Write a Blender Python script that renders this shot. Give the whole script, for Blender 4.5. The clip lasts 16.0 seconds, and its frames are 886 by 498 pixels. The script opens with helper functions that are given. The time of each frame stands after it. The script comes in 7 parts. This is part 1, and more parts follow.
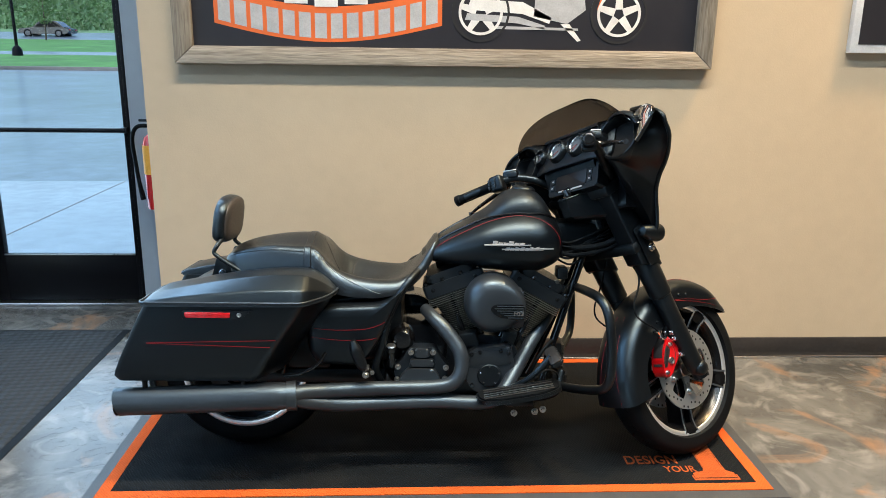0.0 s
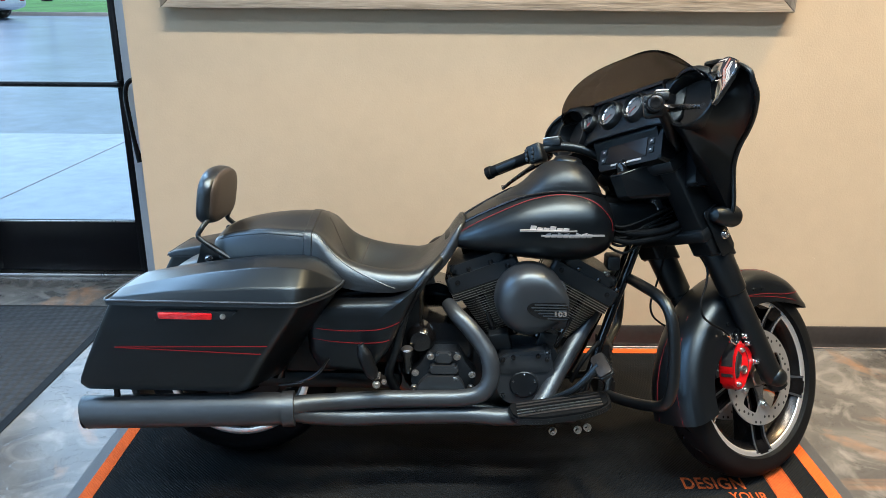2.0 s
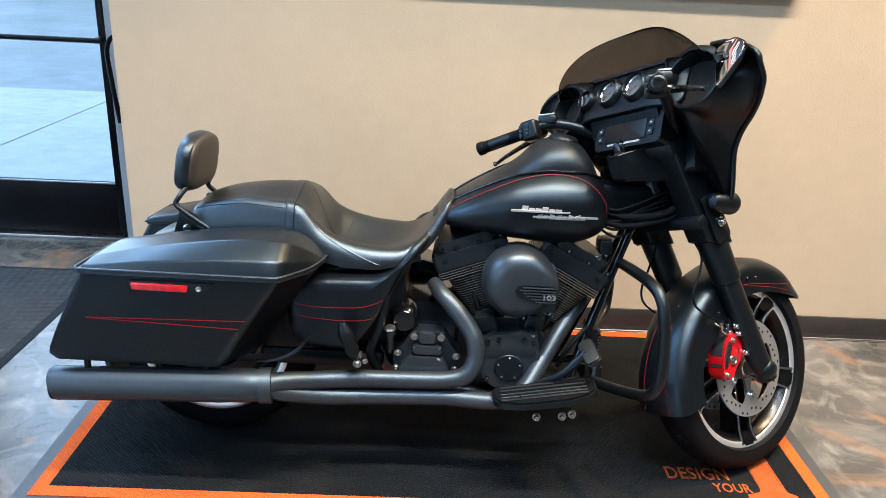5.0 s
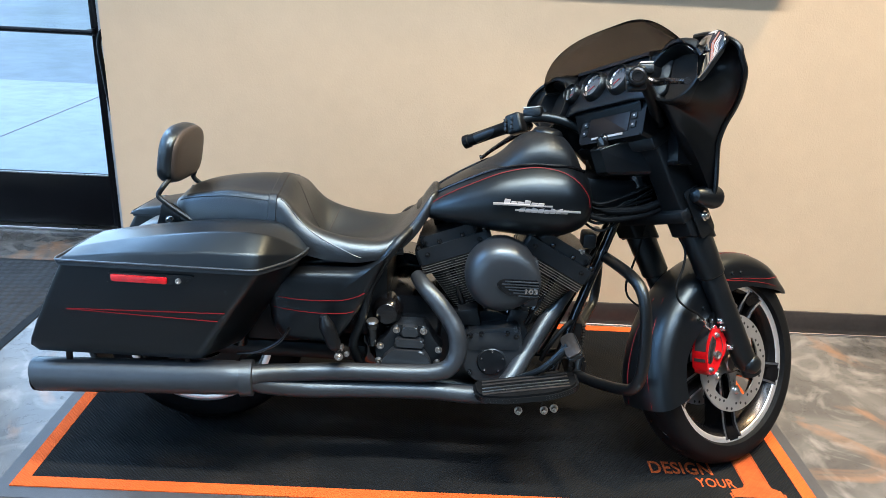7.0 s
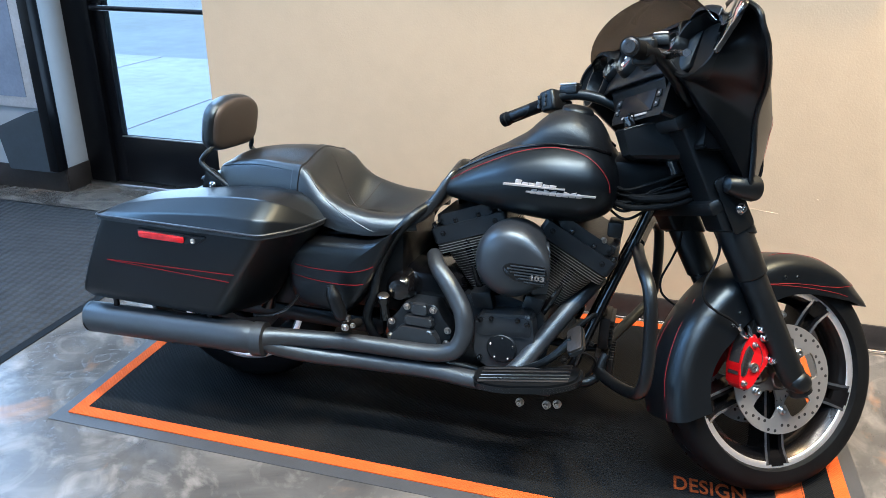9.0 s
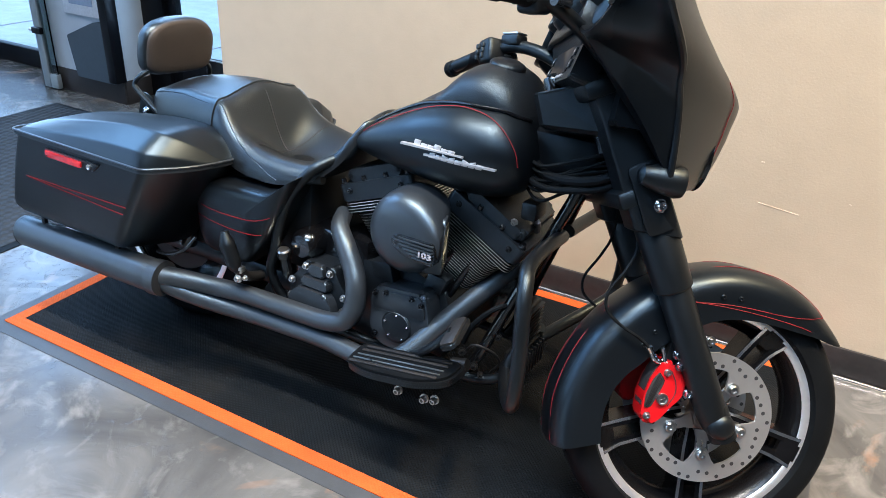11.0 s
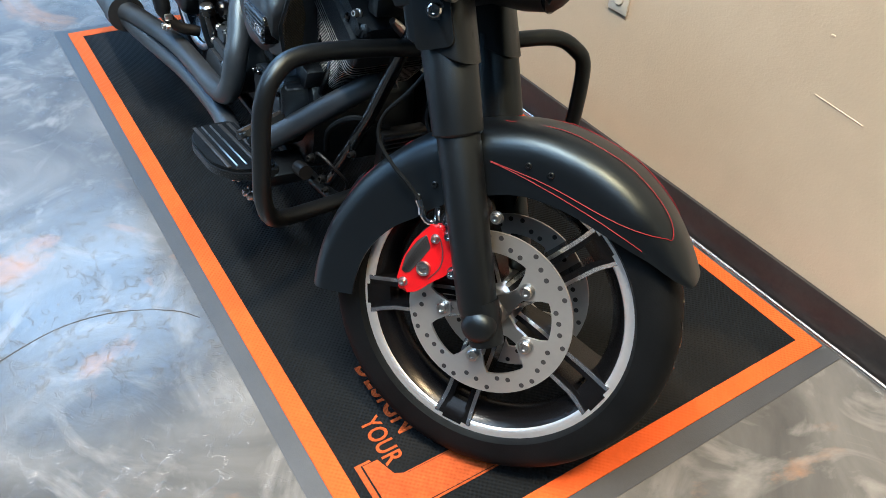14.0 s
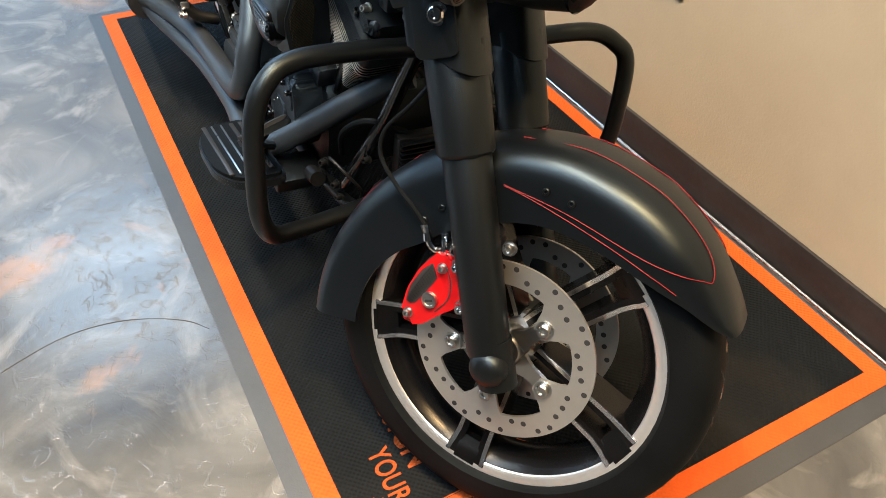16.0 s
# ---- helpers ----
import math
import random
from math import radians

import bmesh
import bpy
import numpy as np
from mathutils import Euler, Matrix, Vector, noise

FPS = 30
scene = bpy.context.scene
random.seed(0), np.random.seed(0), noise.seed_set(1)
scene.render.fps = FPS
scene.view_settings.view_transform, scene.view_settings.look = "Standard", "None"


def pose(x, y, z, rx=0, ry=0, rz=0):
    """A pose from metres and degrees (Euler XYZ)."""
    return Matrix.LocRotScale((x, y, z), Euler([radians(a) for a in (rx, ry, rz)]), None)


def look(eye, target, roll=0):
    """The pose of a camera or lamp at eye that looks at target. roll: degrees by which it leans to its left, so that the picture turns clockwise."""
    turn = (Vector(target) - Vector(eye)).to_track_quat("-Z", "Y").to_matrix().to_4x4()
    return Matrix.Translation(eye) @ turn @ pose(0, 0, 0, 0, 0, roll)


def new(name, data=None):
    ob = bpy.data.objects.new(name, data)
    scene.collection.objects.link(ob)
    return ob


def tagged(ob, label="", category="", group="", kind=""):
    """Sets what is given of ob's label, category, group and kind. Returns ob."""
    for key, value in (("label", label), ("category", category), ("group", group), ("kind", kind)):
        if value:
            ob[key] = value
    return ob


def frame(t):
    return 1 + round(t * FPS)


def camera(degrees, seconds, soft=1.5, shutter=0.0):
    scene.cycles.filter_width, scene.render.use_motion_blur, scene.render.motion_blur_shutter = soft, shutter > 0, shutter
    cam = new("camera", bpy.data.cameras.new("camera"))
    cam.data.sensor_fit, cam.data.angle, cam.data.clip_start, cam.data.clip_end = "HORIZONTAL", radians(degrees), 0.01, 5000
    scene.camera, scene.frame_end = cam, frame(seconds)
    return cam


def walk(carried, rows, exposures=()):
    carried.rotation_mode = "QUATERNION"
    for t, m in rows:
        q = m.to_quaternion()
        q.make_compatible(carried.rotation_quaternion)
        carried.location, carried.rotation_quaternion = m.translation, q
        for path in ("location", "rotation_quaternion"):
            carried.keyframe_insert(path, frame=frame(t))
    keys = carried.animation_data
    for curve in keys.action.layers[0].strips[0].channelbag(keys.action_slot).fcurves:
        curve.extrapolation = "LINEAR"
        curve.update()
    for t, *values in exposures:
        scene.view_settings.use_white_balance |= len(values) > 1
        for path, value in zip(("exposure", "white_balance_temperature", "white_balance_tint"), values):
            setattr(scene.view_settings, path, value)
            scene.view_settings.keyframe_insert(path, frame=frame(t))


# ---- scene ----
cam = camera(61.4, 16.0, 0.85)
METRES, EYE, TILT, LEAN, TURN = 3.3, 1.47, 0.0, 0.0, -2.7
ROWS = [
    (0.0, 0.0, 0.0, 0.0, 0.18, -14.73, -0.7),
    (0.5, 0.0145, 0.0388, 0.0, 1.47, -15.4, -1.19),
    (1.0, 0.0236, 0.0724, -0.0017, 3.15, -16.38, -1.42),
    (1.5, 0.0174, 0.1074, -0.0033, 3.23, -17.59, -0.73),
    (2.0, 0.0033, 0.1408, -0.003, 2.6, -18.71, -0.45),
    (2.5, 0.0069, 0.1532, -0.003, 1.95, -19.27, -1.06),
    (3.0, 0.0109, 0.1579, -0.0033, 1.7, -19.75, -1.28),
    (3.5, 0.0084, 0.1621, -0.0046, 2.19, -20.82, -1.62),
    (6.0, 0.0008, 0.1646, -0.005, 2.22, -21.0, -3.04),
    (6.5, 0.0002, 0.164, -0.0054, 1.84, -21.1, -2.71),
    (7.0, 0.0222, 0.1665, -0.0052, 2.86, -21.42, -2.77),
    (7.5, 0.073, 0.1722, -0.0124, 6.72, -22.17, -3.99),
    (8.0, 0.1019, 0.1769, -0.0106, 9.86, -22.75, -2.6),
    (10.5, 0.2955, 0.3098, -0.0147, 30.06, -25.2, -2.2),
    (11.0, 0.3207, 0.3551, -0.0201, 31.43, -27.63, -2.72),
    (11.5, 0.371, 0.3946, -0.0289, 33.46, -30.95, -1.94),
    (12.0, 0.4593, 0.4247, -0.038, 37.18, -33.11, -2.05),
    (12.5, 0.4823, 0.4664, -0.0438, 40.62, -34.12, -2.77),
    (13.0, 0.4785, 0.5311, -0.0568, 44.96, -36.7, -3.53),
    (13.5, 0.4808, 0.5767, -0.0627, 51.36, -39.73, -3.54),
    (14.0, 0.4982, 0.6175, -0.0654, 60.08, -40.79, -3.88),
    (14.5, 0.4924, 0.6371, -0.0655, 64.24, -40.75, -3.11),
    (15.0, 0.4723, 0.6531, -0.0694, 64.29, -41.18, -2.54),
    (15.5, 0.4662, 0.6612, -0.0705, 64.19, -42.41, -1.97),
    (16.0, 0.4658, 0.6652, -0.0704, 64.45, -43.48, -1.44),
]
walk(cam, [(t, pose(0, 0, EYE, TILT, LEAN, TURN) @ pose(METRES * x, METRES * y, METRES * z, 90 + pitch, roll, yaw)) for t, x, y, z, yaw, pitch, roll in ROWS], [(0.0, 0.70, 6300, 8), (2.0, 0.90, 6150, 10), (7.0, 1.06, 5900, 12), (10.5, 1.12, 5600, 12), (12.5, 0.96, 5450, 12), (13.5, 0.95, 5500, 8), (14.5, 0.88, 5800, 8), (16.0, 0.88, 6600, 10)])

# ---- world and light ----
HIGH = 5.5                          # ceiling height
world = bpy.data.worlds.new("world")
scene.world = world
world.use_nodes = True
_nt = world.node_tree
_sky = _nt.nodes.new("ShaderNodeTexSky")
_sky.sky_type, _sky.sun_disc = "NISHITA", False
_sky.sun_elevation, _sky.sun_rotation = radians(50), radians(200)
_sky.air_density, _sky.dust_density, _sky.ozone_density = 1.3, 1.6, 4.0
_nt.nodes["Background"].inputs[1].default_value = 0.13
_nt.links.new(_sky.outputs[0], _nt.nodes["Background"].inputs[0])


def lamp(kind, name, m, energy, colour, size=None, size_y=None, angle=None, spread=180):
    data = bpy.data.lights.new(name, kind)
    data.energy, data.color = energy, colour
    if kind == "AREA":
        data.shape, data.size, data.size_y = "RECTANGLE", size, size_y or size
        data.spread = radians(spread)
    if kind == "SUN":
        data.angle = angle
    ob = new(name, data)
    ob.matrix_world = m
    return ob


lamp("SUN", "sun", look((0, 0, 0), (0.3, -0.6, -1.6)), 1.5, (0.66, 0.85, 1.0), angle=radians(60))
# daylight through the tall west storefront glass, the door and the glass beside it
lamp("AREA", "west_daylight", look((-4.50, -1.6, 2.2), (0, -1.0, 1.0)), 53, (0.44, 0.70, 1.0), 11.0, 3.0)
lamp("AREA", "west_high_daylight", look((-4.15, 2.1, 4.1), (0.2, 1.9, 0.1)), 19, (0.40, 0.68, 1.0), 2.2, 1.4, spread=95)
lamp("AREA", "side_window_daylight", look((-4.02, 4.2, 2.1), (-4.02, 1.0, 2.1)), 38, (0.45, 0.70, 1.0), 1.2, 3.3)
lamp("AREA", "transom_daylight", look((-2.08, 4.2, 3.1), (-2.08, 1.0, 3.1)), 45, (0.45, 0.70, 1.0), 0.95, 1.4)
lamp("AREA", "door_daylight", look((-1.98, 4.26, 1.28), (-1.98, 0.0, 1.28)), 10, (0.55, 0.78, 1.0), 0.74, 1.8)
# showroom lamps in the ceiling: a warm spot and a long track over the machine
lamp("AREA", "ceiling_lamp_east", look((2.9, 2.7, HIGH - 0.1), (2.2, 2.9, 0)), 94, (1.0, 0.65, 0.31), 0.45, 0.45, spread=110)
lamp("AREA", "ceiling_track", look((0.7, 1.35, HIGH - 0.1), (0.7, 2.0, 0)), 112, (1.0, 0.88, 0.71), 4.0, 0.24, spread=95)
# unseen cool strips further back, added as fill for metal and floor
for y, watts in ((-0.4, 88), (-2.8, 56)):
    lamp("AREA", "fill_strip", look((1.3, y, HIGH - 0.1), (1.3, y + 0.3, 0)), watts, (0.70, 0.86, 1.0), 6.0, 0.3, spread=110)


# ---- materials ----
def rgb(r, g, b):
    return (r, g, b, 1.0)


def material(name, colour, rough=0.5, metal=0.0, vary=0.15, scale=8.0, bump=0.0, bump_scale=60.0, coat=0.0, colour2=None, rough_vary=0.08, random=0.0, spec=None, sheen=None):
    """A surface with its colour and gloss broken up at two scales and a fine relief."""
    m = bpy.data.materials.new(name)
    m.use_nodes = True
    nt = m.node_tree
    b = nt.nodes["Principled BSDF"]
    b.inputs["Metallic"].default_value = metal
    b.inputs["Coat Weight"].default_value = coat
    b.inputs["Coat Roughness"].default_value = 0.12
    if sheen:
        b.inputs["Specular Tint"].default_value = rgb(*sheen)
    if spec is not None:
        b.inputs["Specular IOR Level"].default_value = spec
    co = nt.nodes.new("ShaderNodeTexCoord")
    big = nt.nodes.new("ShaderNodeTexNoise")
    big.inputs["Scale"].default_value, big.inputs["Detail"].default_value = scale, 6
    fine = nt.nodes.new("ShaderNodeTexNoise")
    fine.inputs["Scale"].default_value, fine.inputs["Detail"].default_value = scale * 9, 4
    nt.links.new(co.outputs["Object"], big.inputs["Vector"])
    nt.links.new(co.outputs["Object"], fine.inputs["Vector"])
    add = nt.nodes.new("ShaderNodeMath")
    add.operation, add.use_clamp = "MULTIPLY_ADD", True
    add.inputs[1].default_value = 0.4
    half = nt.nodes.new("ShaderNodeMath")
    half.operation = "MULTIPLY"
    half.inputs[1].default_value = 0.6
    nt.links.new(big.outputs["Fac"], half.inputs[0])
    nt.links.new(fine.outputs["Fac"], add.inputs[0])
    nt.links.new(half.outputs[0], add.inputs[2])
    ramp = nt.nodes.new("ShaderNodeValToRGB")
    lo = tuple(c * (1 - vary) for c in colour)
    hi = colour2 or tuple(min(1, c * (1 + vary)) for c in colour)
    ramp.color_ramp.elements[0].position, ramp.color_ramp.elements[0].color = 0.35, rgb(*lo)
    ramp.color_ramp.elements[1].position, ramp.color_ramp.elements[1].color = 0.65, rgb(*hi)
    nt.links.new(add.outputs[0], ramp.inputs[0])
    if random:
        info = nt.nodes.new("ShaderNodeObjectInfo")
        hsv = nt.nodes.new("ShaderNodeHueSaturation")
        mr = nt.nodes.new("ShaderNodeMapRange")
        mr.inputs[3].default_value, mr.inputs[4].default_value = 1 - random, 1 + random
        nt.links.new(info.outputs["Random"], mr.inputs[0])
        nt.links.new(mr.outputs[0], hsv.inputs["Value"])
        nt.links.new(ramp.outputs[0], hsv.inputs["Color"])
        nt.links.new(hsv.outputs[0], b.inputs["Base Color"])
    else:
        nt.links.new(ramp.outputs[0], b.inputs["Base Color"])
    rr = nt.nodes.new("ShaderNodeMapRange")
    rr.inputs[3].default_value, rr.inputs[4].default_value = max(0.02, rough - rough_vary), min(1, rough + rough_vary)
    nt.links.new(add.outputs[0], rr.inputs[0])
    nt.links.new(rr.outputs[0], b.inputs["Roughness"])
    if bump:
        bn = nt.nodes.new("ShaderNodeTexNoise")
        bn.inputs["Scale"].default_value, bn.inputs["Detail"].default_value = bump_scale, 3
        nt.links.new(co.outputs["Object"], bn.inputs["Vector"])
        bp = nt.nodes.new("ShaderNodeBump")
        bp.inputs["Strength"].default_value, bp.inputs["Distance"].default_value = bump, 0.002
        nt.links.new(bn.outputs["Fac"], bp.inputs["Height"])
        nt.links.new(bp.outputs[0], b.inputs["Normal"])
    return m


def glass(name, tint, rough=0.0, ior=1.45):
    m = bpy.data.materials.new(name)
    m.use_nodes = True
    b = m.node_tree.nodes["Principled BSDF"]
    b.inputs["Base Color"].default_value = rgb(*tint)
    b.inputs["Roughness"].default_value = rough
    b.inputs["Transmission Weight"].default_value = 1.0
    b.inputs["IOR"].default_value = ior
    return m


SKY_CAST = (0.66, 0.86, 1.0)            # skylight's blue cast, put into the reflections of the black coatings
DENIM = material("satin_black_paint", (0.0022, 0.0027, 0.0036), 0.36, sheen=SKY_CAST, spec=0.52, vary=0.12, scale=3, bump=0.05, bump_scale=900, rough_vary=0.03)
DENIM_CHARCOAL = material("satin_charcoal_paint", (0.016, 0.018, 0.021), 0.36, sheen=SKY_CAST, spec=0.85, vary=0.12, scale=3, bump=0.05, bump_scale=900, rough_vary=0.03)
POWDER = material("black_powder_coat", (0.0032, 0.0034, 0.0038), 0.38, sheen=SKY_CAST, spec=0.46, vary=0.2, scale=10, bump=0.12, bump_scale=700)
WRINKLE = material("wrinkle_black_coat", (0.0045, 0.0050, 0.0062), 0.42, sheen=SKY_CAST, spec=0.60, vary=0.2, scale=10, bump=0.35, bump_scale=500)
EXHAUST = material("matte_black_exhaust", (0.018, 0.020, 0.023), 0.42, sheen=SKY_CAST, spec=0.80, vary=0.25, scale=7, bump=0.08, bump_scale=500)
GLOSS = material("gloss_black_paint", (0.003, 0.003, 0.0035), 0.16, sheen=SKY_CAST, vary=0.2, scale=4, coat=0.6, rough_vary=0.04)
PLASTIC = material("black_plastic", (0.0028, 0.0030, 0.0036), 0.36, sheen=SKY_CAST, spec=0.42, vary=0.2, scale=12, bump=0.2, bump_scale=900)
VINYL = material("black_seat_vinyl", (0.0050, 0.0050, 0.0053), 0.33, sheen=SKY_CAST, spec=0.90, vary=0.15, scale=6, bump=0.35, bump_scale=420, rough_vary=0.05)
VINYL_BROWN = material("dark_brown_vinyl", (0.036, 0.030, 0.026), 0.5, vary=0.15, scale=6, bump=0.4, bump_scale=420)
RUBBER = material("tyre_rubber", (0.0036, 0.0038, 0.0042), 0.6, sheen=SKY_CAST, spec=0.12, vary=0.3, scale=14, bump=0.25, bump_scale=300)
DARK = material("dark_steel", (0.010, 0.010, 0.010), 0.45, metal=0.5, vary=0.3, scale=20)
CHROME = material("chrome", (0.75, 0.75, 0.76), 0.10, metal=1.0, vary=0.03, rough_vary=0.04)
STEEL = material("brushed_steel", (0.52, 0.52, 0.51), 0.28, metal=1.0, vary=0.05, scale=12, rough_vary=0.03)
MACHINED = material("machined_aluminium", (0.90, 0.91, 0.93), 0.24, metal=1.0, vary=0.06, scale=40)
RED = material("red_caliper_paint", (0.40, 0.003, 0.005), 0.30, vary=0.06, scale=12, coat=0.2)
STRIPE = material("red_pinstripe", (0.15, 0.008, 0.012), 0.6, spec=0.2, vary=0.05)
LENS_RED = material("red_reflector", (0.45, 0.008, 0.012), 0.12, vary=0.3, scale=60, coat=0.8)
LENS_AMBER = material("smoked_lens", (0.05, 0.03, 0.02), 0.1, vary=0.1, coat=0.8)
# pale face darkened in colour for the shade under its hood
GAUGE = material("gauge_face_shaded", (0.075, 0.088, 0.10), 0.35, vary=0.1)
INK = material("dark_print", (0.02, 0.02, 0.022), 0.5, vary=0.1)
SCREEN = material("dark_screen", (0.008, 0.008, 0.010), 0.30, spec=0.2, vary=0.1, rough_vary=0.02)
SILVER = material("silver_emblem", (0.52, 0.52, 0.53), 0.34, metal=0.65, vary=0.08, scale=40)
MIRROR = material("mirror_glass", (0.85, 0.85, 0.85), 0.02, metal=1.0, vary=0.01, rough_vary=0.0)
SMOKE = glass("smoked_windshield", (0.10, 0.09, 0.085), 0.03)
MESHMAT = material("bronze_mesh", (0.10, 0.085, 0.055), 0.42, metal=0.9, vary=0.2, scale=40)


def brushed(name, colour, rough, axis, metal=1.0):
    """Bare metal turned on a lathe: its gloss is drawn out round the axis."""
    m = material(name, colour, rough, metal=metal, vary=0.04, scale=10, rough_vary=0.03)
    nt = m.node_tree
    b = nt.nodes["Principled BSDF"]
    b.inputs["Anisotropic"].default_value = 0.25
    tan = nt.nodes.new("ShaderNodeTangent")
    tan.direction_type, tan.axis = "RADIAL", axis
    nt.links.new(tan.outputs[0], b.inputs["Tangent"])
    return m


LIP = brushed("turned_rim_lip", (0.92, 0.93, 0.94), 0.30, "Z", 0.88)
DISC = brushed("turned_brake_disc", (0.56, 0.56, 0.55), 0.30, "Y", 0.85)
WHEEL_BLACK = material("satin_black_wheel", (0.003, 0.003, 0.0034), 0.26, spec=0.30, vary=0.15, scale=6, rough_vary=0.05)
# paler than tyre rubber; on the pedal this stands in for warm lamplight
PAD = material("lightened_grey_rubber", (0.013, 0.012, 0.0115), 0.48, vary=0.3, scale=18, bump=0.2, bump_scale=260)


# ---- mesh helpers ----
def part(name, bm, mat, parent=None, label="", m=None, angle=35, kind="", category="", group=""):
    """One bmesh as one mesh object, under a thing or a part."""
    bmesh.ops.recalc_face_normals(bm, faces=bm.faces)
    me = bpy.data.meshes.new(name)
    bm.to_mesh(me)
    bm.free()
    me.materials.append(mat)
    for p in me.polygons:
        p.use_smooth = True
    me.set_sharp_from_angle(angle=radians(angle))
    ob = new(name, me)
    if parent is not None:
        ob.parent = parent
    if m is not None:
        ob.matrix_basis = m
    return tagged(ob, label, category, group, kind)


def thing(name, m, label, category, group="", kind=""):
    ob = new(name)
    ob.matrix_world = m
    ob.empty_display_size = 0.1
    return tagged(ob, label, category, group, kind)


def cube(bm, size, m, bevel=0.0, seg=2):
    r = bmesh.ops.create_cube(bm, size=1.0, matrix=m @ Matrix.Diagonal((*size, 1)))
    if bevel:
        es = list({e for v in r["verts"] for e in v.link_edges})
        bmesh.ops.bevel(bm, geom=es, offset=bevel, segments=seg, profile=0.5, affect="EDGES")
    return bm


def block(x0, x1, y0, y1, z0, z1, bevel=0.0, bm=None, seg=2):
    bm = bm or bmesh.new()
    return cube(bm, (x1 - x0, y1 - y0, z1 - z0), pose((x0 + x1) / 2, (y0 + y1) / 2, (z0 + z1) / 2), bevel, seg)


def loft(rings, caps=True, closed=True, bm=None):
    """Skin over rings of points, all of one count."""
    bm = bm or bmesh.new()
    vs = [[bm.verts.new(p) for p in ring] for ring in rings]
    n = len(vs[0])
    for a, b in zip(vs, vs[1:]):
        for i in range(n if closed else n - 1):
            j = (i + 1) % n
            bm.faces.new((a[i], a[j], b[j], b[i]))
    if caps and closed:
        bm.faces.new(vs[0])
        bm.faces.new(vs[-1][::-1])
    return bm


def spline(pts, n):
    """n + 1 points on a smooth curve through pts."""
    pts = [Vector(p) for p in pts]
    ext = [pts[0] * 2 - pts[1], *pts, pts[-1] * 2 - pts[-2]]
    out = []
    for k in range(n + 1):
        s = k / n * (len(pts) - 1)
        i = min(int(s), len(pts) - 2)
        t = s - i
        a, b, c, d = ext[i:i + 4]
        out.append(0.5 * ((2 * b) + (c - a) * t + (2 * a - 5 * b + 4 * c - d) * t * t + (3 * b - a - 3 * c + d) * t ** 3))
    return out


def table(rows, x):
    """Smooth look-up, without overshoot, in rows of (x, value, ...)."""
    if x <= rows[0][0]:
        return rows[0][1:]
    if x >= rows[-1][0]:
        return rows[-1][1:]
    i = max(k for k in range(len(rows) - 1) if rows[k][0] <= x)

    def slope(k, c):
        if k == 0 or k == len(rows) - 1:
            a, b = (rows[0], rows[1]) if k == 0 else (rows[-2], rows[-1])
            return (b[c] - a[c]) / (b[0] - a[0])
        d0 = (rows[k][c] - rows[k - 1][c]) / (rows[k][0] - rows[k - 1][0])
        d1 = (rows[k + 1][c] - rows[k][c]) / (rows[k + 1][0] - rows[k][0])
        return 2 * d0 * d1 / (d0 + d1) if d0 * d1 > 0 else 0.0

    a, b = rows[i], rows[i + 1]
    h = b[0] - a[0]
    t = (x - a[0]) / h
    return tuple((1 + 2 * t) * (1 - t) ** 2 * a[c] + t * (1 - t) ** 2 * h * slope(i, c) + t * t * (3 - 2 * t) * b[c] + t * t * (t - 1) * h * slope(i + 1, c) for c in range(1, len(a)))


def tube(pts, r, seg=12, n=None, bm=None, straight=False, caps=True):
    """A round bar along a smooth line; r is one radius or one for each given point."""
    pts3 = [Vector(p) for p in pts] if straight else spline(pts, n or 6 * (len(pts) - 1))
    rs = r if isinstance(r, (list, tuple)) else None
    rings = []
    side = None
    for i, p in enumerate(pts3):
        d = (pts3[min(i + 1, len(pts3) - 1)] - pts3[max(i - 1, 0)]).normalized()
        if side is None:
            side = d.orthogonal().normalized()
        side = (side - d * side.dot(d)).normalized()
        up = d.cross(side)
        rad = r
        if rs:
            s = i / (len(pts3) - 1) * (len(rs) - 1)
            k = min(int(s), len(rs) - 2)
            rad = rs[k] + (rs[k + 1] - rs[k]) * (s - k)
        rings.append([p + rad * (math.cos(a) * side + math.sin(a) * up) for a in (2 * math.pi * j / seg for j in range(seg))])
    return loft(rings, caps, True, bm)


def lathe(profile, seg=32, m=Matrix(), bm=None, closed=False):
    """Turn rows of (radius, height) round the local z axis."""
    bm = bm or bmesh.new()
    rings = []
    for a in (2 * math.pi * j / seg for j in range(seg)):
        rings.append([m @ Vector((r * math.cos(a), r * math.sin(a), h)) for r, h in profile])
    vs = [[bm.verts.new(p) for p in ring] for ring in rings]
    n = len(profile)
    for i in range(seg):
        a, b = vs[i], vs[(i + 1) % seg]
        for k in range(n if closed else n - 1):
            q = (k + 1) % n
            bm.faces.new((a[k], b[k], b[q], a[q]))
    if not closed:
        for k in (0, n - 1):
            if profile[k][0] > 1e-6:
                bm.faces.new([v[k] for v in vs])
    bmesh.ops.remove_doubles(bm, verts=bm.verts, dist=1e-6)
    return bm


def prism(outline, d0, d1, m=Matrix(), bevel=0.0, bm=None, seg=2):
    """A flat outline (u, v) drawn out from depth d0 to d1; local axes u, v, depth."""
    bm = bm or bmesh.new()
    old = set(bm.edges)
    loft([[m @ Vector((u, v, d)) for u, v in outline] for d in (d0, d1)], True, True, bm)
    if bevel:
        top = [e for e in bm.edges if e not in old]
        bmesh.ops.bevel(bm, geom=top, offset=bevel, segments=seg, profile=0.5, affect="EDGES")
    return bm


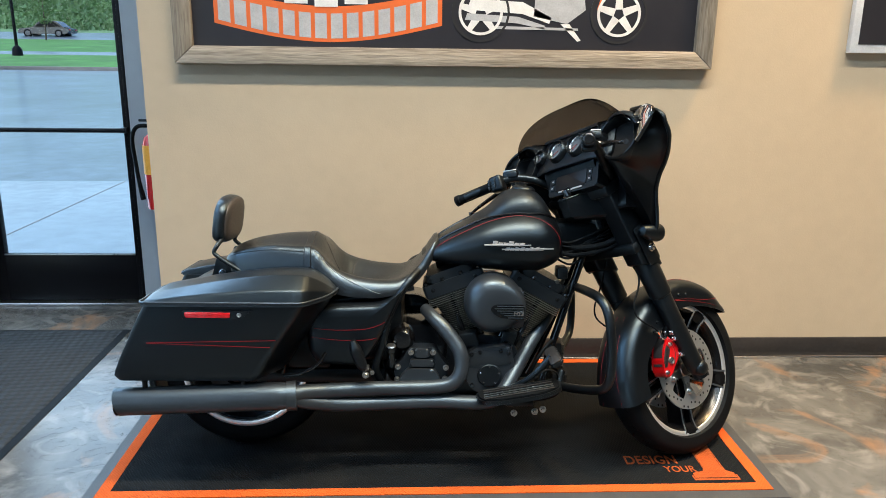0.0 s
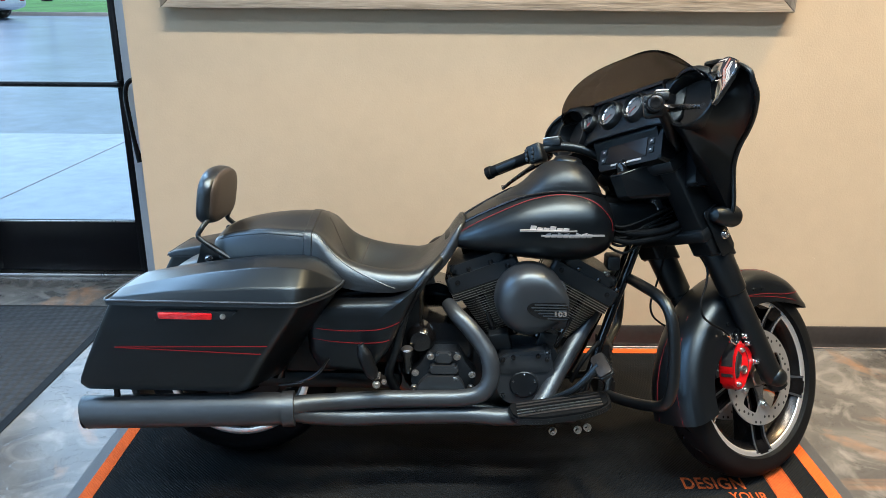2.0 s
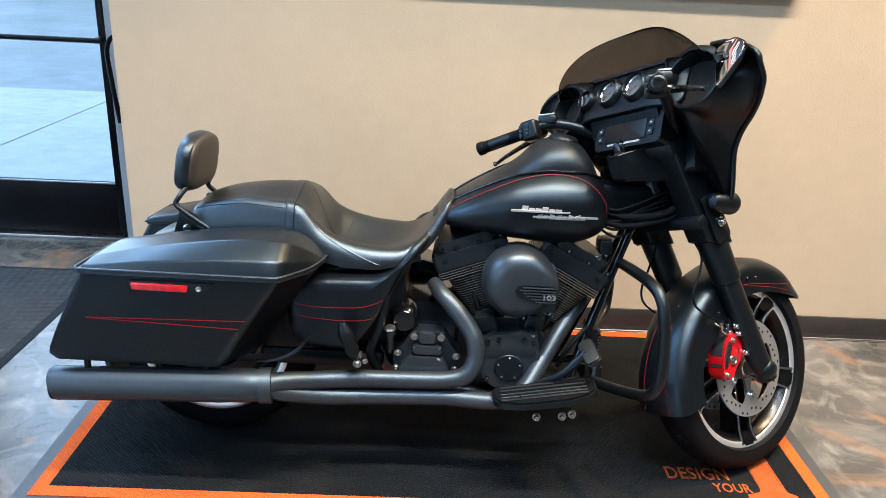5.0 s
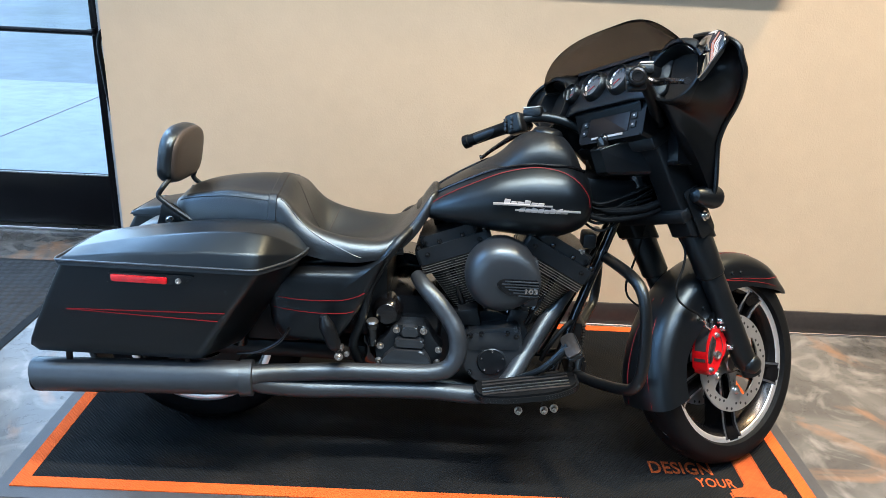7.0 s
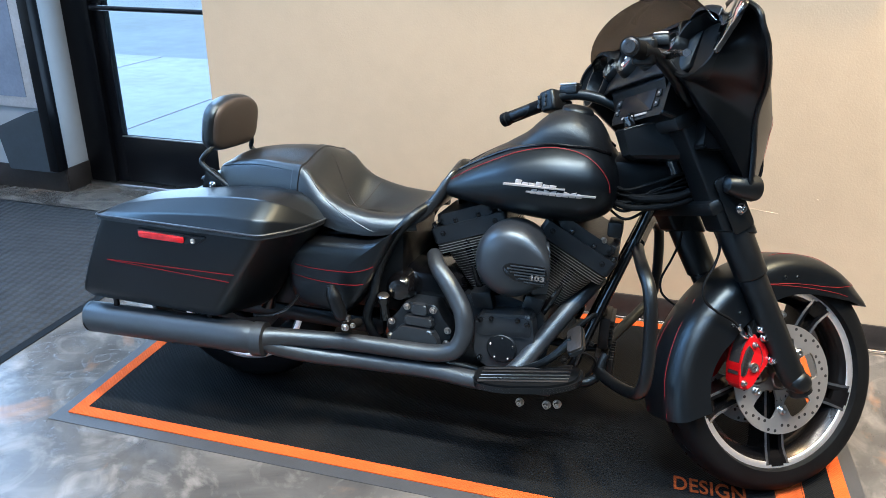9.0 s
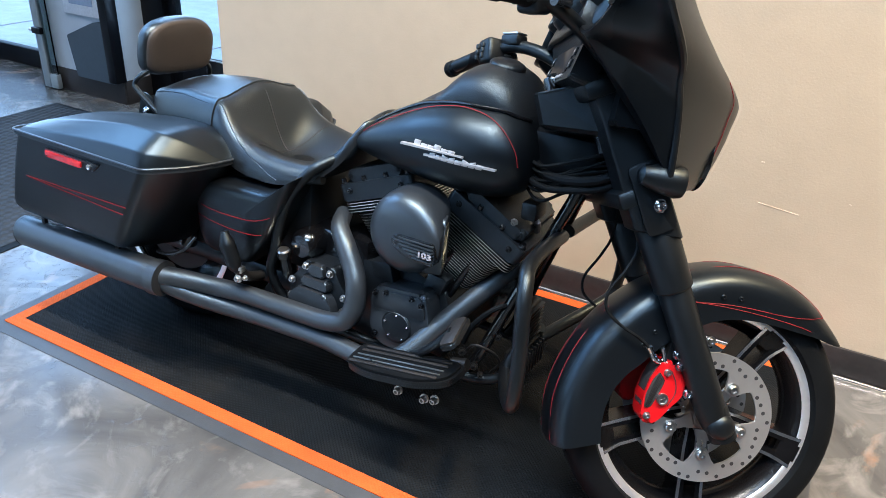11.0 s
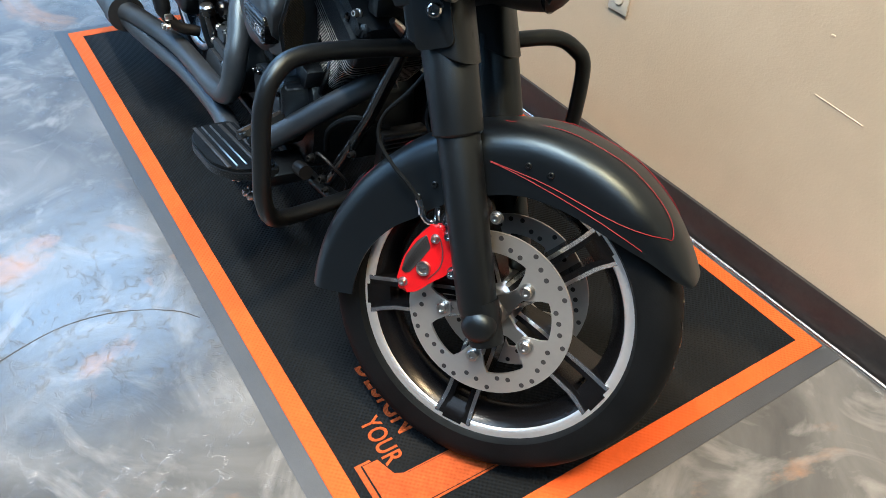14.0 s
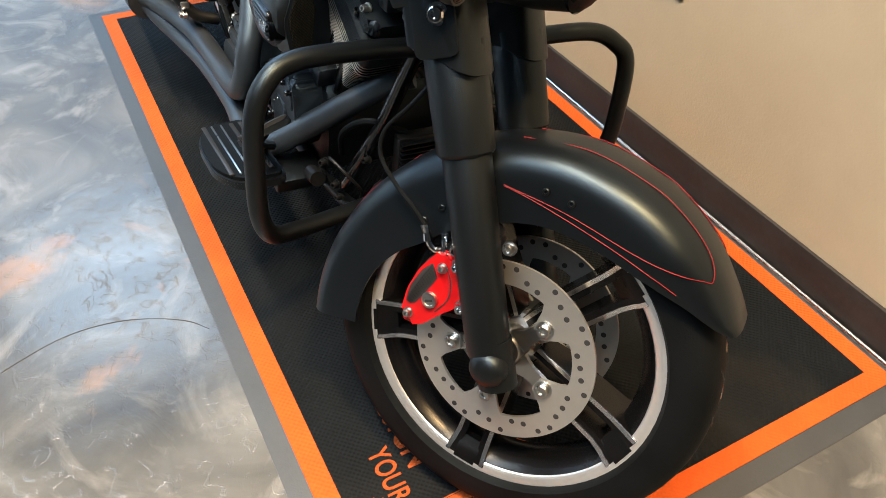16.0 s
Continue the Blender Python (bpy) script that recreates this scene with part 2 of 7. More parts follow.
def rounded(pts, r, n=5):
    """An outline with its corners rounded."""
    out = []
    k = len(pts)
    for i in range(k):
        p, a, b = Vector(pts[i]), Vector(pts[i - 1]), Vector(pts[(i + 1) % k])
        rr = r[i] if isinstance(r, (list, tuple)) else r
        u, v = (a - p), (b - p)
        rr = min(rr, u.length * 0.45, v.length * 0.45)
        s, e = p + u.normalized() * rr, p + v.normalized() * rr
        for j in range(n + 1):
            t = j / n
            out.append(tuple((1 - t) ** 2 * s + 2 * t * (1 - t) * p + t * t * e))
    return out


XZ = Matrix(((1, 0, 0, 0), (0, 0, 1, 0), (0, 1, 0, 0), (0, 0, 0, 1)))      # outline in x, z; depth along y
YZ = Matrix(((0, 0, 1, 0), (1, 0, 0, 0), (0, 1, 0, 0), (0, 0, 0, 1)))      # outline in y, z; depth along x


def lettering(name, text, size, mat, parent, m, depth=0.001, bold=0.0, wide=1.0, label=""):
    cu = bpy.data.curves.new(name, "FONT")
    cu.body, cu.size, cu.extrude, cu.offset, cu.space_character = text, size, depth, bold, 1.05
    tmp = bpy.data.objects.new(name, cu)
    scene.collection.objects.link(tmp)
    me = bpy.data.meshes.new_from_object(tmp.evaluated_get(bpy.context.evaluated_depsgraph_get()))
    bpy.data.objects.remove(tmp)
    me.materials.clear()
    me.materials.append(mat)
    ob = new(name, me)
    ob.parent = parent
    ob.matrix_basis = m @ Matrix.Diagonal((wide, 1, 1, 1))
    return tagged(ob, label)


# ---- surfaces of the place ----
def wall_paint(name, colour):
    return material(name, colour, 0.62, vary=0.05, scale=1.6, bump=0.35, bump_scale=170, rough_vary=0.06)


TAN = wall_paint("tan_wall_paint", (0.50, 0.402, 0.282))
GREY_WALL = wall_paint("blue_grey_wall_paint", (0.30, 0.34, 0.39))
WHITE_WALL = wall_paint("pale_wall_paint", (0.36, 0.40, 0.44))
# ceiling and the two walls out of view: coloured dark to cut bounced light
CEILING = wall_paint("ceiling_paint", (0.08, 0.08, 0.08))
DIM_WALL = wall_paint("grey_wall_paint", (0.15, 0.145, 0.14))
BASE = material("dark_rubber_base", (0.018, 0.015, 0.014), 0.62, vary=0.45, scale=7, bump=0.2, bump_scale=90)
ALU_BLACK = material("black_anodised_aluminium", (0.003, 0.0035, 0.005), 0.35, vary=0.2, scale=6, spec=0.16)
PANE = glass("clear_glass", (0.95, 0.98, 0.98), ior=1.12)


def stained_concrete():
    """Glossy sealed concrete with grey clouds, pale trowel swirls and rust-orange stains."""
    m = bpy.data.materials.new("stained_concrete")
    m.use_nodes = True
    nt = m.node_tree
    b = nt.nodes["Principled BSDF"]
    co = nt.nodes.new("ShaderNodeTexCoord")

    def tex(scale, detail, distort, shift=0.0, rough=0.55):
        mp = nt.nodes.new("ShaderNodeMapping")
        mp.inputs["Location"].default_value = (shift, shift * 0.7, 0)
        nt.links.new(co.outputs["Object"], mp.inputs["Vector"])
        t = nt.nodes.new("ShaderNodeTexNoise")
        t.inputs["Scale"].default_value, t.inputs["Detail"].default_value = scale, detail
        t.inputs["Distortion"].default_value, t.inputs["Roughness"].default_value = distort, rough
        nt.links.new(mp.outputs[0], t.inputs["Vector"])
        return t.outputs["Fac"]

    def ramp(fac, stops):
        r = nt.nodes.new("ShaderNodeValToRGB")
        els = r.color_ramp.elements
        els[0].position, els[0].color = stops[0][0], rgb(*stops[0][1])
        els[1].position, els[1].color = stops[-1][0], rgb(*stops[-1][1])
        for p, c in stops[1:-1]:
            e = els.new(p)
            e.color = rgb(*c)
        nt.links.new(fac, r.inputs[0])
        return r.outputs["Color"]

    def mix(fac, a, c):
        x = nt.nodes.new("ShaderNodeMix")
        x.data_type = "RGBA"
        nt.links.new(fac, x.inputs["Factor"])
        nt.links.new(a, x.inputs["A"])
        nt.links.new(c, x.inputs["B"])
        return x.outputs["Result"]

    grey = ramp(tex(2.2, 8, 1.2), [(0.28, (0.034, 0.035, 0.035)), (0.50, (0.074, 0.074, 0.071)), (0.72, (0.140, 0.137, 0.128))])
    pale = ramp(tex(3.4, 9, 2.6, 7.3), [(0.52, (0, 0, 0)), (0.76, (0.36, 0.36, 0.36))])
    swirl = ramp(tex(1.5, 5, 3.5, 19.0), [(0.2, (0.38, 0.36, 0.33)), (0.8, (0.30, 0.29, 0.27))])
    rust_f = ramp(tex(1.7, 7, 1.6, 31.7), [(0.58, (0, 0, 0)), (0.66, (0.45, 0.45, 0.45)), (0.76, (0.9, 0.9, 0.9))])
    rust = ramp(tex(5.0, 6, 1.0, 3.0), [(0.3, (0.19, 0.112, 0.062)), (0.7, (0.31, 0.150, 0.062))])
    col = mix(rust_f, mix(pale, grey, swirl), rust)
    nt.links.new(col, b.inputs["Base Color"])
    rr = nt.nodes.new("ShaderNodeMapRange")
    rr.inputs[3].default_value, rr.inputs[4].default_value = 0.12, 0.30
    nt.links.new(tex(6.0, 6, 0.5, 11.0), rr.inputs[0])
    nt.links.new(rr.outputs[0], b.inputs["Roughness"])
    # trowel ridges and small pits under the sealer
    bp = nt.nodes.new("ShaderNodeBump")
    b.inputs["Specular IOR Level"].default_value = 0.5
    bp.inputs["Strength"].default_value, bp.inputs["Distance"].default_value = 0.30, 0.005
    nt.links.new(tex(4.5, 10, 1.4, 5.0, 0.70), bp.inputs["Height"])
    pit = nt.nodes.new("ShaderNodeBump")
    pit.inputs["Strength"].default_value, pit.inputs["Distance"].default_value = 0.22, 0.002
    nt.links.new(ramp(tex(24.0, 6, 1.2, 2.0, 0.62), [(0.57, (0, 0, 0)), (0.61, (1, 1, 1))]), pit.inputs["Height"])
    nt.links.new(bp.outputs[0], pit.inputs["Normal"])
    nt.links.new(pit.outputs[0], b.inputs["Normal"])
    return m


CONCRETE = stained_concrete()


def ribbed(name, colour, pitch, depth, rough=0.75, along=0, vary=0.2, turn=0.0):
    """Woven floor-mat cloth: rows of small loops."""
    m = material(name, colour, rough, vary=vary, scale=9, spec=0.10)
    nt = m.node_tree
    b = nt.nodes["Principled BSDF"]
    co = [n for n in nt.nodes if n.type == "TEX_COORD"][0]
    sep = nt.nodes.new("ShaderNodeSeparateXYZ")
    mp = nt.nodes.new("ShaderNodeMapping")
    mp.inputs["Rotation"].default_value = (0, 0, radians(turn))
    nt.links.new(co.outputs["Object"], mp.inputs["Vector"])
    nt.links.new(mp.outputs[0], sep.inputs[0])
    hs = []
    for k, p in ((0, pitch), (1, pitch)):
        w = nt.nodes.new("ShaderNodeMath")
        w.operation = "MULTIPLY"
        w.inputs[1].default_value = 2 * math.pi / p
        nt.links.new(sep.outputs[k], w.inputs[0])
        s = nt.nodes.new("ShaderNodeMath")
        s.operation = "SINE"
        nt.links.new(w.outputs[0], s.inputs[0])
        hs.append(s)
    pr = nt.nodes.new("ShaderNodeMath")
    pr.operation = "MULTIPLY"
    nt.links.new(hs[0].outputs[0], pr.inputs[0])
    nt.links.new(hs[1].outputs[0], pr.inputs[1])
    bp = nt.nodes.new("ShaderNodeBump")
    bp.inputs["Strength"].default_value, bp.inputs["Distance"].default_value = 0.6, depth
    nt.links.new(pr.outputs[0], bp.inputs["Height"])
    nt.links.new(bp.outputs[0], b.inputs["Normal"])
    return m


# the faint blue in this black stands in for a cool sheen
FIELD = ribbed("black_mat_cloth", (0.0045, 0.0058, 0.0070), 0.011, 0.0015, 0.8)
ORANGE = ribbed("orange_mat_cloth", (0.47, 0.078, 0.014), 0.011, 0.001, vary=0.1)
EDGE = material("grey_mat_edge", (0.034, 0.038, 0.043), 0.50, vary=0.12, scale=12, bump=0.2, bump_scale=300)
DOORMAT = ribbed("charcoal_entrance_mat", (0.030, 0.034, 0.038), 0.056, 0.012, turn=38.0)

# ---- room ----
WALL_Y, WALL_X, DOOR_Y = 3.45, -1.18, 4.28
ROOM_W, ROOM_E, ROOM_S = -4.7, 8.0, -8.0


def slab(name, x0, x1, y0, y1, z0, z1, mat, parent=None, label="", category="", bevel=0.0):
    return part(name, block(x0, x1, y0, y1, z0, z1, bevel), mat, parent, label, kind="" if parent else "structure", category=category)


slab("floor", ROOM_W, ROOM_E, ROOM_S, 4.34, -0.12, 0.0, CONCRETE, label="glossy stained concrete floor with rust-orange swirls", category="floor")
slab("ceiling", ROOM_W - 0.2, ROOM_E, ROOM_S, 4.5, HIGH, HIGH + 0.15, CEILING, label="unseen showroom ceiling, coloured dark to cut bounced light", category="ceiling")
slab("wall_north", WALL_X, ROOM_E, WALL_Y, DOOR_Y - 0.02, 0.0, HIGH, TAN, label="tan painted showroom wall", category="wall")
slab("wall_east", ROOM_E, ROOM_E + 0.15, ROOM_S, DOOR_Y, 0.0, HIGH, DIM_WALL, label="unseen side wall, coloured dark to cut bounced light", category="wall")
slab("wall_south", ROOM_W, ROOM_E, ROOM_S - 0.15, ROOM_S, 0.0, HIGH, DIM_WALL, label="unseen back wall, coloured dark to keep reflections dark", category="wall")
slab("wall_entrance", -1.557, 0.4, DOOR_Y, DOOR_Y + 0.15, 0.0, HIGH, GREY_WALL, label="blue-grey painted wall beside the door", category="wall")
slab("wall_over_door", -4.85, -1.557, DOOR_Y, DOOR_Y + 0.15, 3.9, HIGH, GREY_WALL, label="grey wall above the entrance glass", category="wall")
slab("wall_pier", -3.36, -2.61, 4.09, DOOR_Y + 0.15, 0.0, HIGH, WHITE_WALL, label="pale painted wall pier beside the door", category="wall")
slab("wall_west_low", ROOM_W - 0.15, ROOM_W, ROOM_S, 4.43, 0.0, 0.3, GREY_WALL, label="low wall under the west windows", category="wall")
slab("wall_west_high", ROOM_W - 0.15, ROOM_W, ROOM_S, 4.43, 5.2, HIGH, GREY_WALL, label="wall over the west windows", category="wall")
slab("baseboard_north", WALL_X, ROOM_E, WALL_Y - 0.012, WALL_Y - 0.001, 0.0, 0.105, BASE, label="dark rubber baseboard along the tan wall", category="baseboard", bevel=0.003)
slab("baseboard_pier", -3.36, -2.60, 4.078, 4.089, 0.0, 0.14, BASE, label="dark baseboard on the pale pier", category="baseboard", bevel=0.003)
slab("baseboard_pier_end", -2.609, -2.597, 4.09, DOOR_Y, 0.0, 0.14, BASE, label="dark baseboard on the end of the pier", category="baseboard", bevel=0.003)


def storefront(name, x0, x1, y, panes, label, sill=0.12, top=2.35):
    """A row of fixed panes in a black frame."""
    t = thing(name, pose(x0, y, 0), label, "window", kind="structure")
    w = x1 - x0
    part("window_sill", block(0, w, 0, 0.06, 0, sill, 0.004), ALU_BLACK, t)
    part("window_head", block(0, w, 0, 0.06, top - 0.06, top, 0.004), ALU_BLACK, t)
    for i in range(panes + 1):
        x = i * (w - 0.05) / panes
        part("mullion", block(x, x + 0.05, 0.002, 0.058, sill, top - 0.06, 0.004), ALU_BLACK, t)
    for i in range(panes):
        a = i * (w - 0.05) / panes + 0.05
        b = (i + 1) * (w - 0.05) / panes
        part("pane", block(a, b, 0.028, 0.034, sill, top - 0.06), PANE, t)
    return t


storefront("window_1", -4.68, -3.36, DOOR_Y + 0.02, 1, "black framed storefront glass beside the entrance")
west = storefront("window_2", 0.0, 12.4, 0, 7, "wide black framed storefront windows", 0.03, 4.9)
west.matrix_world = pose(ROOM_W - 0.02, ROOM_S + 0.02, 0.3, 0, 0, 90)

transom = storefront("window_3", 0.0, 3.14, 0, 3, "black framed glass above the entrance", 0.05, 1.55)
transom.matrix_world = pose(-4.68, DOOR_Y + 0.025, 2.355)


def entrance_door():
    """Black aluminium glass door with a tall bottom rail and a push bar, shut."""
    x0, x1, y = -2.40, -1.55, DOOR_Y
    t = thing("door_1", pose(0, 0, 0), "closed black aluminium glass entrance door", "door", kind="structure")
    part("door_jamb", block(x1 - 0.028, x1 - 0.0085, y + 0.002, y + 0.12, 0, 2.35, 0.003), ALU_BLACK, t)
    part("door_jamb", block(-2.606, x0 - 0.03, y, y + 0.12, 0, 2.35, 0.003), ALU_BLACK, t)
    part("bottom_rail", block(x0, x1 - 0.030, y + 0.03, y + 0.075, 0.02, 0.30, 0.004), ALU_BLACK, t)
    part("top_rail", block(x0, x1 - 0.030, y + 0.03, y + 0.075, 2.20, 2.35, 0.004), ALU_BLACK, t)
    part("stile", block(x0 - 0.028, x0 + 0.045, y + 0.028, y + 0.077, 0.02, 2.35, 0.004), ALU_BLACK, t)
    part("stile", block(x1 - 0.056, x1 - 0.030, y + 0.028, y + 0.077, 0.02, 2.35, 0.004), ALU_BLACK, t)
    part("glazing_bead", block(x0 + 0.045, x1 - 0.056, y + 0.022, y + 0.034, 0.298, 0.306, 0.002), STEEL, t)
    part("pane", block(x0 + 0.045, x1 - 0.056, y + 0.048, y + 0.056, 0.30, 2.20), PANE, t)
    bar = part("push_bar", tube([(x0 + 0.01, y - 0.03, 1.03), (x1 - 0.02, y - 0.03, 1.03)], 0.014, 12, straight=True), ALU_BLACK, t)
    for x in (x0 + 0.02, x1 - 0.04):
        part("bracket", block(x - 0.012, x + 0.012, y - 0.03, y + 0.03, 1.015, 1.045, 0.003), ALU_BLACK, bar)
    part("pull_handle", tube([(-2.415, y + 0.075, 1.36), (-2.415, y + 0.14, 1.34), (-2.415, y + 0.14, 1.08), (-2.415, y + 0.075, 1.06)], 0.016, 10), ALU_BLACK, t)
    part("threshold", block(-2.6, x1 + 0.01, y - 0.02, y + 0.12, -0.001, 0.018, 0.004), STEEL, t)


entrance_door()


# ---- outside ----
# base colour lifted and blued to carry the sky mirrored in the wet
ASPHALT = material("wet_asphalt_sky_tint", (0.19, 0.24, 0.30), 0.34, vary=0.5, scale=0.5, rough_vary=0.14, coat=1.0, spec=0.9, bump=0.12, bump_scale=2.5)
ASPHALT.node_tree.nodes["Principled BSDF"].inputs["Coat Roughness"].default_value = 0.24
# bluish base also holds the sky's reflection on the walk
PAVING = material("wet_walk_sky_tint", (0.50, 0.57, 0.62), 0.22, vary=0.12, scale=0.8, rough_vary=0.1)
GRASS = material("lawn", (0.10, 0.26, 0.055), 0.85, vary=0.35, scale=0.6, bump=0.8, bump_scale=6)
HILL = material("wild_grass_bank", (0.15, 0.26, 0.10), 0.9, vary=0.45, scale=0.25, bump=1.0, bump_scale=3)
KERB = material("kerb_concrete", (0.30, 0.27, 0.24), 0.7, vary=0.2, scale=2)


def ground_strip(name, rows, mat, label, category, x0=-160, x1=120):
    """A sheet across the view; rows of (distance, height)."""
    bm = loft([[(x0 + (x1 - x0) * i / 24, y, z) for i in range(25)] for y, z in rows], False, False)
    return part(name, bm, mat, None, label, kind="structure", category=category)


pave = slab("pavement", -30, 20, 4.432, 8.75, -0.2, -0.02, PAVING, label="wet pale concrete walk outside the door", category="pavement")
for k in range(7):
    part("joint", block(-9.0 + 1.9 * k, -8.992 + 1.9 * k, 4.45, 8.74, -0.030, -0.0165), KERB, pave)
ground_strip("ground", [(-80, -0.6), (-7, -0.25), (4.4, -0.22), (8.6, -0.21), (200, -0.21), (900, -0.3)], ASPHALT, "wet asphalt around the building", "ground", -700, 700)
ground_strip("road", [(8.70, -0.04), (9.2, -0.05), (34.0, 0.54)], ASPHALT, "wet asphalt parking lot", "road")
part("kerb", block(-160, 120, 34.0, 34.25, 0.3, 0.69, 0.02), KERB, None, "low concrete kerb along the lawn", kind="structure", category="kerb")
ground_strip("lawn", [(34.25, 0.67), (40, 0.88), (45.5, 1.09)], GRASS, "bright green mown lawn", "lawn")
ground_strip("footpath", [(45.5, 1.10), (47.5, 1.26)], ASPHALT, "wet asphalt path", "path")
ground_strip("lawn_far", [(47.5, 1.26), (56, 1.68), (66, 2.16)], GRASS, "bright green lawn before the street", "lawn")
ground_strip("street", [(66, 2.17), (75, 2.9)], ASPHALT, "wet street at the foot of the bank", "road")
ground_strip("bank", [(75, 2.9), (80, 3.5), (95, 7.2), (130, 16), (180, 24)], HILL, "overgrown green bank behind the street", "bank")


# ---- motorcycle ----
LEAN, HEADING = -5.0, -1.5          # resting on its side stand, top towards the wall
BIKE = pose(0, 2.655, 0.008, LEAN, 0, HEADING)
RAKE = 28.0
FRONT = Matrix.Translation((1.0169, -0.0359, 0.2956)) @ Matrix.Rotation(radians(35.8), 4, Vector((-math.sin(radians(RAKE)), 0, math.cos(radians(RAKE)))))
REAR_X, REAR_Z = -0.608, 0.318
bike = thing("motorcycle", BIKE, "satin black touring motorcycle with red pinstripes on a display mat", "motorcycle")


def bolt(parent, p, r=0.008, d=(0, -1, 0), mat=CHROME, h=0.008, m=Matrix(), label="", washer=True):
    """A domed bolt head with a socket, facing along d."""
    q = Vector(d).to_track_quat("Z", "Y").to_matrix().to_4x4()
    prof = [(0, h * 0.45), (r * 0.42, h * 0.45), (r * 0.5, h), (r * 0.8, h), (r, h * 0.7), (r, 0.0)]
    if washer:
        prof += [(r * 1.35, 0.0), (r * 1.35, -h * 0.3), (0, -h * 0.3)]
    return part("bolt", lathe(prof, 12), mat, parent, label, m @ Matrix.Translation(p) @ q)


def ribbon(pts, width, up, mat, parent, name="pinstripe", label="", m=None, n=None, lift=0.0):
    """A thin painted line that follows a curve."""
    c = spline(pts, n or 8 * (len(pts) - 1))
    rings = []
    for i, p in enumerate(c):
        d = (c[min(i + 1, len(c) - 1)] - c[max(i - 1, 0)]).normalized()
        nrm = Vector(up(p) if callable(up) else up).normalized()
        s = d.cross(nrm).normalized() * width / 2
        k = nrm * 0.0006
        b = p + nrm * lift
        rings.append([b - s - k, b - s + k, b + s + k, b + s - k])
    return part(name, loft(rings), mat, parent, label, m)


def ring_x(x, hw, zb, zt, n=2.4, seg=40, y0=0.0, nb=None):
    """A squared-off oval section across the machine."""
    out = []
    zc = (zb + zt) / 2
    for j in range(seg):
        a = 2 * math.pi * j / seg
        c, s = math.cos(a), math.sin(a)
        e = 2 / (n if s > 0 else (nb or n))
        out.append((x, y0 + hw * math.copysign(abs(c) ** e, c), zc + (zt - zb) / 2 * math.copysign(abs(s) ** e, s)))
    return out


# --- fuel tank: x, half width, bottom, top
TANK = [(0.048, 0.045, 0.728, 0.748), (0.07, 0.098, 0.718, 0.766), (0.12, 0.138, 0.708, 0.804), (0.20, 0.166, 0.697, 0.854), (0.30, 0.186, 0.684, 0.902),
        (0.40, 0.194, 0.678, 0.922), (0.47, 0.190, 0.682, 0.918), (0.52, 0.172, 0.700, 0.892), (0.55, 0.140, 0.725, 0.855), (0.562, 0.08, 0.755, 0.815)]


def tank_y(x, z):
    """The tank's half width at a height."""
    hw, zb, zt = table(TANK, x)
    zc, h = (zb + zt) / 2, (zt - zb) / 2
    k = min(0.999, abs(z - zc) / h)
    n = 2.2 if z > zc else 2.6
    return hw * (1 - k ** n) ** (1 / n)


xs = [TANK[0][0] + (TANK[-1][0] - TANK[0][0]) * (0.5 - 0.5 * math.cos(math.pi * i / 40)) for i in range(41)]
tank = part("fuel_tank", loft([ring_x(x, *[table(TANK, x)[k] for k in (0, 1, 2)], n=2.2, nb=2.6) for x in xs]), DENIM, bike, "satin black fuel tank with a red pinstripe")
for side in (-1, 1):
    pts = [(x, side * tank_y(x, z), z) for x, z in ((0.075, 0.756), (0.14, 0.800), (0.22, 0.842), (0.30, 0.876), (0.38, 0.893), (0.45, 0.888), (0.50, 0.865), (0.535, 0.825), (0.545, 0.79))]
    ribbon(pts, 0.0020, lambda p, s=side: (0, s * 0.8, 0.6), STRIPE, tank, lift=0.003)
# emblem on the tank side as plain silver shapes
emblem = part("emblem", prism([(0.268, 0.800), (0.300, 0.801), (0.418, 0.800), (0.432, 0.801), (0.432, 0.797), (0.268, 0.796)], -0.199, -0.186, XZ), SILVER, tank, "silver metal emblem")
for row, (x0, x1, z0, z1, n) in enumerate(((0.296, 0.408, 0.795, 0.812, 6), (0.340, 0.478, 0.778, 0.794, 8))):
    for k in range(n):
        a = x0 + (x1 - x0) * k / n
        b = a + (x1 - x0) / n * 0.90
        y = -tank_y(a, z0) - 0.002
        part("emblem_bar", prism([(a, z0), (b, z0), (b + 0.004, z1 - (0.006 if k % 3 else 0.001)), (a + 0.004, z1 - (0.005 if (k + row) % 3 else 0.0))], y, y + 0.006, XZ, 0.0008), SILVER, emblem)
part("emblem_bar", prism([(0.330, 0.785), (0.512, 0.788), (0.512, 0.784), (0.330, 0.781)], -0.196, -0.186, XZ), SILVER, emblem)
# console along the top of the tank with the filler door and a strap to the seat
CONSOLE = [(0.07, 0.040, 0.725, 0.760), (0.14, 0.066, 0.75, 0.814), (0.24, 0.092, 0.79, 0.879), (0.295, 0.106, 0.81, 0.915), (0.325, 0.112, 0.82, 0.946), (0.36, 0.119, 0.83, 0.972), (0.415, 0.124, 0.83, 0.986), (0.47, 0.120, 0.82, 0.968), (0.505, 0.104, 0.80, 0.930), (0.530, 0.075, 0.79, 0.880), (0.540, 0.045, 0.79, 0.850)]
console = part("fuel_console", loft([ring_x(x, *table(CONSOLE, x), n=2.3) for x in [0.07 + 0.470 * i / 36 for i in range(37)]]), WRINKLE, bike, "matte black console with the filler door")
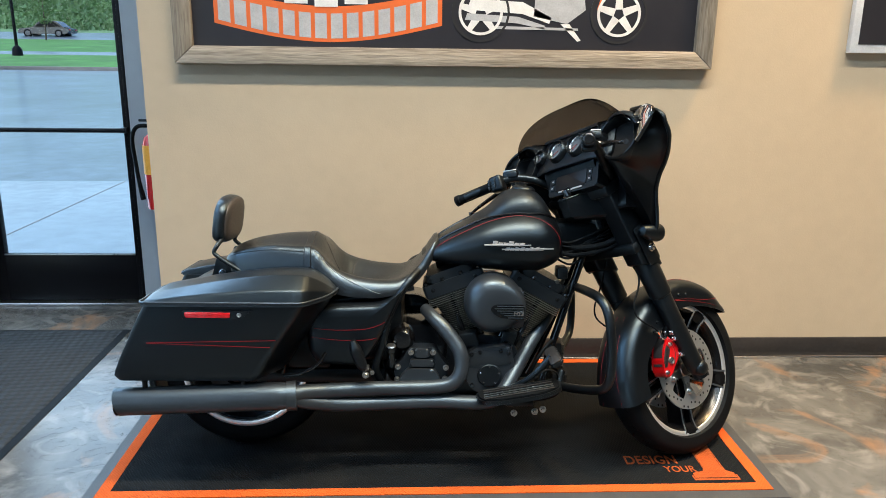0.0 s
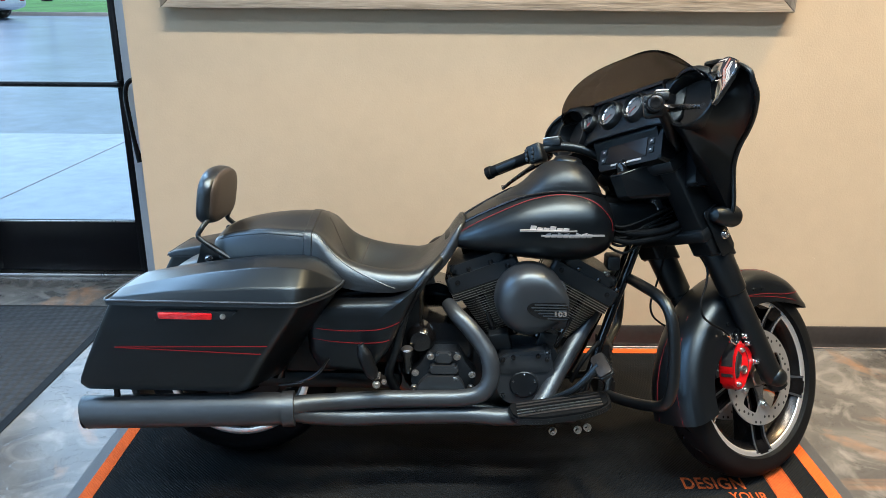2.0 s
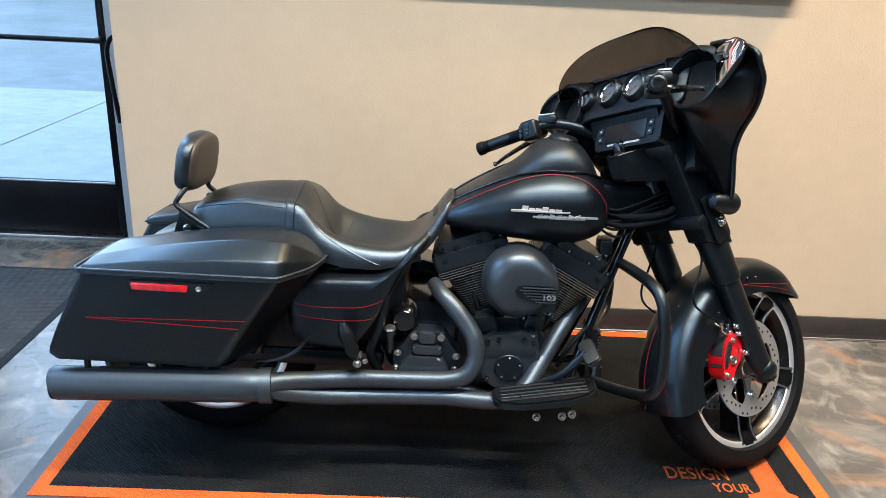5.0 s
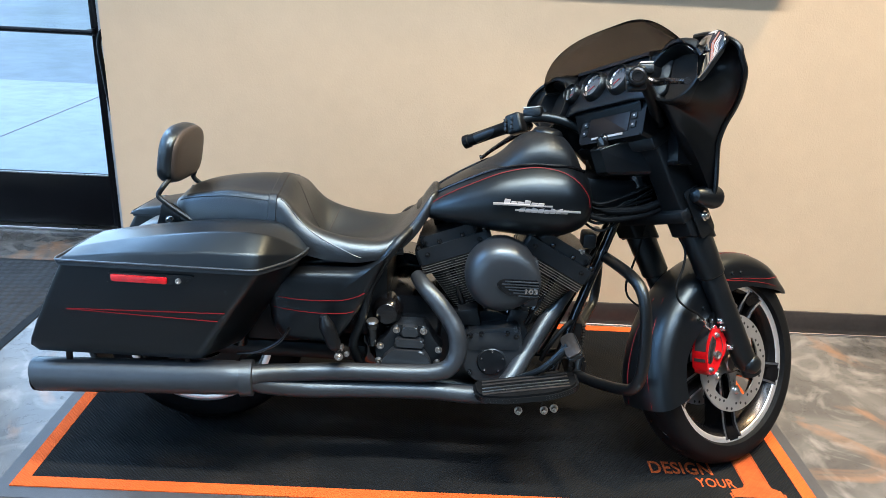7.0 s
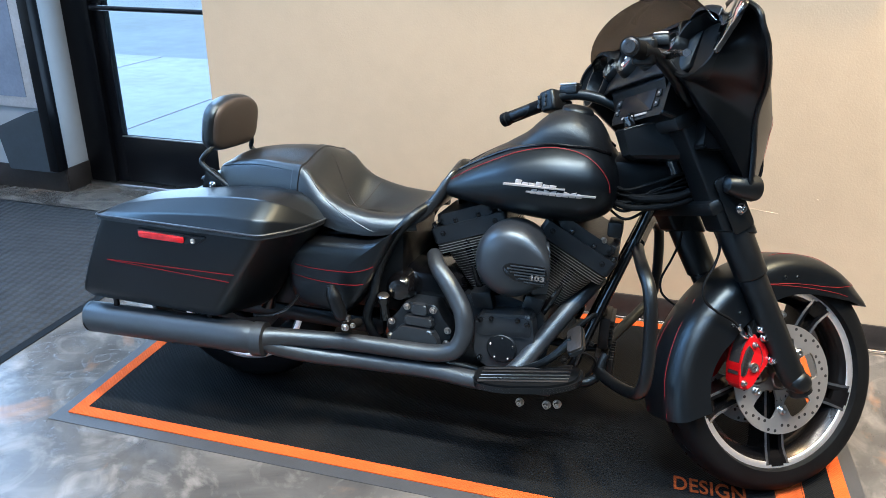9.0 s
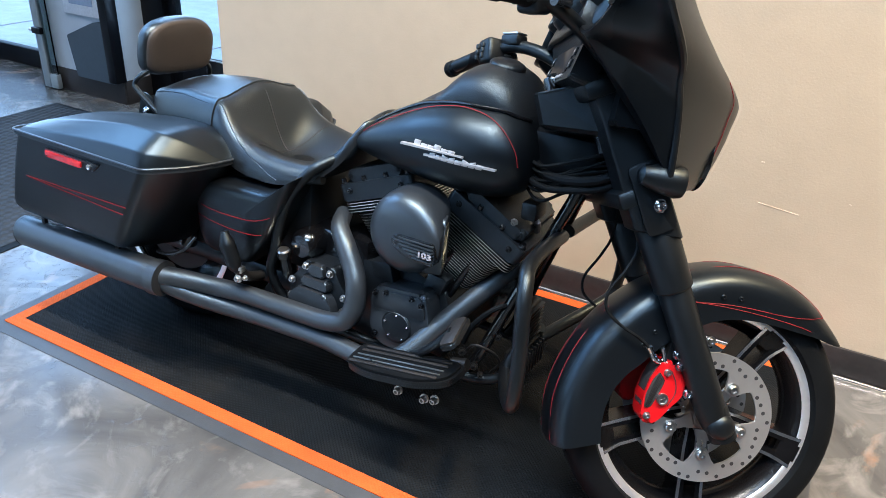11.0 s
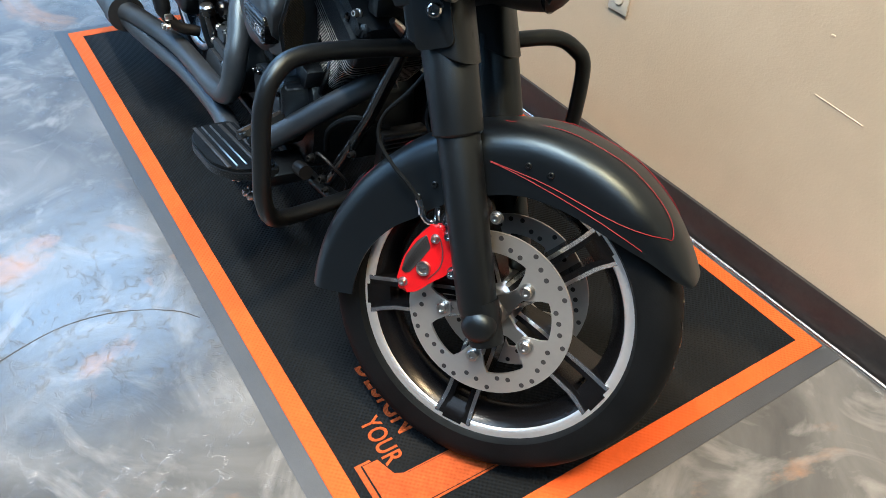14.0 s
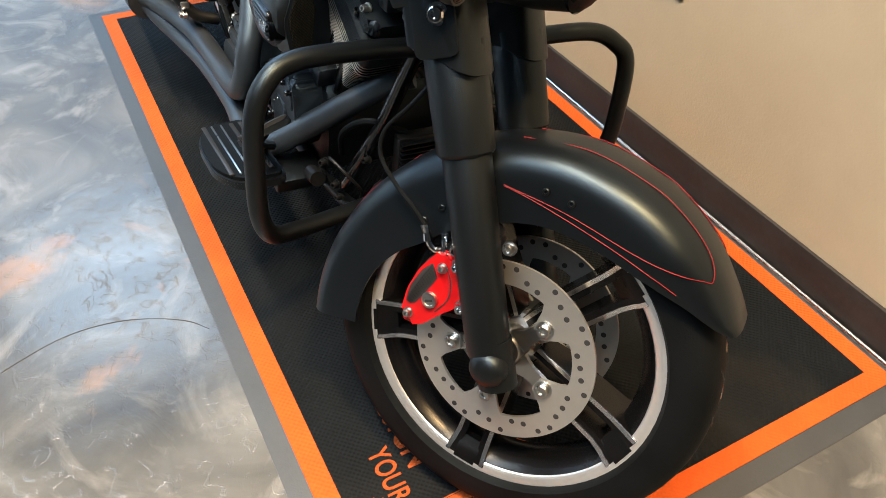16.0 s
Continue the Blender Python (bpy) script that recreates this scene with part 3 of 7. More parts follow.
# black bead on the raised seam draws its shadow line along the tank
for side in (-1, 1):
    pts = []
    for x, y in ((0.100, 0.060), (0.14, 0.073), (0.20, 0.090), (0.26, 0.103), (0.32, 0.115), (0.38, 0.123), (0.43, 0.124), (0.475, 0.116), (0.508, 0.098), (0.530, 0.070)):
        hw, zb, zt = table(TANK, x)
        zc, h = (zb + zt) / 2, (zt - zb) / 2
        pts.append((x, side * y, zc + h * max(0.0, 1 - (y / hw) ** 2.2) ** (1 / 2.2) + 0.002))
    part("console_edge_shade", tube(pts, 0.0048, 8, 60), GLOSS, console)
part("filler_lid", lathe([(0, 0.012), (0.03, 0.011), (0.040, 0.006), (0.044, 0.0), (0.044, -0.02)], 28, pose(0.425, 0, 0.980, 0, 8, 0)), PLASTIC, console)

# --- seat: x, half width, underside, rim height, middle height
SEAT = [(-0.672, 0.060, 0.700, 0.716, 0.722), (-0.655, 0.105, 0.690, 0.738, 0.746), (-0.62, 0.140, 0.680, 0.756, 0.770), (-0.55, 0.160, 0.672, 0.774, 0.792), (-0.47, 0.172, 0.665, 0.783, 0.805), (-0.40, 0.182, 0.655, 0.781, 0.811), (-0.352, 0.188, 0.645, 0.780, 0.810), (-0.330, 0.192, 0.638, 0.774, 0.802),
        (-0.312, 0.196, 0.633, 0.760, 0.780), (-0.290, 0.200, 0.628, 0.734, 0.728), (-0.262, 0.205, 0.621, 0.709, 0.664), (-0.235, 0.209, 0.615, 0.694, 0.630), (-0.19, 0.213, 0.609, 0.679, 0.617), (-0.12, 0.212, 0.606, 0.667, 0.622), (-0.05, 0.200, 0.615, 0.664, 0.643), (0.0, 0.178, 0.633, 0.680, 0.676), (0.045, 0.150, 0.668, 0.722, 0.730), (0.080, 0.126, 0.716, 0.776, 0.792), (0.100, 0.104, 0.750, 0.800, 0.813), (0.112, 0.070, 0.778, 0.796, 0.803)]
CREST = 0.56                        # where the rolled rim of the bucket stands highest


def seat_point(x, s, grow=0.0):
    """A point on the cushion; s runs from one edge over the top to the other."""
    hw, zb, ze, zm = table(SEAT, x)
    hw, ze, zm = hw + grow, ze + grow, zm + grow
    k = abs(s)
    if k < CREST:
        q = k / CREST
        z = zm + (ze - zm) * (q * q * (3 - 2 * q))
    else:
        z = ze - (ze - zb) * (1 - math.cos((k - CREST) / (1 - CREST) * math.pi / 2)) * 0.96
    return (x, hw * math.sin(s * math.pi / 2), z)


def seat_ring(x, grow=0.0):
    zb = table(SEAT, x)[1]
    hw = table(SEAT, x)[0]
    ring = [seat_point(x, -1 + 2 * k / 40, grow) for k in range(41)]
    return ring + [(x, hw * 0.90 * (1 - 2 * k / 8), zb - 0.004) for k in range(1, 8)]


sx = [SEAT[0][0] + (SEAT[-1][0] - SEAT[0][0]) * i / 80 for i in range(81)]
seat = part("seat", loft([seat_ring(x) for x in sx]), VINYL, bike, "black vinyl two-up seat", angle=60)
part("seat_strap", loft([seat_ring(x, g) for x, g in ((-0.368, 0.0005), (-0.366, 0.003), (-0.345, 0.003), (-0.343, 0.0005))]), VINYL, seat)


def seam(side_of, x0, x1, n=20):
    return [seat_point(x0 + (x1 - x0) * i / n, side_of(i / n), 0.0002) for i in range(n + 1)]


for sgn in (-1, 1):
    part("piping", tube(seam(lambda t, g=sgn: g * (0.64 + 0.30 * t ** 1.6), -0.335, -0.095), 0.0018, 6), VINYL, seat)
    part("piping", tube(seam(lambda t, g=sgn: g * 0.70, -0.64, -0.37), 0.0015, 6), VINYL, seat)
    part("piping", tube(seam(lambda t, g=sgn: g * (0.80 - 0.10 * t), -0.02, 0.055), 0.0013, 6), VINYL, seat)
# stitched folds that meet at the back of the bucket
part("seat_seam", tube([Vector(seat_point(x, 0.0)) + Vector((0, 0, 0.0004)) for x in (-0.318, -0.30, -0.275, -0.25, -0.232)], 0.0014, 6), INK, seat)
part("seat_seam", tube([Vector(seat_point(-0.232 + 0.012 * abs(k) / 4, k / 16)) + Vector((0, 0, 0.0004)) for k in range(-8, 9)], 0.0014, 6), INK, seat)

# --- passenger backrest on its two stays
pad_c = pose(-0.675, 0.0, 0.868, 0, 8, 0)
pad_outline = []
for k in range(56):
    c, d = math.cos(2 * math.pi * k / 56), math.sin(2 * math.pi * k / 56)
    e = 2 / 2.5 if d > 0 else 2 / 4.5
    pad_outline.append(((0.132 + 0.004 * d) * math.copysign(abs(c) ** e, c), -0.004 + 0.084 * math.copysign(abs(d) ** e, d)))
pad_rows = [(-0.026, 0.55), (-0.025, 0.80), (-0.020, 0.93), (-0.010, 0.99), (0.004, 1.0), (0.014, 0.99), (0.022, 0.95)]
rest = part("backrest", loft([[(pad_c @ YZ) @ Vector((u * k, v * k, d)) for u, v in pad_outline] for d, k in pad_rows]), VINYL, bike, "brown-black padded passenger backrest", angle=60)
cush = [(0.018, 0.955), (0.024, 0.95), (0.030, 0.915), (0.034, 0.82), (0.036, 0.60), (0.0368, 0.2)]
part("cushion", loft([[(pad_c @ YZ) @ Vector((u * k, v * k, d)) for u, v in pad_outline] for d, k in cush]), VINYL_BROWN, rest, "brown-black vinyl cushion face", angle=60)
for side in (-1, 1):
    stay = part("backrest_stay", tube([(-0.675, side * 0.085, 0.835), (-0.668, side * 0.105, 0.805), (-0.680, side * 0.135, 0.780), (-0.690, side * 0.145, 0.757), (-0.672, side * 0.146, 0.738), (-0.635, side * 0.144, 0.712), (-0.590, side * 0.142, 0.682)], 0.0078, 10, 60), POWDER, bike)
    part("mount_plate", prism(rounded([(-0.715, 0.640), (-0.57, 0.640), (-0.590, 0.682), (-0.660, 0.732), (-0.688, 0.736), (-0.696, 0.70)], 0.010), side * 0.126, side * 0.120, XZ, 0.002), POWDER, stay)
    bolt(stay, (-0.668, side * 0.128, 0.680), 0.0105, (0, side, 0))

# --- rear fender
rings = []
for i in range(29):
    a = radians(60 + 150 * i / 28)
    arc = []
    for k in range(17):
        b = math.pi * k / 16
        r = 0.338 + 0.030 * math.sin(b) ** 0.6
        arc.append((REAR_X + r * math.cos(a), -0.112 * math.copysign(abs(math.cos(b)) ** 0.5, math.cos(b)), REAR_Z + r * math.sin(a)))
    for k in range(17):
        b = math.pi * (16 - k) / 16
        r = 0.333 + 0.030 * math.sin(b) ** 0.6
        arc.append((REAR_X + r * math.cos(a), -0.108 * math.copysign(abs(math.cos(b)) ** 0.5, math.cos(b)), REAR_Z + r * math.sin(a)))
    rings.append(arc)
part("rear_fender", loft(rings), DENIM, bike, "satin black rear fender")

# --- saddlebags: z, rear x, front x, outer y
BAG = [(0.360, -0.965, -0.435, -0.510, 0.372), (0.378, -0.973, -0.420, -0.500, 0.386), (0.42, -0.957, -0.395, -0.476, 0.396), (0.50, -0.917, -0.340, -0.424, 0.410), (0.58, -0.876, -0.286, -0.370, 0.421), (0.632, -0.848, -0.252, -0.338, 0.426)]


def bag_ring(z, rear, front, corner, out, side, inner=0.175):
    pts = [(rear, inner), (rear, out), (corner, out), (corner + (front - corner) * 0.75, out - 0.100), (front, inner + 0.06), (front, inner)]
    return [(x, side * y, z) for x, y in rounded(pts, [0.02, 0.025, 0.022, 0.05, 0.03, 0.01], 6)]


LID = [(-0.857, 0.003, 0.398), (-0.848, 0.012, 0.422), (-0.815, 0.023, 0.430), (-0.76, 0.036, 0.432), (-0.66, 0.056, 0.432), (-0.55, 0.073, 0.432), (-0.44, 0.084, 0.432), (-0.375, 0.085, 0.432), (-0.338, 0.081, 0.424), (-0.31, 0.067, 0.392), (-0.282, 0.044, 0.345), (-0.262, 0.022, 0.302), (-0.247, 0.006, 0.262)]


def lid_ring(x, side):
    h, out = table(LID, x)
    w = out - 0.168
    pts = [(0.168, 0.0), (0.172, h * 0.85), (0.168 + 0.28 * w, h), (0.168 + 0.70 * w, h * 0.97), (0.168 + 0.93 * w, h * 0.48), (out, 0.0)]
    return [(x, side * y, 0.638 + z) for y, z in rounded(pts, [0.001, 0.012, 0.014, 0.006, 0.006, 0.001], 4)]


def saddlebag(side):
    rows = [BAG[0]] + [(0.360 + 0.272 * i / 14, *table(BAG, 0.360 + 0.272 * i / 14)) for i in range(1, 15)]
    name = "saddlebag"
    bag = part(name, loft([bag_ring(*r, side) for r in rows]), DENIM, bike, "satin black hard saddlebag with red pinstripes", Matrix.Translation((-0.06, 0, -0.025)) if side > 0 else None, angle=40)
    part("lid", loft([lid_ring(-0.856 + 0.609 * i / 44, side) for i in range(45)]), DENIM, bag, "satin black rounded lid", angle=32)
    # lighter paint on bead and seal draws the highlight along the lid edge
    lip = bag_ring(0.0, -0.857, -0.246, -0.333, 0.433, side)
    bead = [(x, y, 0.6425) for x, y, z in lip]
    part("lid_bead", tube(bead + bead[:2], 0.0036, 8, straight=True), DENIM_CHARCOAL, bag)
    part("seal", loft([[(x, y, 0.630) for x, y, z in lip], [(x, y, 0.641) for x, y, z in lip]]), DENIM_CHARCOAL, bag)
    if side < 0:
        latch = part("latch", prism(rounded([(-0.722, 0.588), (-0.530, 0.590), (-0.495, 0.617), (-0.716, 0.617)], 0.006), -0.430, -0.415, XZ, 0.002), PLASTIC, bag, "black latch with a red reflector")
        part("reflector", prism(rounded([(-0.708, 0.595), (-0.565, 0.594), (-0.565, 0.611), (-0.710, 0.613)], 0.004), -0.435, -0.426, XZ, 0.001), LENS_RED, latch, "red reflector")
        part("lock", lathe([(0, 0.002), (0.003, 0.002), (0.0045, 0.004), (0.0075, 0.0035), (0.0075, -0.006)], 16, pose(-0.536, -0.430, 0.603, 90, 0, 0)), STEEL, latch, "chrome lock")
        for zz, x0, x1, k in ((0.503, -0.845, -0.425, 0.010), (0.502, -0.845, -0.445, -0.014)):
            pts = []
            for i in range(9):
                t = i / 8
                x = x0 + (x1 - x0) * t
                z = zz + k * t
                r, f, c, o = table(BAG, z)
                y = o if x < c else o - (x - c) * 1.35
                pts.append((x, -y, z))
            ribbon(pts, 0.0021, (0.1, -1, 0), STRIPE, bag, lift=0.0012)
    return bag


for side in (-1, 1):
    saddlebag(side)

# --- rear wheel
def tyre(rim_r, out_r, half, parent, m, label, grooves=True):
    prof = []
    for k in range(21):
        a = math.pi * k / 20
        prof.append((rim_r + (out_r - rim_r) * math.sin(a) ** 0.55, half * math.copysign(abs(math.cos(a)) ** 0.8, math.cos(a))))
    ob = part("tyre", lathe(prof + [(rim_r - 0.006, -half * 0.8), (rim_r - 0.006, half * 0.8)], 72, closed=True), RUBBER, parent, label, m)
    if grooves:
        bm = bmesh.new()
        for i in range(26):
            for s in (-1, 1):
                a0 = 2 * math.pi * (i + (0.5 if s > 0 else 0)) / 26
                pts = []
                for k in range(5):
                    t = k / 4
                    w = s * half * (0.12 + 0.62 * t)
                    rr = rim_r + (out_r - rim_r) * max(0.02, 1 - (abs(w) / half) ** 2.4) ** 0.42 - 0.0012
                    a = a0 + 0.16 * t
                    pts.append(Vector((rr * math.cos(a), rr * math.sin(a), w)))
                tube(pts, 0.0030, 5, 6, bm)
        part("tread_groove", bm, WHEEL_BLACK, ob, kind="stuff")
    return ob


WHEEL = Matrix.Rotation(radians(90), 4, "X")     # axle along y
rw = Matrix.Translation((REAR_X, -0.01, REAR_Z)) @ WHEEL
rear_wheel = part("rear_wheel", lathe([(0.205, -0.075), (0.222, -0.078), (0.222, -0.070), (0.195, -0.055), (0.19, 0.055), (0.222, 0.070), (0.222, 0.078), (0.205, 0.075), (0.18, 0.05), (0.18, -0.05)], 48, closed=True), GLOSS, bike, "gloss black rear rim", rw)
part("machined_lip", lathe([(0.212, 0.080), (0.214, 0.089), (0.224, 0.0925), (0.233, 0.090), (0.230, 0.082)], 72, closed=True), LIP, rear_wheel, "bright machined rim lip")
tyre(0.231, 0.318, 0.088, rear_wheel, Matrix(), "black rear tyre")
part("hub", lathe([(0, 0.09), (0.05, 0.09), (0.06, 0.05), (0.19, 0.02), (0.19, -0.02), (0.06, -0.05), (0.05, -0.09), (0, -0.09)], 32), GLOSS, rear_wheel)
part("brake_rotor", lathe([(0.095, 0.066), (0.147, 0.066), (0.147, 0.071), (0.095, 0.071)], 40, closed=True), DARK, rear_wheel)

# --- exhaust: slash-cut muffler, twin pipes in matte black
MUF_Y = -0.352
rings = []
for i in range(25):
    t = i / 24
    x = -0.984 + 0.604 * t
    r = 0.0475 if t < 0.94 else 0.0475 - 0.012 * (t - 0.94) / 0.06
    zc = 0.278 + 0.024 * t
    ring = []
    for j in range(28):
        a = 2 * math.pi * j / 28
        cut = max(0.0, 0.5 - 0.5 * math.sin(a)) * 0.026 if i == 0 else 0.0
        ring.append((x + cut, MUF_Y + r * math.cos(a), zc + r * math.sin(a)))
    rings.append(ring)
muffler = part("muffler", loft(rings, caps=False), EXHAUST, bike, "matte black slash-cut muffler")
part("muffler_bore", lathe([(0.0, 0.16), (0.036, 0.16), (0.040, 0.0), (0.0475, 0.002)], 28, Matrix.Translation((-0.975, MUF_Y, 0.279)) @ pose(0, 0, 0, 0, 90, 0)), DARK, muffler)
part("clamp", tube([(-0.405, MUF_Y, 0.300), (-0.372, MUF_Y + 0.004, 0.301)], 0.0505, 24, straight=True), EXHAUST, muffler)
for x in (-0.88, -0.55):
    part("hanger", block(x - 0.008, x + 0.008, MUF_Y - 0.006, MUF_Y + 0.006, 0.318, 0.375, 0.003), DARK, muffler)
part("exhaust_pipe", tube([(-0.385, MUF_Y + 0.004, 0.304), (-0.345, -0.330, 0.306), (-0.25, -0.290, 0.297), (-0.145, -0.268, 0.296), (0.0, -0.258, 0.296), (0.11, -0.255, 0.300), (0.168, -0.250, 0.317), (0.192, -0.243, 0.360), (0.188, -0.232, 0.415), (0.165, -0.216, 0.455), (0.126, -0.198, 0.500), (0.088, -0.172, 0.532), (0.062, -0.12, 0.548)], [0.030, 0.027, 0.0255, 0.0255, 0.0255, 0.0255, 0.0265, 0.0265, 0.0265, 0.0265, 0.026, 0.024, 0.022], 20, 96), EXHAUST, bike, "matte black exhaust pipe")
part("exhaust_pipe", tube([(-0.385, MUF_Y + 0.004, 0.290), (-0.33, -0.325, 0.268), (-0.23, -0.288, 0.246), (-0.1, -0.262, 0.240), (0.1, -0.252, 0.243), (0.24, -0.262, 0.243), (0.305, -0.258, 0.252), (0.350, -0.228, 0.284), (0.40, -0.168, 0.348), (0.44, -0.120, 0.400), (0.48, -0.075, 0.450), (0.515, -0.040, 0.492), (0.530, -0.012, 0.505)], 0.0255, 20, 110), EXHAUST, bike, "matte black exhaust pipe")

# --- side cover and electrics panel
COVER = rounded([(-0.365, 0.584), (-0.10, 0.594), (-0.045, 0.616), (-0.004, 0.656), (-0.018, 0.628), (-0.070, 0.52), (-0.115, 0.43), (-0.165, 0.366), (-0.320, 0.372), (-0.350, 0.42)], [0.01, 0.02, 0.03, 0.006, 0.02, 0.05, 0.03, 0.02, 0.02, 0.02])
COVER_C = Vector((-0.20, 0.49))
BULGE = [(1.0, 0.150), (1.0, 0.200), (0.985, 0.226), (0.95, 0.240), (0.90, 0.248), (0.80, 0.2525), (0.60, 0.255), (0.25, 0.256)]


def cover_y(x, z):
    """How far out the bulged cover stands at a point of its outline plane."""
    k = next((k for k in [1 - 0.01 * i for i in range(99)] if not inside((COVER_C.x + (x - COVER_C.x) / k, COVER_C.y + (z - COVER_C.y) / k), COVER)), 0.02)
    rows = sorted(BULGE)
    for (k0, y0), (k1, y1) in zip(rows, rows[1:]):
        if k <= k1:
            return y0 + (y1 - y0) * max(0.0, (k - k0) / max(1e-6, k1 - k0))
    return rows[-1][1]


def inside(p, poly):
    hit = False
    for (x0, z0), (x1, z1) in zip(poly, poly[1:] + poly[:1]):
        if (z0 > p[1]) != (z1 > p[1]) and p[0] < x0 + (x1 - x0) * (p[1] - z0) / (z1 - z0):
            hit = not hit
    return hit


for side in (-1, 1):
    cover = part("side_cover", loft([[(COVER_C.x + (x - COVER_C.x) * k, side * y, COVER_C.y + (z - COVER_C.y) * k) for x, z in COVER] for k, y in BULGE]), DENIM, bike, "satin black side cover with red pinstripes", angle=50)
    if side < 0:
        for pts in ([(-0.345, 0.512), (-0.30, 0.508), (-0.25, 0.505), (-0.19, 0.506), (-0.14, 0.510), (-0.10, 0.522), (-0.078, 0.533)], [(-0.335, 0.478), (-0.28, 0.472), (-0.22, 0.468), (-0.17, 0.468), (-0.13, 0.471), (-0.108, 0.476)]):
            ribbon([(x, -cover_y(x, z) - 0.0012, z) for x, z in pts], 0.0020, (0, -1, 0), STRIPE, cover)
    part("frame_rail", tube([(0.045, side * 0.12, 0.70), (0.0, side * 0.19, 0.66), (-0.06, side * 0.215, 0.56), (-0.09, side * 0.215, 0.44), (-0.11, side * 0.20, 0.33), (0.0, side * 0.17, 0.24), (0.5, side * 0.13, 0.215), (0.58, side * 0.08, 0.30)], 0.014, 12), POWDER, bike)
    part("rear_rail", tube([(0.02, side * 0.16, 0.64), (-0.2, side * 0.175, 0.60), (-0.45, side * 0.15, 0.56), (-0.7, side * 0.15, 0.50)], 0.014, 12), POWDER, bike)
for side in (-1, 1):
    part("inner_panel", block(-0.47, -0.28, *sorted((side * 0.105, side * 0.168)), 0.335, 0.60, 0.012), PLASTIC, bike)
part("battery_box", block(-0.33, -0.02, -0.155, 0.155, 0.36, 0.62, 0.02), PLASTIC, bike)
part("swingarm", block(-0.66, -0.08, -0.15, 0.15, 0.27, 0.33, 0.02), POWDER, bike)
part("bag_guard", tube([(-0.275, -0.32, 0.445), (-0.305, -0.335, 0.405), (-0.36, -0.335, 0.375), (-0.42, -0.325, 0.362)], 0.005, 10), GLOSS, bike)
part("rear_shock", tube([(-0.40, -0.18, 0.60), (-0.46, -0.18, 0.33)], 0.026, 16, straight=True), GLOSS, bike)

# --- passenger footpeg folded up
peg = part("passenger_peg", tube([(-0.186, -0.305, 0.482), (-0.176, -0.305, 0.450), (-0.156, -0.302, 0.398), (-0.148, -0.298, 0.380)], [0.010, 0.021, 0.020, 0.012], 14), PLASTIC, bike, "black rubber passenger footpeg")
part("peg_mount", tube([(-0.146, -0.30, 0.385), (-0.138, -0.27, 0.355), (-0.135, -0.22, 0.34)], 0.014, 12), DARK, peg)
bolt(peg, (-0.142, -0.303, 0.358), 0.009, (0, -1, 0), STEEL)
bolt(peg, (-0.120, -0.298, 0.365), 0.006, (0, -1, 0), STEEL)
part("peg_clevis", block(-0.158, -0.130, -0.305, -0.285, 0.375, 0.392, 0.003), STEEL, peg)

# --- engine: crankcase, two finned cylinders in a V, rocker boxes, covers
engine = part("crankcase", prism(rounded([(0.03, 0.20), (0.38, 0.20), (0.42, 0.30), (0.40, 0.42), (0.30, 0.46), (0.12, 0.44), (0.02, 0.40)], 0.04), -0.135, 0.20, XZ, 0.012), WRINKLE, bike, "black crankcase")
V0 = Vector((0.295, 0.0, 0.300))
for lean, yy in ((-20.5, -0.002), (28.5, 0.002)):
    ax = pose(V0.x, yy, V0.z, 0, lean, 0)
    cyl = part("cylinder", tube([ax @ Vector((0, 0, 0.08)), ax @ Vector((0, 0, 0.33))], 0.056, 24, straight=True), POWDER, engine, "black finned cylinder")
    long_fin = rounded([(-0.112, -0.132), (0.112, -0.132), (0.106, 0.105), (-0.106, 0.105)], 0.022, 5)
    fin = rounded([(-0.092, -0.128), (0.092, -0.128), (0.090, 0.105), (-0.090, 0.105)], 0.034, 5)
    body_bm, edge_bm = bmesh.new(), bmesh.new()
    for k in range(20):
        if k < 4:
            z, w, o = 0.338 - 0.0075 * k, 1.0, long_fin
        else:
            z, w, o = 0.3045 - 0.0078 * (k - 4), 0.98 - 0.34 * (k - 4) / 15, fin
        prism([(u * w, v * (w * 0.35 + 0.65)) for u, v in o], z - 0.0014, z + 0.0014, ax, bm=body_bm)
        prism([(u * w * 1.006, v * (w * 0.35 + 0.65) * 1.005) for u, v in o], z - (0.0010 if k < 4 else 0.0006), z + (0.0010 if k < 4 else 0.0006), ax, bm=edge_bm)
    part("cooling_fin", body_bm, POWDER, cyl, kind="stuff")
    part("machined_fin_edge", edge_bm, STEEL, cyl, "bare metal fin edges", kind="stuff")
    rock = part("rocker_box", prism(rounded([(-0.115, -0.134), (0.115, -0.134), (0.108, 0.10), (-0.108, 0.10)], 0.016), 0.344, 0.392, ax, 0.006), WRINKLE, engine, "wrinkle black rocker cover")
    part("rocker_top", prism(rounded([(-0.090, -0.124), (0.090, -0.124), (0.082, 0.09), (-0.082, 0.09)], 0.020), 0.391, 0.424, ax, 0.014, seg=3), WRINKLE, rock)
    for u in (-0.100, -0.035, 0.035, 0.100):
        bolt(rock, ax @ Vector((u, -0.122, 0.392)), 0.0075, ax.to_3x3() @ Vector((0, -0.3, 1)), GLOSS, 0.014)
    for u in (-0.08, 0.08):
        bolt(rock, ax @ Vector((u, -0.1345, 0.372)), 0.006, (0, -1, 0), GLOSS)
    for u in (-0.026, 0.026):
        part("pushrod_tube", tube([ax @ Vector((u * 1.2, -0.112, 0.10)), ax @ Vector((u, -0.112, 0.335))], 0.010, 10, straight=True), GLOSS, cyl)

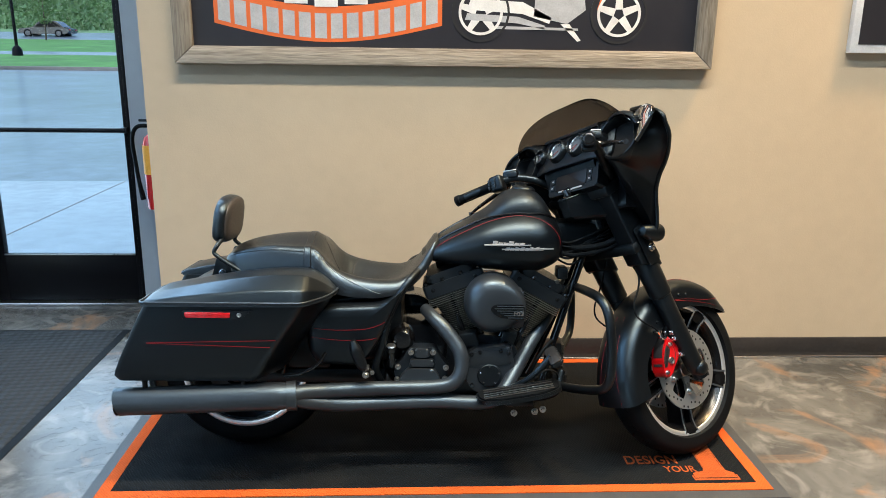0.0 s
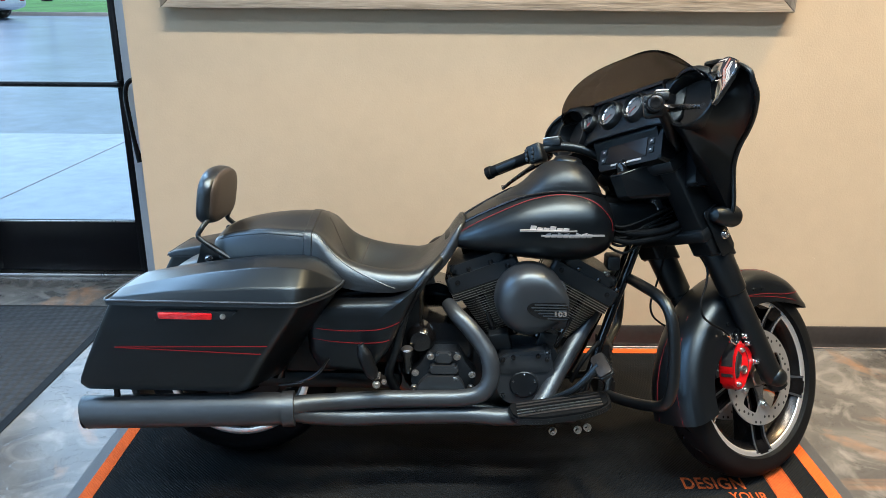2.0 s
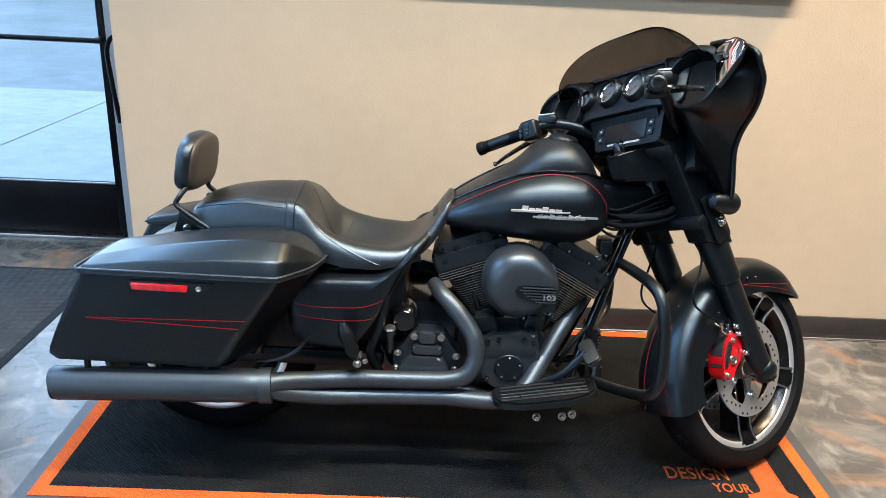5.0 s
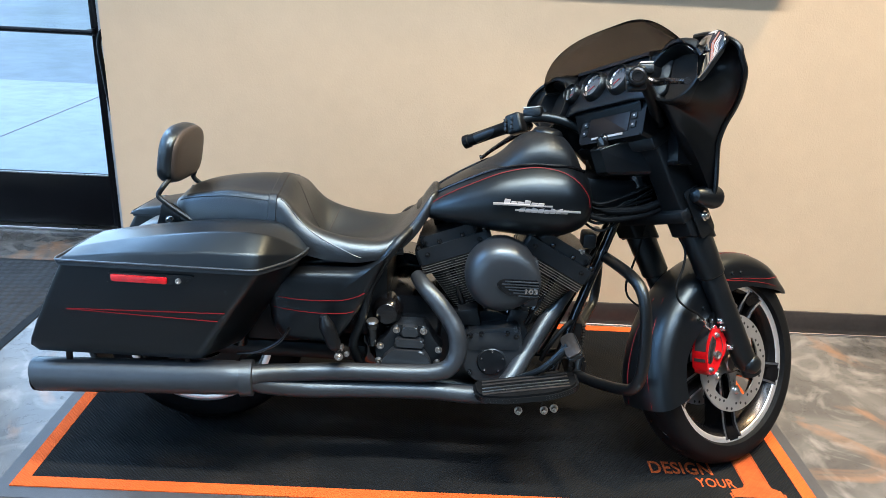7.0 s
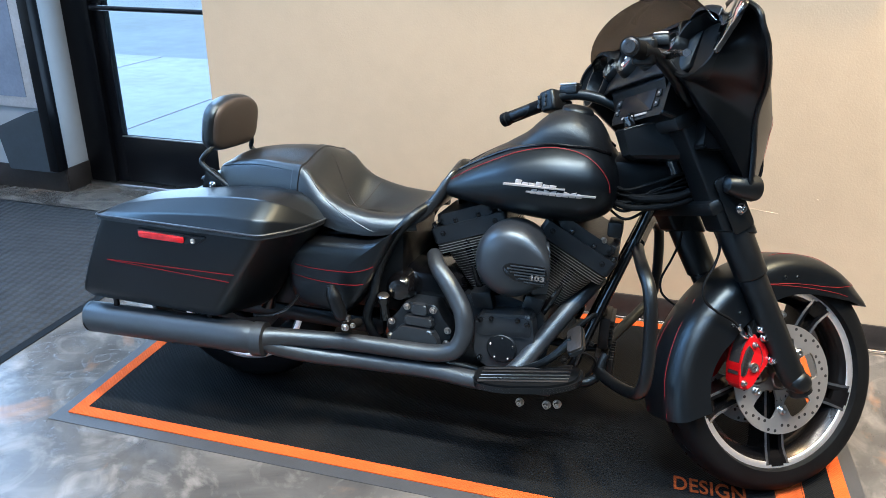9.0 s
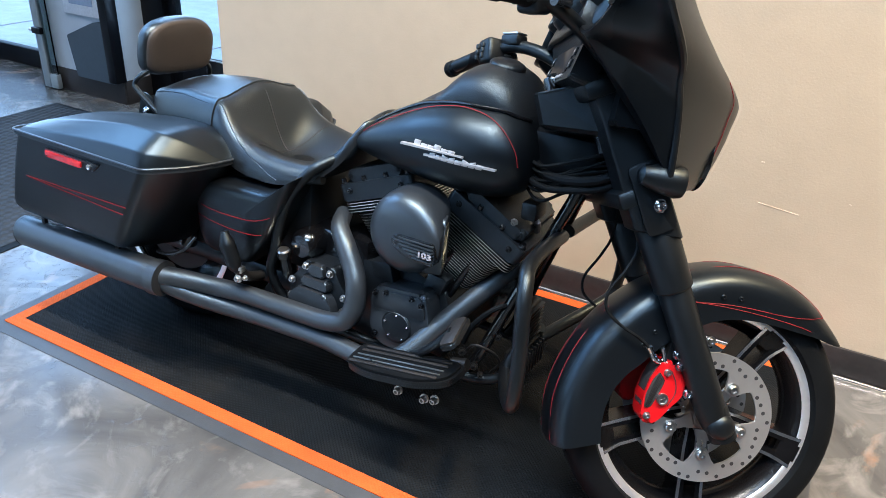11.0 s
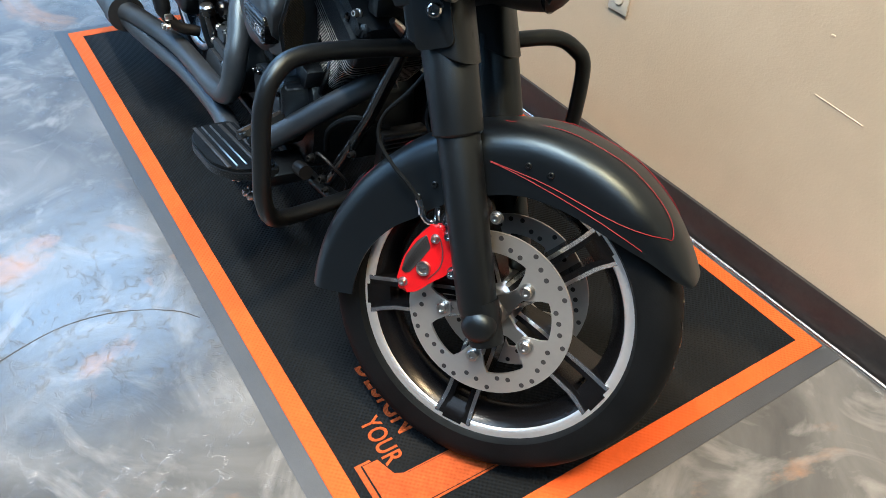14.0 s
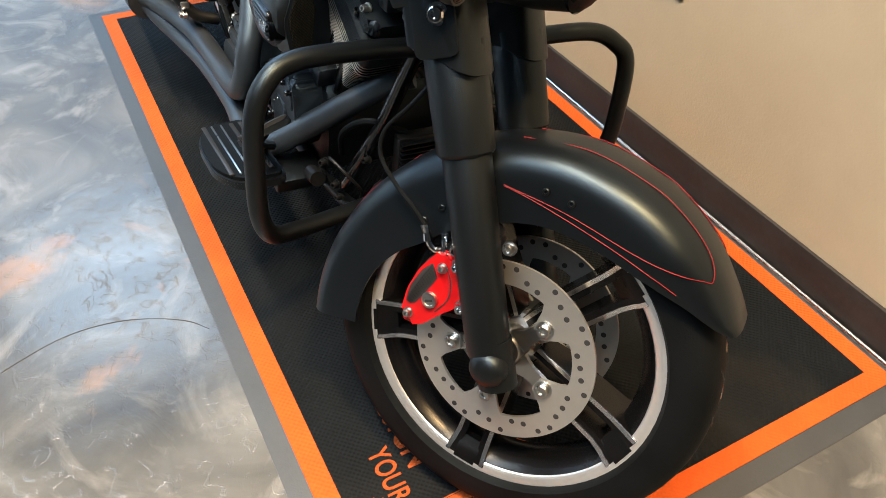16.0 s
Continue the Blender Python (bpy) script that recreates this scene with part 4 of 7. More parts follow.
cam_cover = part("cam_cover", prism(rounded([(0.214, 0.291), (0.249, 0.256), (0.340, 0.256), (0.372, 0.300), (0.386, 0.350), (0.378, 0.405), (0.366, 0.434), (0.236, 0.420), (0.214, 0.400)], 0.024), -0.197, -0.13, XZ, 0.016, seg=4), DENIM_CHARCOAL, engine, "wrinkle black cam cover")
part("cover_rim", prism(rounded([(0.222, 0.392), (0.242, 0.410), (0.360, 0.424), (0.370, 0.400), (0.376, 0.365), (0.218, 0.355)], 0.014), -0.2005, -0.19, XZ, 0.003), DENIM_CHARCOAL, cam_cover)
timer = part("timer_plate", lathe([(0, 0.004), (0.040, 0.004), (0.044, 0.0), (0.044, -0.006)], 36, pose(0.295, -0.1985, 0.322, 90, 0, 0)), WRINKLE, cam_cover)
for k in range(5):
    a = radians(90 + 72 * k)
    bolt(timer, (0.295 + 0.034 * math.cos(a), -0.202, 0.322 + 0.034 * math.sin(a)), 0.0035, h=0.003)
for x, z in ((0.230, 0.400), (0.260, 0.408), (0.335, 0.414), (0.362, 0.405), (0.232, 0.285), (0.362, 0.32)):
    bolt(cam_cover, (x, -0.2005, z), 0.006, (0, -1, 0), GLOSS)
part("lifter_block", prism([(0.20, 0.42), (0.26, 0.42), (0.245, 0.475), (0.185, 0.465)], -0.170, -0.11, XZ, 0.006), WRINKLE, engine)
part("lifter_block", prism([(0.33, 0.42), (0.385, 0.42), (0.400, 0.465), (0.345, 0.475)], -0.150, -0.10, XZ, 0.006), WRINKLE, engine)

# transmission end cover in three steps with its bolts
gear = part("transmission_cover", prism(rounded([(-0.040, 0.285), (0.130, 0.285), (0.150, 0.352), (0.120, 0.385), (0.098, 0.425), (0.004, 0.425), (-0.018, 0.385), (-0.050, 0.352)], 0.014), -0.205, -0.13, XZ, 0.008, seg=3), WRINKLE, bike, "wrinkle black transmission cover")
part("cover_step", prism(rounded([(-0.034, 0.290), (0.122, 0.290), (0.112, 0.330), (0.092, 0.358), (0.004, 0.358), (-0.024, 0.330)], 0.012), -0.236, -0.200, XZ, 0.010, seg=3), DENIM_CHARCOAL, gear)
part("cover_step", prism(rounded([(0.008, 0.364), (0.096, 0.364), (0.090, 0.389), (0.012, 0.389)], 0.007), -0.229, -0.200, XZ, 0.007, seg=3), DENIM_CHARCOAL, gear)
part("cover_step", prism(rounded([(0.026, 0.395), (0.077, 0.395), (0.072, 0.426), (0.030, 0.426)], 0.007), -0.222, -0.200, XZ, 0.007, seg=3), DENIM_CHARCOAL, gear)
for x, z in ((-0.034, 0.358), (0.012, 0.411), (0.091, 0.411), (0.137, 0.355), (-0.038, 0.311), (0.134, 0.314)):
    bolt(gear, (x, -0.212, z), 0.008, (0, -1, 0), STEEL)
part("starter", lathe([(0, 0.03), (0.03, 0.028), (0.042, 0.015), (0.045, 0.0), (0.045, -0.10)], 28, pose(-0.02, -0.17, 0.452, 90, 0, 0)), GLOSS, bike)
part("primary_cover", prism(rounded([(-0.14, 0.30), (0.06, 0.25), (0.42, 0.25), (0.50, 0.33), (0.47, 0.44), (0.30, 0.47), (0.10, 0.50), (0.045, 0.545), (-0.06, 0.548), (-0.13, 0.47)], 0.05), 0.12, 0.26, XZ, 0.02, seg=3), GLOSS, bike, "gloss black primary cover")
part("oil_pan", block(-0.12, 0.24, -0.13, 0.13, 0.19, 0.26, 0.02), WRINKLE, bike)
part("transmission_case", block(-0.10, 0.16, -0.14, 0.16, 0.24, 0.50, 0.03), GLOSS, bike)
filler = part("oil_filler", lathe([(0, 0.022), (0.016, 0.022), (0.019, 0.018), (0.019, 0.0), (0.014, -0.004), (0.014, -0.06)], 20, pose(-0.058, -0.215, 0.418, 12, 0, 0)), GLOSS, bike)
part("filler_cap", lathe([(0, 0.004), (0.014, 0.003), (0.018, -0.002)], 20, pose(-0.058, -0.221, 0.4395, 12, 0, 0)), STEEL, filler, "bare steel cap top")

# --- air cleaner: teardrop dome with a slotted badge and a mesh front
AC, AZ = 0.304, 0.585
rings = []
for depth, k in ((-0.110, 0.93), (-0.122, 0.985), (-0.150, 1.0), (-0.182, 0.985), (-0.204, 0.945), (-0.221, 0.87), (-0.233, 0.75), (-0.240, 0.55), (-0.243, 0.28), (-0.244, 0.05)):
    ring = []
    for j in range(48):
        a = 2 * math.pi * j / 48
        x, z = 0.104 * math.cos(a) * k, 0.107 * math.sin(a) * k
        if x > 0:
            x *= 1.18 * k ** -0.75
            z *= 1 - 0.24 * (x / 0.12) ** 2
        x = min(x, 0.1110 - 0.37 * max(0.0, depth + 0.222))
        ring.append((AC + x, depth, AZ + z))
    rings.append(ring)
cleaner = part("air_cleaner", loft(rings), DENIM_CHARCOAL, bike, "satin black dome air cleaner with a mesh intake")
IN = Matrix.Translation((0.4165, -0.222, 0)) @ pose(0, 0, 0, 0, 0, 20) @ Matrix.Translation((-0.4165, 0.222, 0))     # the intake looks inwards
intake_frame = part("intake_frame", prism(rounded([(-0.222, 0.578), (-0.196, 0.642), (-0.156, 0.645), (-0.138, 0.588), (-0.148, 0.512), (-0.206, 0.502)], 0.012), 0.375, 0.4165, YZ, 0.003, seg=3), DENIM_CHARCOAL, cleaner, "black intake frame", IN)
mesh_panel = part("intake_mesh", prism(rounded([(-0.214, 0.579), (-0.192, 0.631), (-0.163, 0.634), (-0.148, 0.588), (-0.157, 0.523), (-0.200, 0.512)], 0.008), 0.4140, 0.4171, YZ, 0.0005), INK, intake_frame)
bm = bmesh.new()
for i in range(-20, 21):
    for s in (-1, 1):
        a, b = Vector((0.4177, -0.190 + i * 0.0062 - s * 0.07, 0.502)), Vector((0.4177, -0.190 + i * 0.0062 + s * 0.07, 0.642))
        run = [a.lerp(b, t / 40) for t in range(41)]
        run = [p for p in run if -0.212 + 0.38 * max(0.0, p.z - 0.58) + 0.16 * max(0.0, 0.58 - p.z) < p.y < -0.150 - 0.28 * max(0.0, p.z - 0.59) - 0.10 * max(0.0, 0.59 - p.z) and 0.518 < p.z < 0.629]
        if len(run) > 1:
            tube([run[0], run[-1]], 0.0008, 4, bm=bm, straight=True)
part("mesh_wire", bm, MESHMAT, mesh_panel, "bronze wire mesh", kind="stuff")
badge = part("badge", prism(rounded([(0.290, 0.578), (0.296, 0.590), (0.310, 0.597), (0.404, 0.597), (0.411, 0.580), (0.409, 0.541), (0.366, 0.543), (0.324, 0.550), (0.302, 0.562)], 0.007), -0.2475, -0.215, XZ, 0.003), GLOSS, cleaner, "gloss black ribbed badge")
for k in range(6):
    z = 0.5480 + k * 0.0082
    part("rib", block(0.304 + 0.009 * abs(k - 4.0) ** 1.2, 0.407, -0.2515, -0.245, z, z + 0.0036, 0.001), DENIM_CHARCOAL, badge)
lettering("number", "103", 0.019, CHROME, badge, Matrix.Translation((0.367, -0.2525, 0.559)) @ pose(0, 0, 0, 90, 0, 0), 0.0012, 0.0009, 1.35, "silver engine size number")

# --- rider floorboard, brake pedal
bt = Matrix.Translation((0.384, -0.318, 0.306)) @ pose(0, 0, 0, 0, -10, 0)
bo = rounded([(-0.146, 0.058), (-0.138, -0.035), (-0.06, -0.066), (0.085, -0.066), (0.152, -0.030), (0.152, 0.058)], [0.02, 0.05, 0.06, 0.06, 0.05, 0.02], 8)
board = part("floorboard", prism(bo, -0.015, 0.0, bt, 0.005), POWDER, bike, "black rider floorboard with rubber ribs")
pad = part("rubber_pad", prism([(u * 0.95, v * 0.93 - 0.001) for u, v in bo], 0.0, 0.007, bt, 0.003), RUBBER, board)
for k in range(5):
    v = -0.044 + 0.019 * k
    part("rib", block(-0.118, 0.124, v, v + (0.004 if k in (1, 2) else 0.009), 0.007, 0.011, 0.0015), STEEL if k in (1, 2) else PAD, pad, m=bt)
part("board_bracket", block(0.35, 0.45, -0.26, -0.15, 0.226, 0.256, 0.008), PLASTIC, board)
for x, z in ((0.375, 0.240), (0.448, 0.246), (0.476, 0.254)):
    bolt(board, (x, -0.30, z - 0.02), 0.009, (0, -1, 0), STEEL, 0.012)
pedal = part("brake_pedal", tube([(0.36, -0.235, 0.285), (0.43, -0.285, 0.345), (0.485, -0.29, 0.405), (0.50, -0.29, 0.425)], [0.010, 0.010, 0.012, 0.012], 10), POWDER, bike)
pn = Vector((-0.52, -0.28, 0.79)).normalized()
pu = Vector((0, 1, 0)).cross(pn).cross(pn).normalized()
pm = Matrix.Translation((0.508, -0.294, 0.424)) @ Matrix((pu, pn.cross(pu), pn)).transposed().to_4x4()
pad = part("pedal_pad", prism(rounded([(-0.050, -0.023), (0.050, -0.023), (0.050, 0.023), (-0.050, 0.023)], 0.012), -0.008, 0.004, pm, 0.004), POWDER, pedal)
part("pedal_rubber", prism(rounded([(-0.047, -0.020), (0.047, -0.020), (0.047, 0.020), (-0.047, 0.020)], 0.010), 0.003, 0.010, pm, 0.003), PAD, pad, "grey rubber pad, lightened for lamplight")
part("master_cylinder", tube([(0.46, -0.19, 0.275), (0.50, -0.19, 0.285)], 0.016, 16, straight=True), DARK, bike)

# --- engine guard and frame downtubes
for side in (-1, 1):
    part("engine_guard", tube([(0.630, side * 0.02, 0.612), (0.640, side * 0.16, 0.620 - side * 0.008), (0.655, side * 0.280, 0.624 - side * 0.010), (0.672, side * 0.332, 0.602 - side * 0.010), (0.684, side * 0.356, 0.558), (0.692, side * 0.361, 0.47), (0.693, side * 0.359, 0.385), (0.683, side * 0.338, 0.330), (0.655, side * 0.290, 0.302), (0.60, side * 0.18, 0.268), (0.555, side * 0.075, 0.245)], 0.0165, 16, 110), POWDER, bike, "matte black tubular engine guard")
    part("downtube", tube([(0.672, side * 0.025, 0.80), (0.640, side * 0.030, 0.70), (0.552, side * 0.070, 0.445), (0.495, side * 0.115, 0.275), (0.47, side * 0.12, 0.225)], 0.0145, 14, straight=True), GLOSS, bike)
part("neck", tube([(0.712, -0.03, 0.84), (0.660, -0.01, 0.95)], 0.042, 20, straight=True), GLOSS, bike)
part("backbone", tube([(0.68, 0, 0.86), (0.5, 0, 0.80), (0.1, 0, 0.70)], 0.03, 14), GLOSS, bike)
cooler = part("oil_cooler", block(0.550, 0.580, -0.055, 0.055, 0.30, 0.40, 0.006), DARK, bike)
for k in range(9):
    part("cooler_fin", block(0.579, 0.590, -0.052, 0.052, 0.306 + 0.0105 * k, 0.3085 + 0.0105 * k), POWDER, cooler)
regulator = part("regulator", block(0.545, 0.585, -0.075, 0.075, 0.21, 0.285, 0.006), DARK, bike)
for k in range(8):
    part("cooling_rib", block(0.584, 0.600, -0.070 + 0.0186 * k, -0.063 + 0.0186 * k, 0.215, 0.280, 0.001), DARK, regulator)
for p, r in (((0.500, -0.150, 0.262), 0.008), ((0.520, -0.150, 0.245), 0.006), ((0.47, -0.165, 0.30), 0.008), ((0.535, -0.10, 0.335), 0.007), ((0.45, -0.17, 0.265), 0.007)):
    bolt(bike, p, r, (0.4, -1, 0.2), DARK, 0.012)
part("brake_line", tube([(0.47, -0.15, 0.29), (0.50, -0.165, 0.33), (0.54, -0.15, 0.32), (0.555, -0.12, 0.28), (0.53, -0.11, 0.235)], 0.0035, 8), DARK, bike)
part("oil_line", tube([(0.56, -0.03, 0.40), (0.53, -0.10, 0.42), (0.48, -0.13, 0.37), (0.45, -0.12, 0.30)], 0.007, 8), RUBBER, bike)

# --- front end, turned to full left lock: local x ahead, y left, z up, from the axle
UP = Vector((-math.sin(radians(RAKE)), 0, math.cos(radians(RAKE))))


def fork_at(d, y, ahead=0.0):
    return UP * d + Vector((ahead, y, 0))


def polar(r, deg, y=0.0):
    return Vector((r * math.cos(radians(deg)), y, r * math.sin(radians(deg))))


front_wheel = part("front_wheel", lathe([(0.226, -0.0405), (0.230, -0.0440), (0.252, -0.0440), (0.256, -0.041), (0.256, -0.036), (0.238, -0.032), (0.218, -0.022), (0.213, 0.0), (0.218, 0.022), (0.238, 0.032), (0.256, 0.036), (0.256, 0.041), (0.252, 0.0440), (0.230, 0.0440), (0.226, 0.0405), (0.208, 0.016), (0.205, 0.0), (0.208, -0.016)], 96, closed=True), WHEEL_BLACK, bike, "gloss black cast front wheel with a machined lip", FRONT @ WHEEL)
for side in (-1, 1):
    part("machined_lip", lathe([(0.2300, side * 0.0400), (0.2308, side * 0.0440), (0.2330, side * 0.0462), (0.2440, side * 0.0492), (0.2540, side * 0.0484), (0.2575, side * 0.0450), (0.2560, side * 0.0400)], 96, closed=True), LIP, front_wheel, "bright machined rim lip")
tyre(0.2545, 0.320, 0.062, front_wheel, Matrix(), "black front tyre")
SPOKES = [201 + 72 * k for k in range(5)]
UN = WHEEL.inverted()
for a in SPOKES:
    bm, edge, foot = bmesh.new(), bmesh.new(), bmesh.new()
    rad, tan = polar(1, a), polar(1, a + 90)
    # two bars a spoke, rising to the lip at their ends: radius, offset, half depth
    path = [(0.040, 0.016, 0.022), (0.085, 0.022, 0.030), (0.140, 0.022, 0.031), (0.195, 0.023, 0.034), (0.216, 0.025, 0.040), (0.228, 0.027, 0.0455), (0.238, 0.028, 0.0485)]
    for off in (-1, 1):
        loft([[rad * r + tan * (o * off + 0.0090 * t) + Vector((0, h * s, 0)) for t, s in ((-1, -1), (1, -1), (1, 1), (-1, 1))] for r, o, h in path], True, True, bm)
        for s in (-1, 1):
            loft([[rad * r + tan * ((o + 0.0045) * off + 0.0036 * t) + Vector((0, s * (h + e), 0)) for t, e in ((-1, -0.001), (1, -0.001), (1, 0.0014), (-1, 0.0014))] for r, o, h in path], True, True, edge)
    for s in (-1, 1):
        loft([[rad * r + tan * (0.019 * t) + Vector((0, s * h, 0)) for t, h in ((-1, h0), (1, h0), (1, h1), (-1, h1))] for r, h0, h1 in ((0.204, 0.020, 0.034), (0.218, 0.026, 0.0410), (0.229, 0.034, 0.0475), (0.243, 0.038, 0.0502))], True, True, foot)
    sp = part("spoke", bm, WHEEL_BLACK, front_wheel, m=UN)
    part("machined_spoke_edge", edge, MACHINED, sp, "bright machined spoke edges")
    part("spoke_foot", foot, WHEEL_BLACK, sp)
part("hub", lathe([(0, -0.078), (0.030, -0.078), (0.040, -0.072), (0.042, -0.02), (0.048, -0.012), (0.048, 0.012), (0.032, 0.02), (0.030, 0.055), (0.026, 0.062), (0, 0.062)], 32), STEEL, front_wheel, "bare metal hub")
for a in SPOKES:
    rad, tan = polar(1, a), polar(1, a + 90)
    for s in (-1, 1):
        part("hub_lug", loft([[rad * r + tan * (w * t) + Vector((0, s * (0.050 + e), 0)) for t, e in ((-1, 0), (1, 0), (1, 0.0085), (-1, 0.0085))] for r, w in ((0.030, 0.020), (0.052, 0.012), (0.076, 0.011), (0.092, 0.008))]), STEEL, front_wheel, m=UN)


def rotor(side):
    """Drilled floating brake disc on a five-arm carrier."""
    y = side * 0.062
    bm = bmesh.new()
    n = 120
    prof = [(0.150, y - 0.0026), (0.150, y + 0.0026)]
    outer, inner = [], []
    for j in range(n):
        a = 360 * j / n
        near = min(abs((a - s + 180) % 360 - 180) for s in SPOKES)
        ri = 0.1135 if near > 19 else 0.1135 - 0.042 * (0.5 + 0.5 * math.cos(math.pi * max(0, near - 8) / 11))
        if near < 8:
            ri = 0.0715
        outer.append(polar(0.150, a))
        inner.append(polar(ri, a))
    for s in (-0.0026, 0.0026):
        vs_o = [bm.verts.new(p + Vector((0, y + s, 0))) for p in outer]
        vs_i = [bm.verts.new(p + Vector((0, y + s, 0))) for p in inner]
        for j in range(n):
            q = (j + 1) % n
            bm.faces.new((vs_o[j], vs_o[q], vs_i[q], vs_i[j]))
        if s < 0:
            a_o, a_i = vs_o, vs_i
    for j in range(n):
        q = (j + 1) % n
        bm.faces.new((a_o[j], a_o[q], vs_o[q], vs_o[j]))
        bm.faces.new((a_i[j], a_i[q], vs_i[q], vs_i[j]))
    disc = part("brake_rotor", bm, DISC, front_wheel, "drilled steel brake disc", UN, angle=30)
    bm = bmesh.new()
    for j in range(40):
        r = (0.122, 0.130, 0.141)[j % 3] if j % 2 else (0.141, 0.126)[j // 2 % 2]
        c = polar(r, 9 * j + 3)
        for s in (-1, 1):
            lathe([(0.0, s * 0.0030), (0.0042, s * 0.0030), (0.0046, s * 0.0027)], 10, Matrix.Translation(c + Vector((0, y, 0))) @ WHEEL, bm)
    part("drill_hole", bm, INK, disc, kind="stuff")
    for a in SPOKES:
        bolt(disc, polar(0.0855, a, y + side * 0.004), 0.0110, (0, side, 0), STEEL, 0.008)
    return disc


for side in (-1, 1):
    rotor(side)

# --- front fender: angle, inner edge radius
FEND = [(36, 0.338), (40, 0.318), (46, 0.298), (54, 0.274), (66, 0.252), (80, 0.238), (95, 0.228), (110, 0.216), (126, 0.207), (145, 0.207), (160, 0.222), (175, 0.238), (188, 0.246), (198, 0.250)]
CROWN = [(36, 0.350), (60, 0.350), (90, 0.342), (115, 0.331), (140, 0.328), (160, 0.334), (180, 0.346), (198, 0.356)]


def fender_arc(deg, k):
    """Half section from edge over the crown to the other edge; k shrinks it for the inside."""
    rin, = table(FEND, deg)
    rc, = table(CROWN, deg)
    hw = 0.088 if deg < 170 else 0.088 + 0.010 * (deg - 170) / 28
    if deg < 60:
        hw *= 0.62 + 0.38 * ((deg - 36) / 24) ** 0.5
    sh = rc - 0.052
    out = []
    for t in range(7):
        out.append((-hw + k, rin + (min(sh, rc - 0.03) - rin) * t / 6 if rin < sh else rin))
    for t in range(1, 20):
        b = math.pi * t / 20
        c = math.cos(b)
        base = max(sh, rin)
        out.append(((-hw + k) * math.copysign(abs(c) ** 0.75, c), base + (rc - k - base) * math.sin(b) ** 0.8))
    for t in range(7):
        q = 6 - t
        out.append((hw - k, rin + (min(sh, rc - 0.03) - rin) * q / 6 if rin < sh else rin))
    return [Vector((r * math.cos(radians(deg)), y, r * math.sin(radians(deg)))) for y, r in out]


rings = []
for i in range(55):
    deg = 36 + 162 * i / 54
    rings.append(fender_arc(deg, 0.0) + fender_arc(deg, 0.004)[::-1])
fender = part("front_fender", loft(rings), DENIM, bike, "satin black front fender with red pinstripes", FRONT, angle=50)


def fender_line(pts, side=-1):
    out = []
    for deg, frac in pts:
        arc = fender_arc(deg, -0.0008)
        f = frac * 20
        i = min(int(f), 20)
        p = arc[i].lerp(arc[i + 1], f - i)
        out.append(p if side < 0 else Vector((p.x, -p.y, p.z)))
    return out


def fender_at(deg, r):
    """Where the right side of the fender has this radius."""
    arc = fender_arc(deg, -0.0008)
    for i in range(15):
        a, b = math.hypot(arc[i].x, arc[i].z), math.hypot(arc[i + 1].x, arc[i + 1].z)
        if a <= r <= b:
            return arc[i].lerp(arc[i + 1], (r - a) / max(1e-6, b - a))
    return arc[15]


LOWER = np.polyfit([50.5, 52, 55, 60, 70, 80, 89, 99, 109], [0.338, 0.330, 0.312, 0.294, 0.274, 0.2635, 0.2605, 0.2650, 0.273], 4)
SECOND = np.polyfit([51, 60, 70, 80, 88, 98, 109], [0.294, 0.275, 0.263, 0.2550, 0.2535, 0.2600, 0.2715], 4)
for side in (-1, 1):
    flip = Matrix.Diagonal((1, -side, 1, 1))
    lower = [fender_at(d, float(np.polyval(LOWER, d))) for d in [109 - 57.5 * i / 24 for i in range(25)]]
    over = fender_line([(50.2, 0.56), (53, 0.645), (58, 0.69), (66, 0.70), (75, 0.70), (91, 0.70), (108, 0.70)])
    second = [fender_at(d, float(np.polyval(SECOND, d))) for d in [109 - 58 * i / 24 for i in range(25)]]
    for pts in (lower + over, second, fender_line([(140, 0.76), (160, 0.72), (180, 0.70), (197, 0.68)])):
        ribbon([flip @ p for p in pts], 0.0011, lambda p, s=side: Vector((p.x, 0, p.z)).normalized() * 0.5 + Vector((0, s * 0.6, 0)), STRIPE, fender, n=4 * len(pts), lift=0.0002)
    for deg, frac in ((96, 0.26), (88, 0.24), (132, 0.16), (141, 0.13)):
        p = fender_line([(deg, frac), (deg - 1, frac)], side)[0]
        bolt(fender, p, 0.0055, (0, side, 0), POWDER, 0.004, washer=False)

